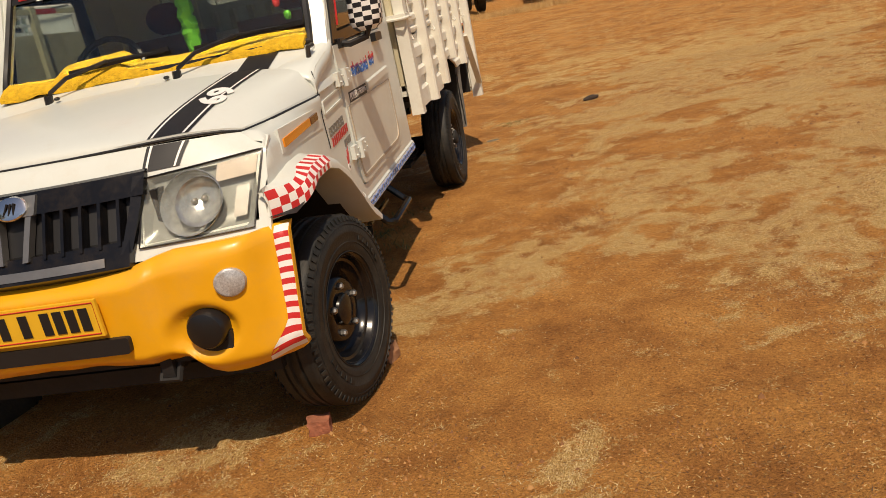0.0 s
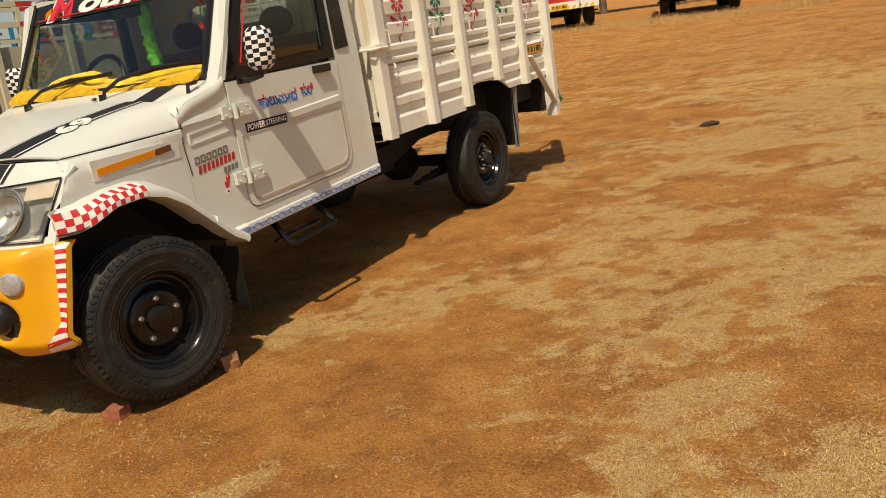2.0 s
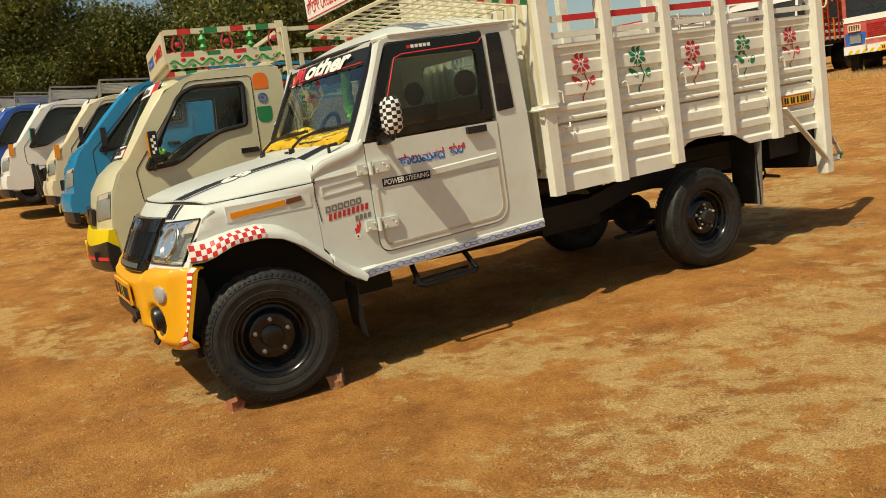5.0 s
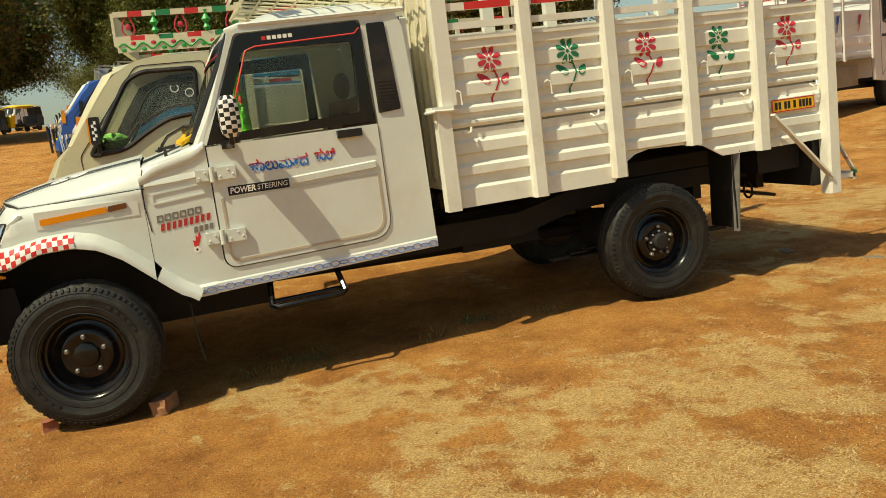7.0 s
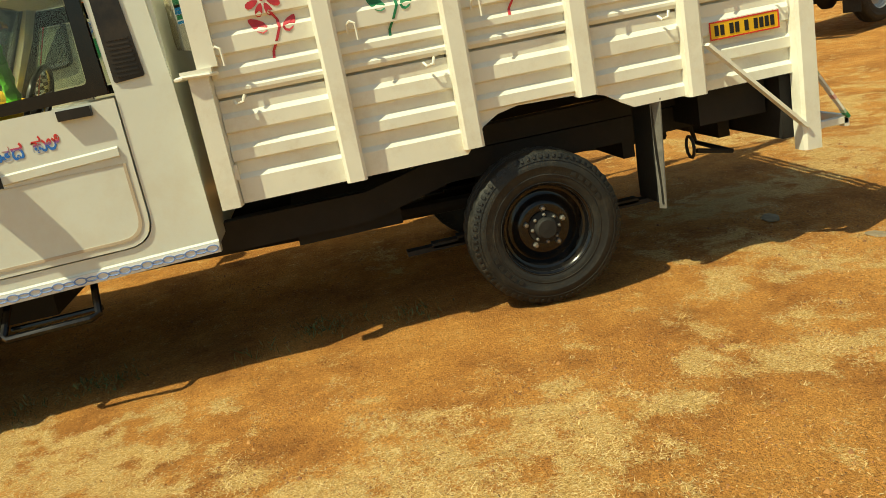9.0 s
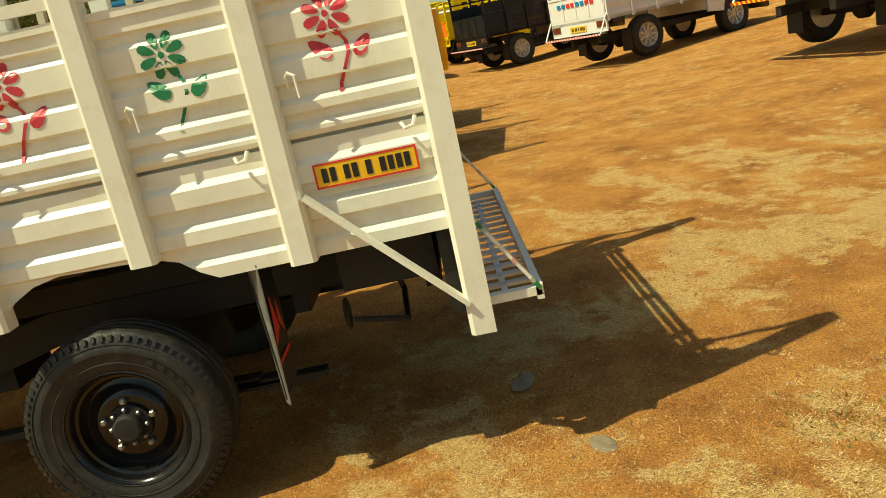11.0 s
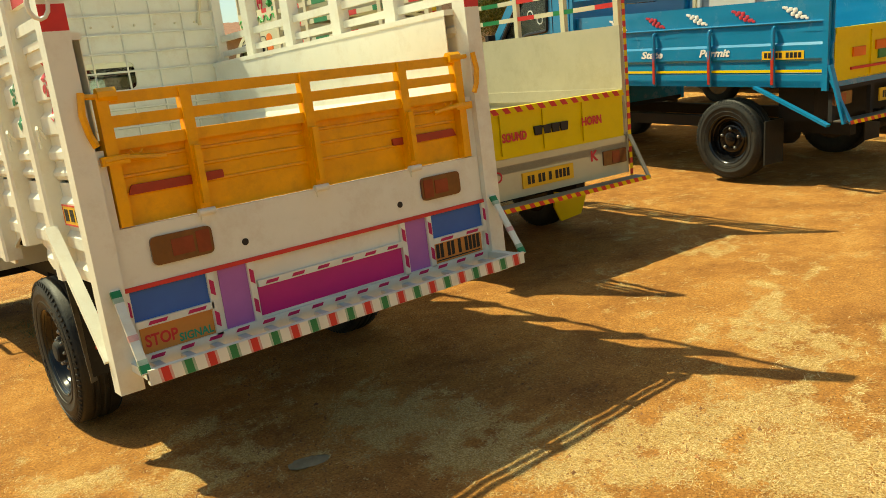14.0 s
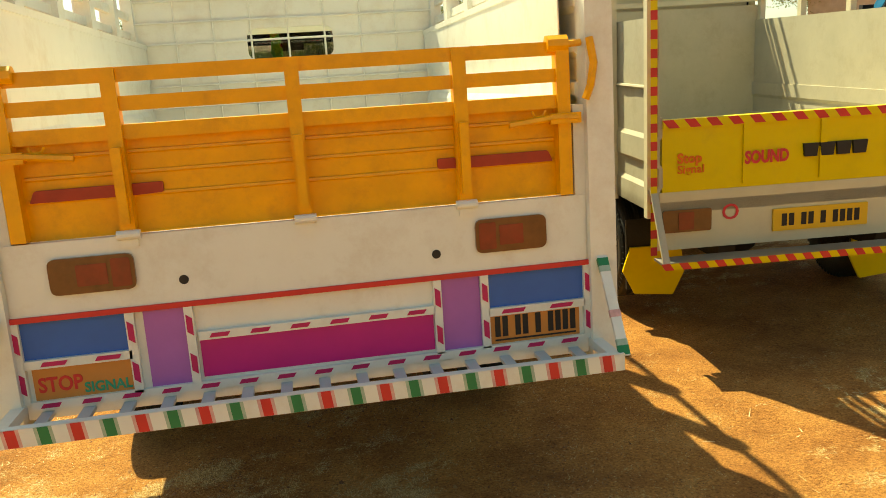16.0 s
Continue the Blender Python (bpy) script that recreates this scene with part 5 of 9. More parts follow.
def build_bed():
    ys = [4.60 + 0.05 * k for k in range(19)] + [5.535, 5.57, 5.62, 5.69, 5.78, 5.93, 6.08, 6.16, 6.22, 6.275] + [6.35 + 0.0665 * k for k in range(11)]
    for s in (1, -1):
        lo = G()

        def low(i, j):
            y = ys[i]
            zb = curve1(BED_ARCH, y)
            z = zb if j == 0 else max(PZ_LOW[j], zb)
            dent = 0.003 * noise.noise((y * 3, z * 6, s * 2.0))
            return (s * (panel_x(z) + dent), y, z)
        lo.grid(low, len(ys) - 1, len(PZ_LOW) - 1)
        lo.thicken(-s * 0.012, 0, 0)
        part("drop_side", lo, BEDWHITE, pickup, "white ribbed lower side panel", smooth=25)
        up = G()
        up.grid(lambda i, j: (s * (panel_x(PZ_UP[j]) + 0.003 * noise.noise((ys[i] * 3, PZ_UP[j] * 6, 7 + s))), ys[i], PZ_UP[j]), len(ys) - 1, len(PZ_UP) - 1)
        up.thicken(-s * 0.012, 0, 0)
        part("upper_side", up, BEDWHITE, pickup, "white ribbed upper side panel with painted flowers", smooth=25)
        iz = [0.945, 1.10, 1.125, 1.25, 1.275, 1.40, 1.425, 1.598]
        ix = [0.768, 0.768, 0.756, 0.756, 0.768, 0.768, 0.760, 0.760]
        part("inner_sheet", G().grid(lambda i, j: (s * (ix[j] + 0.003 * noise.noise((i * 0.7, j * 0.9, s))), lerp(4.61, 7.0, i / 24), iz[j]), 24, 7).thicken(-s * 0.004, 0, 0), BEDWHITE, pickup, "smooth white inner sheet", smooth=25)
        # added backing; stops light showing through the gap between the side panels
        part("gap_backing", G().box(s * 0.770, s * 0.782, 4.60, 7.0, 1.08, 1.20), BEDWHITE, pickup)
        part("side_cap", G().box(s * 0.752, s * 0.835, 4.60, 7.01, 1.598, 1.622).bevel(0.004), BEDWHITE, pickup)
        # uprights
        for y in POSTS:
            zb = curve1(BED_ARCH, y) - 0.005
            w = 0.042
            g = G().loft([[(s * 0.800, y - w, z), (s * 0.862, y - w, z), (s * 0.872, y - w + 0.012, z), (s * 0.872, y + w - 0.012, z), (s * 0.862, y + w, z), (s * 0.800, y + w, z)] for z in (zb, 2.31)])
            part("stake", g, BEDWHITE, pickup, smooth=20)
        # front corner: short lower stake with a cap, and the tall one behind
        g = G().loft([[(s * 0.80, 4.515, z), (s * 0.868, 4.515, z), (s * 0.868, 4.59, z), (s * 0.80, 4.60, z)] for z in (0.725, 1.25)])
        g.box(s * 0.76, s * 0.875, 4.49, 4.61, 1.25, 1.275)
        part("stake", g, BEDWHITE, pickup)
        g = G().loft([[(s * 0.80, 4.555, z), (s * 0.858, 4.555, z), (s * 0.858, 4.635, z), (s * 0.80, 4.635, z)] for z in (1.275, 2.31)])
        part("stake", g, BEDWHITE, pickup)
        # rear corner post, with coloured bands at its upper end
        g = G()
        zs = [0.448, 1.62, 1.70, 1.76, 1.83, 1.90, 1.97, 2.04, 2.31]
        rings = [[(s * 0.805, 7.005, z), (s * 0.872, 7.005, z), (s * 0.885, 7.018, z), (s * 0.885, 7.085, z), (s * 0.805, 7.085, z)] for z in zs]
        g.loft(rings)
        for f in g.bm.faces:
            zc = f.calc_center_median().z
            f.material_index = 0 if f.calc_center_median().y < 7.08 else 1 if 1.62 < zc < 1.70 else 2 if 1.76 < zc < 1.83 else 1 if 1.90 < zc < 1.97 else 0
        part("corner_post", g, [BEDWHITE, RED, GREEN], pickup, "white corner post with red and green bands", smooth=20)
        # slats above the panels
        for z, h in ((1.672, 0.035), (1.768, 0.038), (2.295, 0.04)):
            g = G()
            stops = [4.61, 4.74, 5.0, 5.12, 5.5, 5.62, 6.0, 6.14, 6.5, 6.62, 7.02]
            for k, (a, b) in enumerate(zip(stops, stops[1:])):
                g.box(s * 0.822, s * 0.845, a, b, z - h / 2, z + h / 2, 1 if abs(z - 1.768) < 0.01 and k % 2 == 1 else 0)
            for f in g.bm.faces:
                if f.calc_center_median().x * s < 0.8445:
                    f.material_index = 0
            part("rail", g, [BEDWHITE, RED], pickup, "white rail with red stretches" if abs(z - 1.768) < 0.01 else "")
        # diagonal stay of the rear post
        part("stay", G().beam((s * 0.876, 6.60, 0.985), (s * 0.876, 7.02, 0.555), 0.014, 0.045, up=(1, 0, 0)), BEDWHITE, pickup)
        # hooks along the sides
        for y in (4.63, 5.15, 5.65, 6.15, 6.63):
            g = G().tube([(s * 0.83, y, 1.30), (s * 0.845, y, 1.335), (s * 0.857, y + 0.012, 1.345), (s * 0.862, y + 0.03, 1.335), (s * 0.862, y + 0.032, 1.27)], 0.0055, 6)
            part("rope_hook", g, BEDWHITE, pickup)
        for y in (5.42, 6.42, 4.66, 6.93):
            g = G().tube([(s * 0.83, y, 1.135), (s * 0.85, y + 0.01, 1.12), (s * 0.852, y + 0.035, 1.125), (s * 0.84, y + 0.045, 1.15)], 0.006, 6)
            part("latch", g, BEDWHITE, pickup)
        # painted flowers between the uprights
        for k, (y, z) in enumerate(((4.853, 1.489), (5.316, 1.488), (5.806, 1.479), (6.294, 1.47), (6.784, 1.486))):
            flower(s, y, z, GREENP if k % 2 else REDP)
    # floor and cross bearers
    part("bed_floor", G().box(-0.81, 0.81, 4.60, 7.02, 0.90, 0.94), BEDWHITE, pickup, "painted metal bed floor")
    for y in (4.75, 5.2, 6.5, 6.95):
        part("bearer", G().box(-0.78, 0.78, y - 0.03, y + 0.03, 0.78, 0.90), UNDER, pickup)
    part("bed_sub_frame", G().box(-0.46, -0.36, 4.6, 7.0, 0.70, 0.79).box(0.36, 0.46, 4.6, 7.0, 0.70, 0.79), UNDER, pickup)
    # headboard with a window and welded grid
    win = rounded([(-0.245, 1.516), (0.225, 1.516), (0.225, 1.682), (-0.245, 1.682)], 0.05)
    part("headboard", G().sheet([(-0.82, 0.86), (0.82, 0.86), (0.82, 2.30), (-0.82, 2.30)], [win], "y", 4.575, 4.590), BEDWHITE, pickup)
    for k in range(9):
        x = -0.80 + 0.2 * k
        part("grid_rod", G().tube([(x, 4.597, 0.95), (x, 4.597, 2.29)], 0.006, 6), BEDWHITE, pickup)
    for k in range(12):
        z = 1.06 + 0.112 * k
        part("grid_rod", G().tube([(-0.81, 4.606, z), (0.81, 4.606, z)], 0.006, 6), BEDWHITE, pickup)
    for k in range(15):
        x = -0.77 + 0.11 * k
        for z0, z1 in (((0.86, 1.48), (1.72, 2.30)) if abs(x) < 0.29 else ((0.86, 2.30),)):
            part("headboard_rib", G().prism([(x - 0.025, 4.577), (x - 0.012, 4.560), (x + 0.012, 4.560), (x + 0.025, 4.577)], "z", z0, z1), CREAM, pickup)
    for z in (0.86, 2.29):
        part("headboard_beam", G().box(-0.84, 0.84, 4.56, 4.61, z - 0.03, z + 0.03).bevel(0.004), BEDWHITE, pickup)
    for z, n in ((1.25, 0),):
        part("binding_cord", G().tube([(0.70, 4.50, z), (0.86, 4.47, z), (0.885, 4.50, z + 0.005), (0.88, 4.60, z), (0.84, 4.625, z)], 0.008, 6), BEDWHITE, pickup)


def flower(s, y, z, paint):
    """A stencilled flower: six petals, a dot, a bent stem and two leaves."""
    def skin(yy, zz):
        return s * (panel_x(zz) + 0.003 * noise.noise((yy * 3, zz * 6, 7 + s)) + 0.0022)
    g = G()
    def leaf(cy, cz, ang, L, W):
        n = 10
        ring = []
        for k in range(n):
            a = math.tau * k / n
            p = (math.cos(a) * L, math.sin(a) * W * (1 - 0.35 * math.cos(a)))
            yy = cy + (p[0] * math.cos(ang) - p[1] * math.sin(ang))
            zz = cz + (p[0] * math.sin(ang) + p[1] * math.cos(ang))
            ring.append((skin(yy, zz), yy, zz))
        c = g.bm.verts.new((skin(cy, cz), cy, cz))
        vs = [g.bm.verts.new(p) for p in ring]
        for k in range(n):
            g.bm.faces.new((c, vs[k], vs[(k + 1) % n]))
    for k in range(8):
        a = math.tau * k / 8 + 0.35
        leaf(y + 0.045 * math.cos(a), z + 0.045 * math.sin(a), a + math.pi, 0.027, 0.0135)
    leaf(y, z, 0, 0.010, 0.010)
    pts = [(0.018, -0.05), (0.040, -0.085), (0.043, -0.115), (0.022, -0.16), (0.0, -0.20), (-0.004, -0.225)]
    for (a, b), (c, d) in zip(pts, pts[1:]):
        w = 0.0055
        q = [(y + a - w, z + b), (y + a + w, z + b), (y + c + w, z + d), (y + c - w, z + d)]
        g.poly([(skin(yy, zz), yy, zz) for yy, zz in q])
    leaf(y - 0.038, z - 0.095, 2.45, 0.042, 0.021)
    leaf(y + 0.085, z - 0.105, 0.85, 0.036, 0.020)
    part("stencilled_flower", g, paint, pickup, "red stencilled flower" if paint is REDP else "green stencilled flower", smooth=0)


REDP = mat("red_stencil_spray", (0.52, 0.035, 0.06), 0.5, vary=0.25, scale=25)
GREENP = mat("green_stencil_spray", (0.015, 0.19, 0.08), 0.5, vary=0.25, scale=25)
build_bed()


def build_rear():
    Y = 7.06
    # white rear panel and painted lower panel
    part("rear_panel", G().box(-0.80, 0.80, Y - 0.03, Y, 0.79, 0.985).bevel(0.004), BEDWHITE, pickup)
    part("red_line", G().box(-0.845, 0.84, Y - 0.005, Y + 0.006, 0.775, 0.790), RED, pickup, "thin red painted line")
    part("lower_panel", G().box(-0.80, 0.80, Y - 0.04, Y - 0.012, 0.535, 0.776), BEDWHITE, pickup, "white lower panel with coloured fields")
    # added dark plate and block; they blacken the shaded space under the tail
    part("tail_dark_filler", G().box(-0.79, 0.79, Y - 0.10, Y - 0.045, 0.50, 0.88).box(-0.70, 0.70, 6.62, 6.94, 0.62, 0.80), UNDER, pickup, "dark filler that blackens the space under the bed's tail")
    for nm, u0, u1, z0, z1, mt, lb in (("painted_field", 0.512, 0.796, 0.661, 0.774, BLUE, "blue painted field"), ("painted_field", 0.515, 0.776, 0.545, 0.652, ORANGE2, "orange painted field with lettering"),
                                      ("painted_field", 0.362, 0.471, 0.553, 0.775, PURPLE, "purple painted field"), ("painted_field", -0.330, 0.330, 0.565, 0.677, MAGENTA, "magenta painted field"),
                                      ("painted_field", -0.472, -0.356, 0.553, 0.775, PURPLE, "purple painted field"), ("painted_field", -0.788, -0.497, 0.667, 0.774, BLUE, "blue painted field"),
                                      ("painted_field", -0.775, -0.500, 0.555, 0.655, ORANGE2, "orange field with dark bars")):
        ob = part(nm, G().box(u0, u1, Y - 0.013, Y - 0.008, z0, z1), mt, pickup, lb)
        if u1 < -0.49 and z1 < 0.66:
            bars(ob, ((u0 + u1) / 2, Y - 0.0075, (z0 + z1) / 2 + 0.006), (-1, 0, 0), (0, 0, 1), u1 - u0, z1 - z0)
            part("plate_bar", G().box(u0 + 0.012, u1 - 0.012, Y - 0.008, Y - 0.0065, z0 + 0.012, z0 + 0.017), INK, ob)
        elif mt is ORANGE2:
            lettering("STOP", 0.058, face_pose((0.765, Y - 0.007, 0.575), (-1, 0, 0), (0, 0, 1)), RED, ob, bold=0.0015, width=0.115)
            lettering("SIGNAL", 0.040, face_pose((0.648, Y - 0.007, 0.562), (-1, 0, 0), (0, 0, 1)), GREENTXT, ob, bold=0.001, width=0.125)
    # white framing strips with red dashes
    for u0, z0, u1, z1 in ((0.505, 0.545, 0.505, 0.775), (0.35, 0.553, 0.35, 0.775), (-0.345, 0.553, -0.345, 0.775), (-0.485, 0.553, -0.485, 0.775), (0.80, 0.545, 0.80, 0.775), (-0.80, 0.545, -0.80, 0.775),
                           (0.51, 0.657, 0.79, 0.657), (-0.495, 0.660, -0.79, 0.660), (0.33, 0.687, -0.335, 0.687), (0.79, 0.540, -0.79, 0.548)):
        a, b = Vector((u0, Y - 0.004, z0)), Vector((u1, Y - 0.004, z1))
        st = part("frame_strip", G().beam(a, b, 0.024, 0.018, up=(0, 1, 0)), BEDWHITE, pickup)
        n = max(1, int((b - a).length / 0.105))
        for k in range(n):
            c, d = a.lerp(b, (k + 0.25) / n), a.lerp(b, (k + 0.7) / n)
            part("red_dash", G().prism([(c.x - 0.008, c.z), (c.x + 0.008, c.z + 0.012), (c.x + 0.008, d.z + 0.012), (c.x - 0.008, d.z)], "y", Y + 0.0045, Y + 0.0072) if abs(u0 - u1) < 0.01 else G().prism([(c.x, c.z - 0.006), (d.x, d.z - 0.006), (d.x - 0.008, d.z + 0.006), (c.x - 0.008, c.z + 0.006)], "y", Y + 0.0045, Y + 0.0072), DASH, st)
    # tail lamps and two holes
    for s, a, b in ((1, 0.471, 0.690), (-1, 0.466, 0.677)):
        o = rounded([(s * a, 0.842), (s * b, 0.842), (s * b, 0.940), (s * a, 0.940)], 0.022)
        lamp = part("tail_lamp", G().prism(o, "y", Y - 0.01, Y + 0.010).bevel(0.003), LAMPAMB, pickup, "dusty red and amber tail lamp")
        part("tail_lamp_field", G().prism(rounded([(s * (a + 0.07), 0.862), (s * (b - 0.07), 0.862), (s * (b - 0.07), 0.920), (s * (a + 0.07), 0.920)], 0.004), "y", Y + 0.008, Y + 0.0125), LAMPRED, lamp)
        part("tail_lamp_field", G().prism(rounded([(s * (a + 0.01), 0.852), (s * (a + 0.06), 0.852), (s * (a + 0.06), 0.930), (s * (a + 0.01), 0.930)], 0.006), "y", Y + 0.008, Y + 0.012), LAMPRED, lamp)
        part("drain_hole", G().lathe([(0.013, -0.002), (0.013, 0.002)], (s * 0.350, Y, 0.851), "y", 16), INK, pickup)
    part("step_beam", G().box(-0.80, 0.80, Y - 0.03, Y - 0.002, 0.502, 0.548).bevel(0.003), BEDWHITE, pickup)
    # rear step with slats and striped front edge
    step = part("rear_step", G().box(-0.835, 0.835, 7.232, 7.255, 0.506, 0.556).box(-0.835, -0.80, 7.05, 7.25, 0.52, 0.548).box(0.80, 0.835, 7.05, 7.25, 0.52, 0.548).box(-0.80, 0.80, 7.13, 7.15, 0.508, 0.519), BEDWHITE, pickup,
                "white slatted rear step with red and green stripes")
    for k in range(15):
        x = -0.75 + 0.107 * k
        part("step_slat", G().box(x - 0.016, x + 0.016, 7.05, 7.236, 0.510, 0.522), SLAT, step)
    pat = [0, 0, 0, 3, 1, 1, 1, 3, 0, 0, 0, 0, 4, 2, 2, 2, 4, 0]
    part("step_stripes", G().grid(lambda i, j: (-0.834 + 1.668 * i / 192 + 0.006 * j, 7.257, 0.507 + 0.048 * j), 191, 1, lambda i, j: pat[i % 18]), [BEDWHITE, RED, GREEN, SPRAYRED, SPRAYGREEN], step)
    for s in (1, -1):
        br = part("step_brace", G().beam((s * 0.838, 7.085, 0.80), (s * 0.838, 7.247, 0.545), 0.010, 0.030, up=(1, 0, 0)), BEDWHITE, step)
        for f0, f1, mt in ((0.02, 0.10, GREEN), (0.10, 0.16, SPRAYGREEN), (0.55, 0.62, SPRAYRED), (0.84, 0.90, SPRAYGREEN), (0.90, 0.99, GREEN)):
            a, b = Vector((s * 0.838, 7.085, 0.80)), Vector((s * 0.838, 7.247, 0.545))
            part("brace_band", G().beam(a.lerp(b, f0), a.lerp(b, f1), 0.012, 0.032, up=(1, 0, 0)), mt, br)
    # orange tailgate
    gate = part("tailgate", G().box(-0.764, 0.768, Y - 0.058, Y - 0.034, 0.985, 1.240).bevel(0.004), ORANGE, pickup, "orange tailgate with open bars above")
    for z in (1.405, 1.331, 1.258):
        part("gate_bar", G().box(-0.762, 0.766, Y - 0.014 if z > 1.3 else Y - 0.056, Y - 0.004, z - 0.019, z + 0.019).bevel(0.002), ORANGE, gate)
    for u, z1 in ((0.474, 1.42), (0.008, 1.42), (-0.446, 1.42), (0.748, 1.42), (-0.744, 1.42)):
        part("gate_upright", G().box(u - 0.019, u + 0.019, Y - 0.034, Y + 0.008, 0.99, z1).bevel(0.003), ORANGE, gate)
        if abs(u) < 0.6:
            part("gate_stiffener", G().prism([(u - 0.012, 1.22), (u + 0.012, 1.22), (u + 0.012, 1.02), (u - 0.012, 1.02)], "y", Y + 0.006, Y + 0.03), ORANGE, gate)
            hg = part("gate_hinge", G().tube([(u - 0.03, Y + 0.008, 0.988), (u + 0.03, Y + 0.008, 0.988)], 0.013, 10), BEDWHITE, gate)
            part("hinge_leaf", G().box(u - 0.022, u + 0.022, Y - 0.002, Y + 0.007, 0.955, 0.99), BEDWHITE, hg)
    for s in (1, -1):
        part("gate_jamb", G().box(s * 0.772, s * 0.812, Y - 0.05, Y - 0.004, 0.79, 1.245).bevel(0.003), BEDWHITE, pickup)
    for z in (1.09, 1.15, 1.205):
        part("gate_pressing", G().tube([(-0.72, Y - 0.034, z), (0.72, Y - 0.034, z)], 0.007, 6), ORANGE, gate)
    for s in (1, -1):
        part("gate_reflector", G().prism(rounded([(s * 0.715, 1.088), (s * 0.47, 1.088), (s * 0.375, 1.092), (s * 0.375, 1.120), (s * 0.70, 1.120)], 0.006), "y", Y - 0.036, Y - 0.022), GATERED, gate, "painted-over red reflector strip")
        g = G().box(s * 0.70, s * 0.79, Y, Y + 0.02, 1.195, 1.225).tube([(s * 0.58, Y + 0.012, 1.20), (s * 0.72, Y + 0.014, 1.215), (s * 0.78, Y + 0.014, 1.21)], 0.010, 6)
        part("gate_latch", g, ORANGE, gate)
        g = G().tube([(s * 0.70, Y - 0.005, 1.418), (s * 0.76, Y - 0.005, 1.418)], 0.024, 8).tube([(s * 0.76, Y, 1.415), (s * 0.80, Y, 1.418)], 0.010, 6)
        part("gate_pin", g, ORANGE, gate, "cloth-wrapped gate pin")
        g = G().tube([(s * 0.815, Y + 0.03, 1.43), (s * 0.825, Y + 0.035, 1.36), (s * 0.815, Y + 0.035, 1.30), (s * 0.80, Y + 0.03, 1.26)], 0.012, 6)
        part("chain_guard", g, ORANGE, gate)
        g = G().tube([(s * 0.67 + 0.02 * math.cos(a), Y + 0.004, 1.235 - 0.018 * math.sin(a)) for a in (0, 0.8, 1.57, 2.3, 3.14)], 0.004, 5)
        part("gate_loop", g, ORANGE, gate)
        # ring handles on the rear posts
        g = G().tube([(s * (0.885 + 0.03 * math.cos(a * math.tau / 12)), 7.10, 1.70 + 0.045 * math.sin(a * math.tau / 12)) for a in range(12)], 0.007, 6, loop=True)
        part("post_ring", g, BEDWHITE, pickup)
    # side number plates
    for s in (1, -1):
        pl = part("number_plate", G().box(s * 0.8285, s * 0.8315, 6.643, 6.955, 0.993, 1.063), PLATE, pickup, "yellow painted plate with dark bars")
        bars(pl, (s * 0.832, 6.799, 1.028), (0, s * 1, 0), (0, 0, 1), 0.30, 0.07)
        part("plate_border", G().sheet([(6.64, 0.99), (6.958, 0.99), (6.958, 1.066), (6.64, 1.066)], [[(6.646, 0.996), (6.952, 0.996), (6.952, 1.06), (6.646, 1.06)]], "x", s * 0.8310, s * 0.8325), RED, pl)


ORANGE2 = mat("orange_field_paint", (0.58, 0.23, 0.05), 0.5, vary=0.1)
GREENTXT = mat("green_letter_paint", (0.02, 0.30, 0.18), 0.5, vary=0.1)
SPRAYRED = mat("thin_red_spray", (0.66, 0.36, 0.32), 0.45, vary=0.2, scale=40)
SPRAYGREEN = mat("thin_green_spray", (0.36, 0.46, 0.34), 0.45, vary=0.2, scale=40)
DASH = mat("crimson_dash", (0.50, 0.01, 0.10), 0.5, vary=0.1)
SLAT = mat("greyish_slat_paint", (0.55, 0.57, 0.56), 0.5, vary=0.1, dirt=DUST, dirt_amount=0.3)
GATERED = mat("old_red_strip", (0.36, 0.035, 0.015), 0.45, vary=0.2, scale=15)
build_rear()


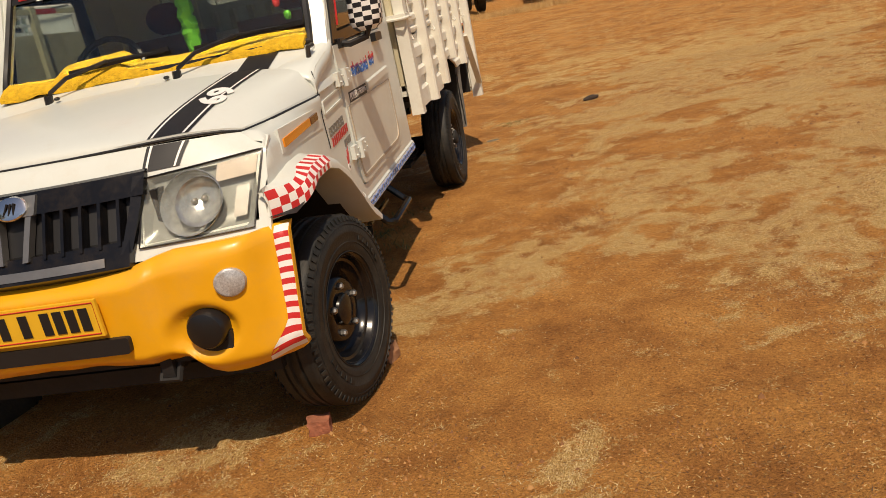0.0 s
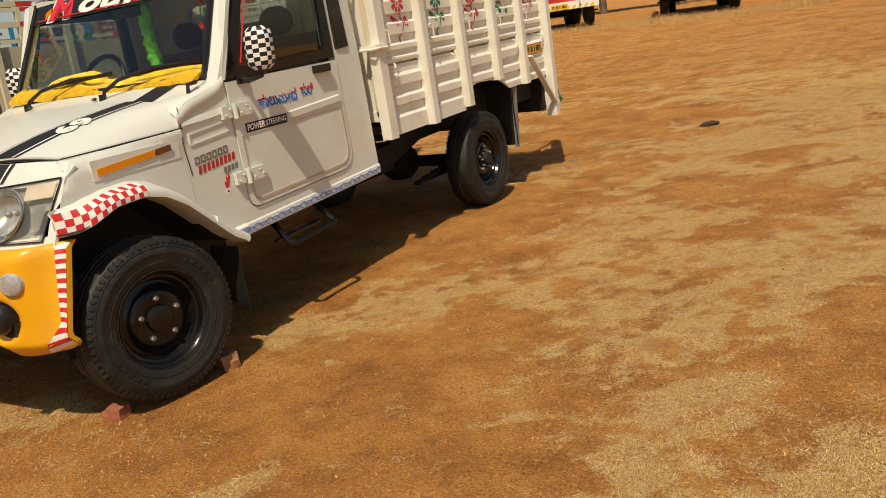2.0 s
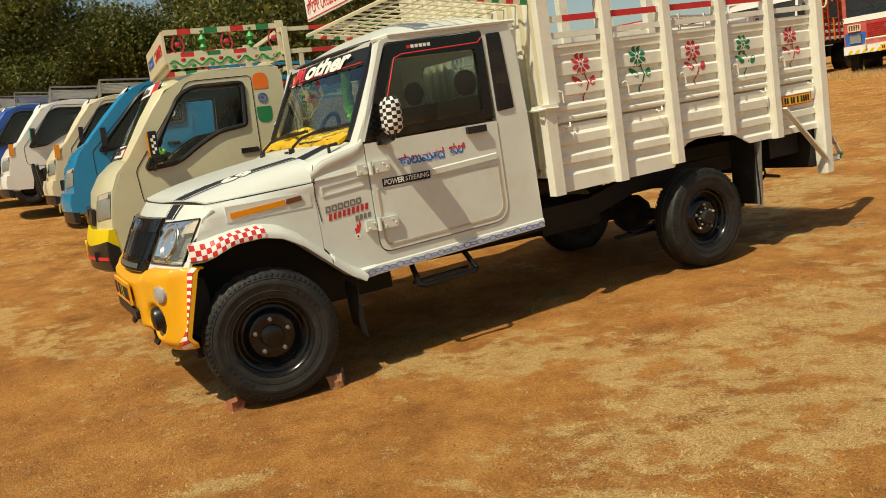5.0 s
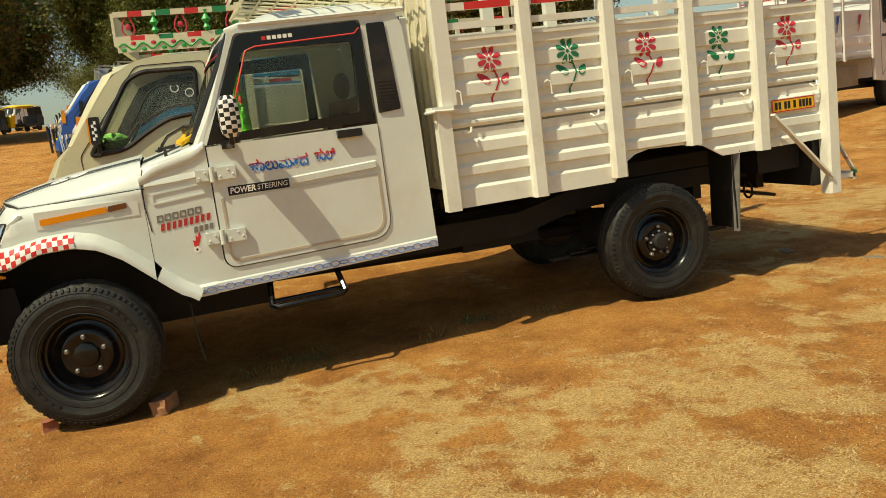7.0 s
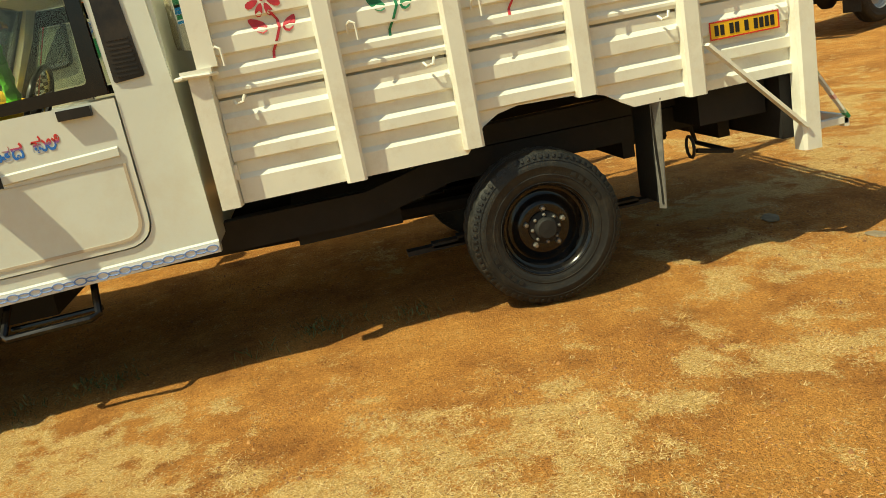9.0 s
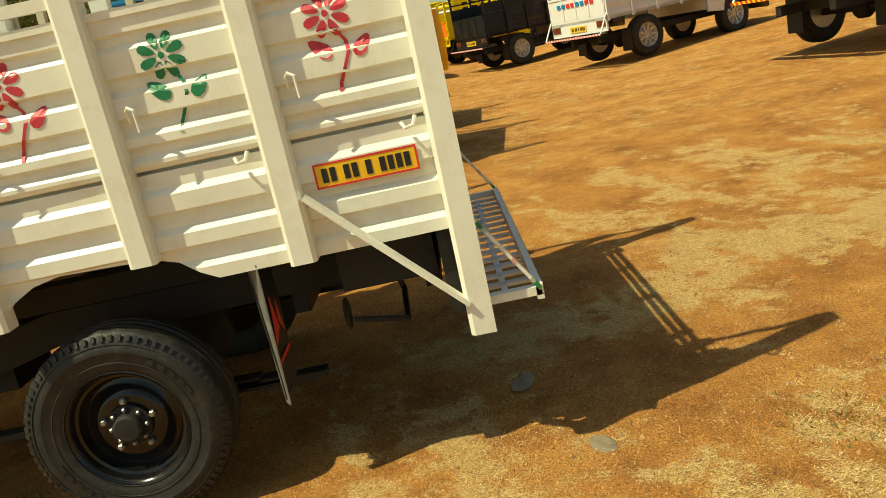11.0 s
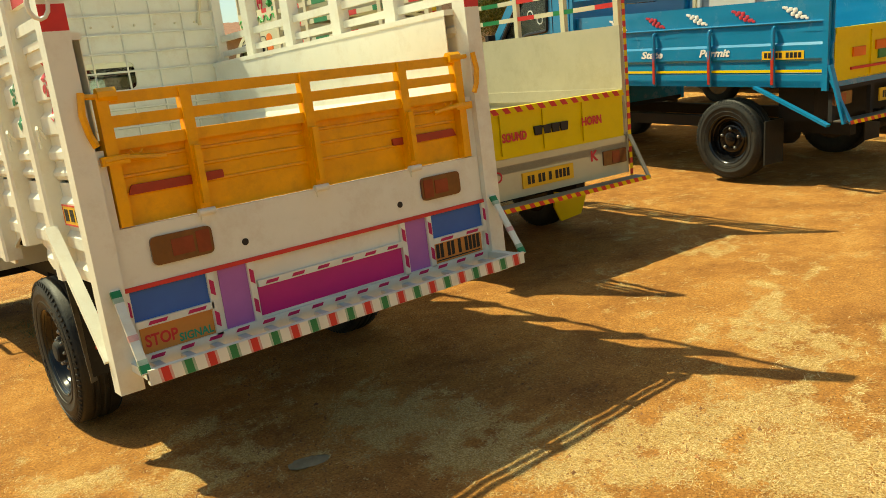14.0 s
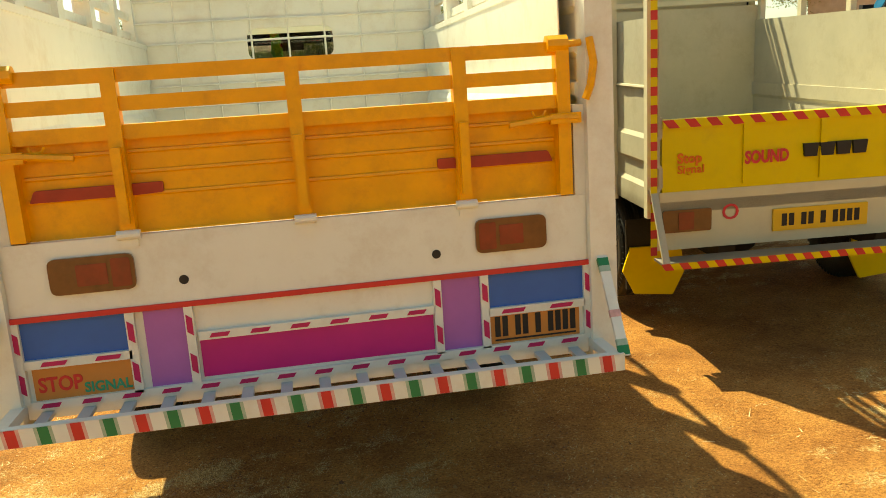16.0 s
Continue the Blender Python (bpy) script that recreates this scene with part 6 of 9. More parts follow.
# ---- mirror, rack, lettering and cab inside ----
def build_extras():
    for s in (1, -1):
        def shell(i, j):
            a, h = math.tau * i / 12, j / 10
            z = lerp(1.252, 1.445, h)
            k = (1 - abs(2 * h - 1) ** 6) ** 0.4 if 0 < j < 10 else 0.55
            lean = 0.012 * (h - 0.5)
            ca, sa = math.cos(a), math.sin(a)
            q = (ca ** 4 + sa ** 4) ** -0.25
            return (s * (0.920 + 0.068 * k * q * ca + lean), 3.478 + 0.047 * k * q * sa * (1 - 0.25 * max(0, h - 0.6)), z + 0.004)
        g = G().grid(shell, 12, 10, lambda i, j: (i + j) % 2)
        g.poly([shell(i, 0) for i in range(12)], 0)
        g.poly([shell(i, 10) for i in range(12)], 1)
        mirror = part("door_mirror", g, [LINEN, INK], pickup, "door mirror in a black and white chequered cover", smooth=60)
        g = G().tube([(s * 0.785, 3.46, 1.225), (s * 0.83, 3.462, 1.215), (s * 0.905, 3.474, 1.232), (s * 0.918, 3.476, 1.262)], 0.014, 8)
        g.box(s * 0.782, s * 0.80, 3.43, 3.49, 1.205, 1.245)
        part("mirror_arm", g, BLACK, mirror)
    # rack over the cab, rising to the front, with a board
    f0, f1 = (3.715, 2.000), (4.60, 1.885)
    def rk(x, v, d=0.0):
        return (x, lerp(f0[0], f1[0], v), lerp(f0[1], f1[1], v) + d)
    rack = part("roof_rack", G().tube([rk(-0.70, 0), rk(0.765, 0)], 0.012, 6), CREAM, pickup, "cream welded roof rack sloping over the cab")
    for k in range(12):
        x = -0.68 + 0.13 * k
        part("rack_rod", G().tube([rk(x, 0, 0.008), rk(x, 1, 0.008)], 0.007, 5), CREAM, rack)
    for k in range(1, 9):
        part("rack_rod", G().tube([rk(-0.70, k / 9), rk(0.765, k / 9)], 0.006, 5), CREAM, rack)
    for s in (-0.715, 0.765):
        g = G()
        n = 18
        for k in range(n):
            a, b = Vector(rk(s, k / n)), Vector(rk(s, (k + 1) / n))
            g.beam(a, b, 0.022, 0.03, (2, 0, 1, 0)[k % 4])
        part("rack_rail", g, [CREAM, RED, GREEN], rack, "rack rail banded red and green")
    part("rack_strut", G().tube([rk(0.70, 1), (0.78, 4.63, 2.20)], 0.012, 6), CREAM, rack)
    part("rack_strut", G().tube([rk(-0.70, 1), (-0.78, 4.63, 2.20)], 0.012, 6), CREAM, rack)
    part("rack_stay", G().beam((0.80, 4.62, 2.18), (0.84, 4.98, 1.93), 0.02, 0.04), CREAM, rack)
    board = part("board", G().box(-0.575, 0.755, 3.690, 3.708, 2.075, 2.235).bevel(0.003), LINEN, rack, "white board with red lettering")
    lettering("\u0cb6\u0ccd\u0cb0\u0cc0 \u0cb0\u0cc7\u0ca3\u0cc1\u0c95\u0cbe\u0ca6\u0cc7\u0cb5\u0cbf \u0caa\u0ccd\u0cb0\u0cb8\u0ca8\u0ccd\u0ca8", 0.125, face_pose((-0.545, 3.688, 2.115), (1, 0, 0), (0, 0, 1)), RED, board, width=1.22)
    part("board_line", G().box(-0.56, 0.74, 3.687, 3.690, 2.083, 2.089), RED, board)
    # lettering on the glass and the door
    def on_glass(x, v):
        w = lerp(0.715, 0.675, v)
        s = x / w
        return Vector((x, lerp(3.272, 3.528, v) + 0.035 * s * s - 0.0085, lerp(1.262, 1.762, v) + 0.006))
    up = on_glass(0, 0.95) - on_glass(0, 0.78)
    strip = [o for o in pickup.children if o.name.startswith("sun_strip")][0]
    p = on_glass(-0.53, 0.775)
    lettering("M", 0.175, face_pose(p + Vector((0, -0.004, 0)), (1, 0, 0), up), LINEN, strip, shear=0.3, bold=0.010, width=0.262)
    lettering("M", 0.175, face_pose(p + Vector((0.006, -0.0065, 0.002)), (1, 0, 0), up), REDTXT, strip, shear=0.3, bold=0.004, width=0.250)
    p = on_glass(-0.262, 0.80)
    lettering("other", 0.150, face_pose(p + Vector((0, -0.005, 0)), (1, 0, 0), up), LINEN, strip, shear=0.3, bold=0.006, width=0.74)
    g = G().tube([on_glass(x, 0.795) for x in (-0.63, -0.3, 0, 0.3, 0.63)], 0.004, 5)
    part("red_line", g, RED, strip)
    part("flame_mark", G().prism([(-0.56, 1.665), (-0.50, 1.668), (-0.46, 1.70), (-0.50, 1.695), (-0.48, 1.72), (-0.54, 1.70)], "y", 3.495, 3.505), AMBER, strip)
    door = [o for o in pickup.children if o.name.startswith("door") and "mirror" not in o.name][0]
    for s, dr in ((1, door),):
        face = lambda y, z, d=0.7862: face_pose((s * d, y, z), (0, s, 0), (0, 0.025 * s, 1))
        half = "\u0cb9\u0cbe\u0cb2\u0cc1\u0cae\u0ca4\u0ca6", "\u0cb9\u0cc1\u0cb2\u0cbf"
        lettering(half[0], 0.074, face(3.545, 1.076), BLUETXT, dr, width=0.300, bold=0.0022)
        lettering(half[1], 0.074, face(3.872, 1.087), BLUETXT, dr, width=0.112, bold=0.0022)
        # the letters' upper halves are red, the lower ones blue
        band = G().box(s * 0.7855, s * 0.7868, 3.425, 3.725, 0.977, 1.022)
        st = part("black_label", band, INK, dr, "black label with white capitals")
        lettering("POWER", 0.040, face(3.433, 0.987, 0.7875), LINEN, st, shear=0.15, bold=0.0012, width=0.125)
        lettering("STEERING", 0.036, face(3.565, 0.989, 0.7875), LINEN, st, shear=0.15, width=0.15)
    for s in (1, -1):
        # model name as plain bars: two lines of letter blocks and a third short one
        for k in range(6):
            y = 3.075 + 0.036 * k
            part("name_block", G().sheet([(y, 0.898 + 0.003 * k), (y + 0.029, 0.899 + 0.003 * k), (y + 0.032, 0.934 + 0.003 * k), (y + 0.003, 0.933 + 0.003 * k)],
                                         [[(y + 0.008, 0.908 + 0.003 * k), (y + 0.023, 0.908 + 0.003 * k), (y + 0.024, 0.925 + 0.003 * k), (y + 0.009, 0.925 + 0.003 * k)]], "x", s * 0.7785, s * 0.7805), NAMEGREY, pickup)
        for k in range(9):
            y = 3.085 + 0.027 * k
            part("name_block", G().prism([(y, 0.856 + 0.0025 * k), (y + 0.0165, 0.857 + 0.0025 * k), (y + 0.0225, 0.891 + 0.0025 * k), (y + 0.006, 0.890 + 0.0025 * k)], "x", s * 0.7785, s * 0.7805), NAMERED, pickup)
        for k in range(4):
            y = 3.235 + 0.025 * k
            part("name_block", G().prism([(y, 0.825 + 0.002 * k), (y + 0.017, 0.826 + 0.002 * k), (y + 0.020, 0.855 + 0.002 * k), (y + 0.003, 0.854 + 0.002 * k)], "x", s * 0.7785, s * 0.7805), NAMEGREY, pickup)
        for k in range(6):
            y = 3.70 + 0.026 * k
            part("name_block", G().box(s * 0.787, s * 0.789, y, y + 0.019, 1.698 + 0.0005 * k, 1.716 + 0.0005 * k), RED if k == 0 else LINEN, pickup)
        # flaming ball sticker
        g = G().lathe([(0.017, 0), (0.017, 0.0012)], (s * 0.778, 3.235, 0.742), "x", 14, side=s)
        ball = part("ball_sticker", g, LINEN, pickup, "small sticker of a ball with red flames")
        part("sticker_spot", G().lathe([(0.006, 0), (0.006, 0.0008)], (s * 0.7793, 3.235, 0.742), "x", 6, side=s), INK, ball)
        part("sticker_flame", G().prism([(3.225, 0.756), (3.245, 0.76), (3.262, 0.80), (3.258, 0.835), (3.248, 0.80), (3.238, 0.815), (3.235, 0.785), (3.222, 0.79)], "x", s * 0.7785, s * 0.7795), RED, ball)
    # round white number on the hood stripe
    part_hood = [o for o in pickup.children if o.name.startswith("hood")][0]
    p, q, r = [Vector((u, y, hood_top(u, y) + 0.007)) for u, y in ((0.578, 2.62), (0.586, 2.84), (0.455, 2.62))]
    lettering("69", 0.130, face_pose(p, q - p, r - p), LINEN, part_hood, bold=0.005, width=0.175)
    # cab inside: dash with fur cloth, wheel, seats, garland, hanging charms
    dash = part("dashboard", G().loft([[(x, 3.25, 0.95), (x, 3.22, 1.21), (x, 3.34, 1.235), (x, 3.50, 1.19), (x, 3.54, 0.95)] for x in (-0.72, 0.72)]), BLACK, pickup)
    def fur(i, j):
        x, v = lerp(-0.70, 0.70, i / 30), j / 6
        return (x, lerp(3.245, 3.53, v), 1.268 + 0.045 * math.sin(v * math.pi) + 0.030 * noise.noise((x * 3.2, v * 2, 1)) + 0.012 * noise.noise((x * 11, v * 6, 4)) + (0.05 if -0.45 < x < -0.1 else 0) * math.sin(v * math.pi) - 0.03 * (v > 0.95))
    part("fur_cover", G().grid(fur, 30, 6).thicken(0, 0, -0.02), CLOTH, dash, "yellow fur dashboard cover", smooth=80)
    g = G().tube([(-0.37 + 0.185 * math.cos(a * math.tau / 20), 3.60 + 0.075 * math.sin(a * math.tau / 20), 1.27 + 0.165 * math.sin(a * math.tau / 20)) for a in range(20)], 0.015, 8, loop=True)
    st = part("steering_wheel", g, BLACK, pickup)
    part("steering_column", G().tube([(-0.37, 3.59, 1.25), (-0.37, 3.45, 1.12)], 0.03, 8), BLACK, st)
    for a in (0.2, 2.9, 4.7):
        part("spoke", G().beam((-0.37, 3.60, 1.27), (-0.37 + 0.18 * math.cos(a), 3.60 + 0.07 * math.sin(a), 1.27 + 0.16 * math.sin(a)), 0.03, 0.012), BLACK, st)
    for x, w in ((-0.38, 0.46), (0.34, 0.62)):
        g = G().box(x - w / 2, x + w / 2, 3.80, 4.26, 0.80, 0.98).bevel(0.05, 3)
        seat = part("seat", g, SEAT, pickup, "dark cloth seat")
        part("backrest", G().loft([[(x - w / 2, 4.20 + d, z), (x + w / 2, 4.20 + d, z), (x + w / 2, 4.32 + d, z), (x - w / 2, 4.32 + d, z)] for d, z in ((0, 0.95), (0.02, 1.2), (0.06, 1.40))]).bevel(0.04, 3), SEAT, seat)
        part("headrest", G().blob((x, 4.31, 1.49), (0.12, 0.05, 0.085), n=16, k=8), SEATRED, seat, "dark red headrest")
    g = G().tube([(0.085 - 0.02 * k / 24 + 0.004 * math.sin(k * 1.7), 3.60 + 0.03 * (k / 24), 1.72 - 0.44 * k / 24) for k in range(25)], 0.033, 10)
    for v in g.bm.verts:
        v.co.x += 0.02 * noise.noise(v.co * 60)
        v.co.y += 0.012 * noise.noise(v.co * 45 + Vector((3, 1, 2)))
    part("garland", g, GARLAND, pickup, "bright green tinsel garland")
    g = G().tube([(0.55, 3.60, 1.55), (0.55, 3.58, 1.40)], 0.02, 6)
    for k in range(5):
        part("charm", G().blob((0.52 + 0.03 * math.sin(k * 2), 3.58, 1.62 - 0.06 * k), (0.018, 0.012, 0.022)), (RED, GARLAND, REDTXT)[k % 3], pickup)
    part("rear_view_mirror", G().box(-0.10, 0.10, 3.56, 3.575, 1.60, 1.655).bevel(0.006), BLACK, pickup)
    # fitting on the right wing edge seen across the hood
    part("bonnet_catch", G().tube([(0.735, 3.17, 1.20), (0.742, 3.17, 1.245), (0.745, 3.22, 1.25)], 0.01, 6), BLACK, pickup)


REDTXT = mat("bright_red_letter", (0.62, 0.03, 0.05), 0.4, vary=0.05)
BLUETXT = mat("blue_letter_paint", (0.02, 0.16, 0.55), 0.45, vary=0.1)


def two_tone(m, colour, z):
    """Letters painted in a second colour above the height z."""
    n, l = m.node_tree.nodes, m.node_tree.links
    b = n["Principled BSDF"]
    old = b.inputs["Base Color"].links[0].from_socket
    co, sep, ram, mx = n.new("ShaderNodeTexCoord"), n.new("ShaderNodeSeparateXYZ"), n.new("ShaderNodeMapRange"), n.new("ShaderNodeMix")
    l.new(co.outputs["Object"], sep.inputs[0])
    ram.inputs[1].default_value, ram.inputs[2].default_value = z - 0.004, z + 0.012
    l.new(sep.outputs[2], ram.inputs[0])
    mx.data_type = "RGBA"
    l.new(ram.outputs[0], mx.inputs[0])
    l.new(old, mx.inputs[6])
    mx.inputs[7].default_value = (*colour, 1)
    l.new(mx.outputs[2], b.inputs["Base Color"])


two_tone(BLUETXT, (0.55, 0.04, 0.04), 1.108)
NAMEGREY = mat("grey_letter_block", (0.22, 0.21, 0.19), 0.45, 0.3, vary=0.1)
NAMERED = mat("red_letter_block", (0.45, 0.03, 0.03), 0.45, vary=0.1)
SEATRED = mat("dark_red_cloth", (0.10, 0.022, 0.024), 0.9, vary=0.2, bump=0.3)
build_extras()

# bricks that chock the front wheel
def chock(x, y, rz, size, paint, label, tip=0.0):
    a, b, c = size
    g = G().box(-a / 2, a / 2, -b / 2, b / 2, -0.012, c)
    bmesh.ops.subdivide_edges(g.bm, edges=g.bm.edges[:], cuts=3, use_grid_fill=True)
    for v in g.bm.verts:
        v.co += 0.009 * Vector((noise.noise(v.co * 26), noise.noise(v.co * 26 + Vector((5, 0, 0))), noise.noise(v.co * 26 + Vector((0, 5, 0)))))
    solid("brick", g, paint, label, "brick", "wheel chocks", m=pose(x, y, ground_z(x, y), tip, 0, rz), smooth=20)


TANBRICK = mat("tan_brick_clay", (0.34, 0.17, 0.085), 0.9, vary=0.35, scale=25, bump=0.6, bump_scale=60)
chock(-1.000, 2.425, 14, (0.080, 0.065, 0.042), BRICK, "broken dark red clay brick lying before a tyre")
chock(-0.905, 2.960, -24, (0.15, 0.075, 0.062), TANBRICK, "tan clay brick wedged behind a tyre", 6)


# ---- neighbouring small trucks ----
SMALL_TYRE, SMALL_RIM = tyre_mesh(0.29, 0.16, 56), rim_mesh(0.29, 0.16, GLOSS)
# near-black for cab seats and floors, and for sheets imitating cab shade
INSIDE_BLACK = mat("black_interior_and_shade", (0.015, 0.015, 0.016), 0.8, vary=0.2)
DARKGLASS = mat("dark_tinted_glass", (0.16, 0.18, 0.17), 0.03, vary=0.0, trans=0.9, ior=1.45)
YGATE = mat("lemon_gate_paint", (0.78, 0.58, 0.01), 0.4, vary=0.1, dirt=(0.45, 0.32, 0.02), dirt_amount=0.4, dirt_scale=6)
SAFFRON = mat("saffron_paint", (0.78, 0.165, 0.015), 0.5, vary=0.08)
SKYBLUE = mat("sky_blue_paint", (0.010, 0.215, 0.43), 0.22, vary=0.08, scale=3, dirt=(0.08, 0.18, 0.26), dirt_amount=0.4, coat=0.2)
DEEPBLUE = mat("deep_blue_paint", (0.02, 0.09, 0.38), 0.3, vary=0.08, coat=0.2)
VANWHITE = mat("van_white_paint", (0.72, 0.71, 0.68), 0.3, vary=0.05, dirt=(0.5, 0.42, 0.3), dirt_amount=0.3, coat=0.2)
DUSTYBEIGE = mat("dusty_beige_bed", (0.47, 0.43, 0.31), 0.55, vary=0.1, scale=3, dirt=(0.36, 0.30, 0.20), dirt_amount=0.6, dirt_scale=4, bump=0.15, bump_scale=9)
LIME = mat("lime_paint", (0.42, 0.55, 0.05), 0.4, vary=0.1)
LORRYRED = mat("lorry_red_paint", (0.45, 0.03, 0.02), 0.4, vary=0.15, dirt=DUST, dirt_amount=0.35)


def side_holes(win):
    return [rounded(win, 0.03, 3)]


NOSE = [(0.40, 0.10), (0.48, 0.03), (0.66, 0.0), (0.80, 0.02), (0.92, 0.04), (1.1, 0.16)]


def small_truck(name, m, label, paint, bed, gate, cab=1.60, length=3.85, half=0.755, roof_z=1.76, detail=2, rails=(1.55, 1.66, 1.78), panel_top=1.45, gate_z=(0.68, 1.02), front_lamp=LAMPGREY,
                bumper=None, tyre=None, rim=None, wheels=(0.95, 3.0), group="parked small trucks", rail_mats=None, top_rail=1.95, tint=None, floor_z=0.62, screen=((0.27, 1.16), (0.64, 1.735)), corner=0.14, screen_tint=None, open_tail=False):
    """A cab-over light truck. Building frame: x to its left, y from nose to tail, z up."""
    t = thing(name, m, label, "small truck", group, off=(0, length / 2, 0))
    L = length
    tint = tint or DARKGLASS
    wsb, wst = screen
    c = corner
    win = [(wsb[0] + 0.19, wsb[1] - 0.10), (0.70, wsb[1] - 0.08), (0.90, wsb[1] + 0.05), (1.05, wsb[1] + 0.125), (cab - 0.33, wsb[1] + 0.155), (cab - 0.31, roof_z - 0.11), (wst[0] + 0.26, roof_z - 0.11), (wst[0] + 0.14, roof_z - 0.17)]
    for s in (1, -1):
        outer = rounded([(c + 0.04, 0.42), (0.45, 0.42), (0.48, 0.62), (0.60, 0.74), (1.05, 0.74), (1.20, 0.60), (1.24, 0.42), (cab, 0.46), (cab + 0.02, roof_z - 0.04), (cab - 0.06, roof_z), (wst[0] + 0.11, roof_z), (wsb[0] + 0.07, wsb[1]), (c + 0.05, 0.92), (c + 0.01, 0.66)],
                        [0.04, 0, 0.04, 0.08, 0.08, 0.08, 0, 0, 0.05, 0.04, 0.32, 0.13, 0.08, 0.06], 8)
        part("cab_side", G().sheet(outer, [rounded(win, [0.03, 0.08, 0.08, 0.05, 0.03, 0.04, 0.055, 0.055], 4)], "x", s * (half - 0.045), s * half), paint, t)
        part("windscreen_pillar", G().loft([[(s * (half - 0.075), y - 0.004, z), (s * (half - 0.03), y + 0.018, z + 0.004), (s * (half + 0.001), y + 0.07, z), (s * (half - 0.05), y + 0.11, z - 0.02)] for y, z in ((wsb[0] + 0.02, wsb[1] - 0.02), (lerp(wsb[0], wst[0], 0.5) + 0.02, lerp(wsb[1], wst[1], 0.5) + 0.0), (lerp(wsb[0], wst[0], 0.85) + 0.03, lerp(wsb[1], wst[1], 0.85) - 0.005), (wst[0] + 0.065, wst[1] - 0.055))]), paint, t, smooth=60)
        # black sheet added inside the wall; puts the cab's shade into colour
        part("cab_shade_sheet", G().sheet(outer, [rounded(win, [0.03, 0.08, 0.08, 0.05, 0.03, 0.04, 0.055, 0.055], 4)], "x", s * (half - 0.052), s * (half - 0.048)), INSIDE_BLACK, t)
        part("window_seal", G().tube([(s * (half + 0.002), a, b) for a, b in rounded(win, [0.03, 0.08, 0.08, 0.05, 0.03, 0.04, 0.055, 0.055], 4)], 0.020 if detail > 1 else 0.014, 6, loop=True), BLACK, t)
        part("door_glass", G().prism(win, "x", s * (half - 0.03), s * (half - 0.026)), tint, t)
        if detail > 0:
            dr = rounded([(wsb[0] + 0.11, wsb[1] - 0.10), (0.40, 0.80), (0.58, 0.775), (1.05, 0.77), (1.22, 0.62), (cab - 0.25, 0.50), (cab - 0.235, roof_z - 0.06), (wst[0] + 0.22, roof_z - 0.065)], [0.03, 0.05, 0.03, 0.05, 0.03, 0.04, 0.04, 0.05], 3)
            part("door_seam", G().tube([(s * (half + 0.001), a, b) for a, b in dr], 0.0035, 4, loop=True), UNDER, t)
            part("door_handle", G().box(s * half, s * (half + 0.012), 1.20, 1.34, 1.09, 1.13).bevel(0.005), BLACK, t)
            mir = part("door_mirror", G().box(s * (half + 0.05), s * (half + 0.15), 0.50, 0.56, 1.14, 1.34).bevel(0.02), BLACK, t)
            part("mirror_arm", G().tube([(s * half, 0.52, 1.05), (s * (half + 0.08), 0.53, 1.08), (s * (half + 0.09), 0.53, 1.16)], 0.012, 6), BLACK, mir)
        def lens(i, j, d):
            u = lerp(half - 0.25 + 0.02 * j / 4, half - 0.012, i / 6)
            z = lerp(0.70 + 0.03 * i / 6, 0.90 + 0.03 * i / 6, j / 4)
            return (s * u, c * (u / half) ** 3 + curve1(NOSE, z) - d, z)
        lamp = part("headlamp", G().grid(lambda i, j: lens(i, j, 0.022 if 0 < i < 6 and 0 < j < 4 else 0.004), 6, 4), front_lamp, t, "clear headlamp", smooth=60)
        part("indicator", G().grid(lambda i, j: lens(2 + 4 * i / 3, 3.1 + 0.7 * j, 0.020), 3, 1), LAMPAMBC, lamp)
    def front(i, j):
        u = -1 + i / 10
        pr = [(0.10, 0.40), (0.03, 0.48), (0.0, 0.66), (0.02, 0.80), (0.04, 0.92), (wsb[0] * 0.45, lerp(0.92, wsb[1], 0.55)), (wsb[0] * 0.8, lerp(0.92, wsb[1], 0.88)), wsb]
        y, z = pr[j]
        return ((half - 0.006) * u, y + lerp(c, 0.07, max(0, j - 4) / 3) * abs(u) ** 3, z)
    part("front_panel", G().grid(front, 20, 7).thicken(0, 0.03, 0), paint, t, smooth=60)
    part("front_bumper", G().loft([[(x, c * abs(x / half) ** 3 - d, z) for d, z in ((0.0, 0.42), (0.045, 0.44), (0.055, 0.54), (0.03, 0.64), (-0.02, 0.64), (-0.04, 0.42))] for x in [half * k / 8 for k in range(-8, 9)]]), bumper or paint, t, smooth=50)
    part("valance", G().loft([[(x, c * abs(x / half) ** 3 - d, z) for d, z in ((-0.02, 0.30), (0.03, 0.32), (0.035, 0.43), (-0.03, 0.43))] for x in [half * k / 8 for k in range(-8, 9)]]), BLACK, t, smooth=50)
    part("grille", G().box(-0.36, 0.36, -0.012, 0.03, 0.68, 0.80).bevel(0.006), BLACK, t)
    pl = part("number_plate", G().box(-0.17, 0.17, -0.075, -0.058, 0.42, 0.52), PLATE, t)
    ws = lambda s, v, o=0.0: ((half - 0.05) * s * lerp(1, 0.93, v), lerp(wsb[0], wst[0], v) + 0.065 * s * s - o, lerp(wsb[1], wst[1], v) + o * 0.7)
    part("windscreen", G().grid(lambda i, j: ws(-1 + i / 6, j / 4), 12, 4).thicken(0, 0.006, 0), screen_tint or tint, t)
    part("screen_strip", G().grid(lambda i, j: ws(-0.97 + 1.94 * i / 12, lerp(0.82, 0.97, j), 0.005), 12, 1), LINEN if detail else INK, t, "pale sun strip on the windscreen")
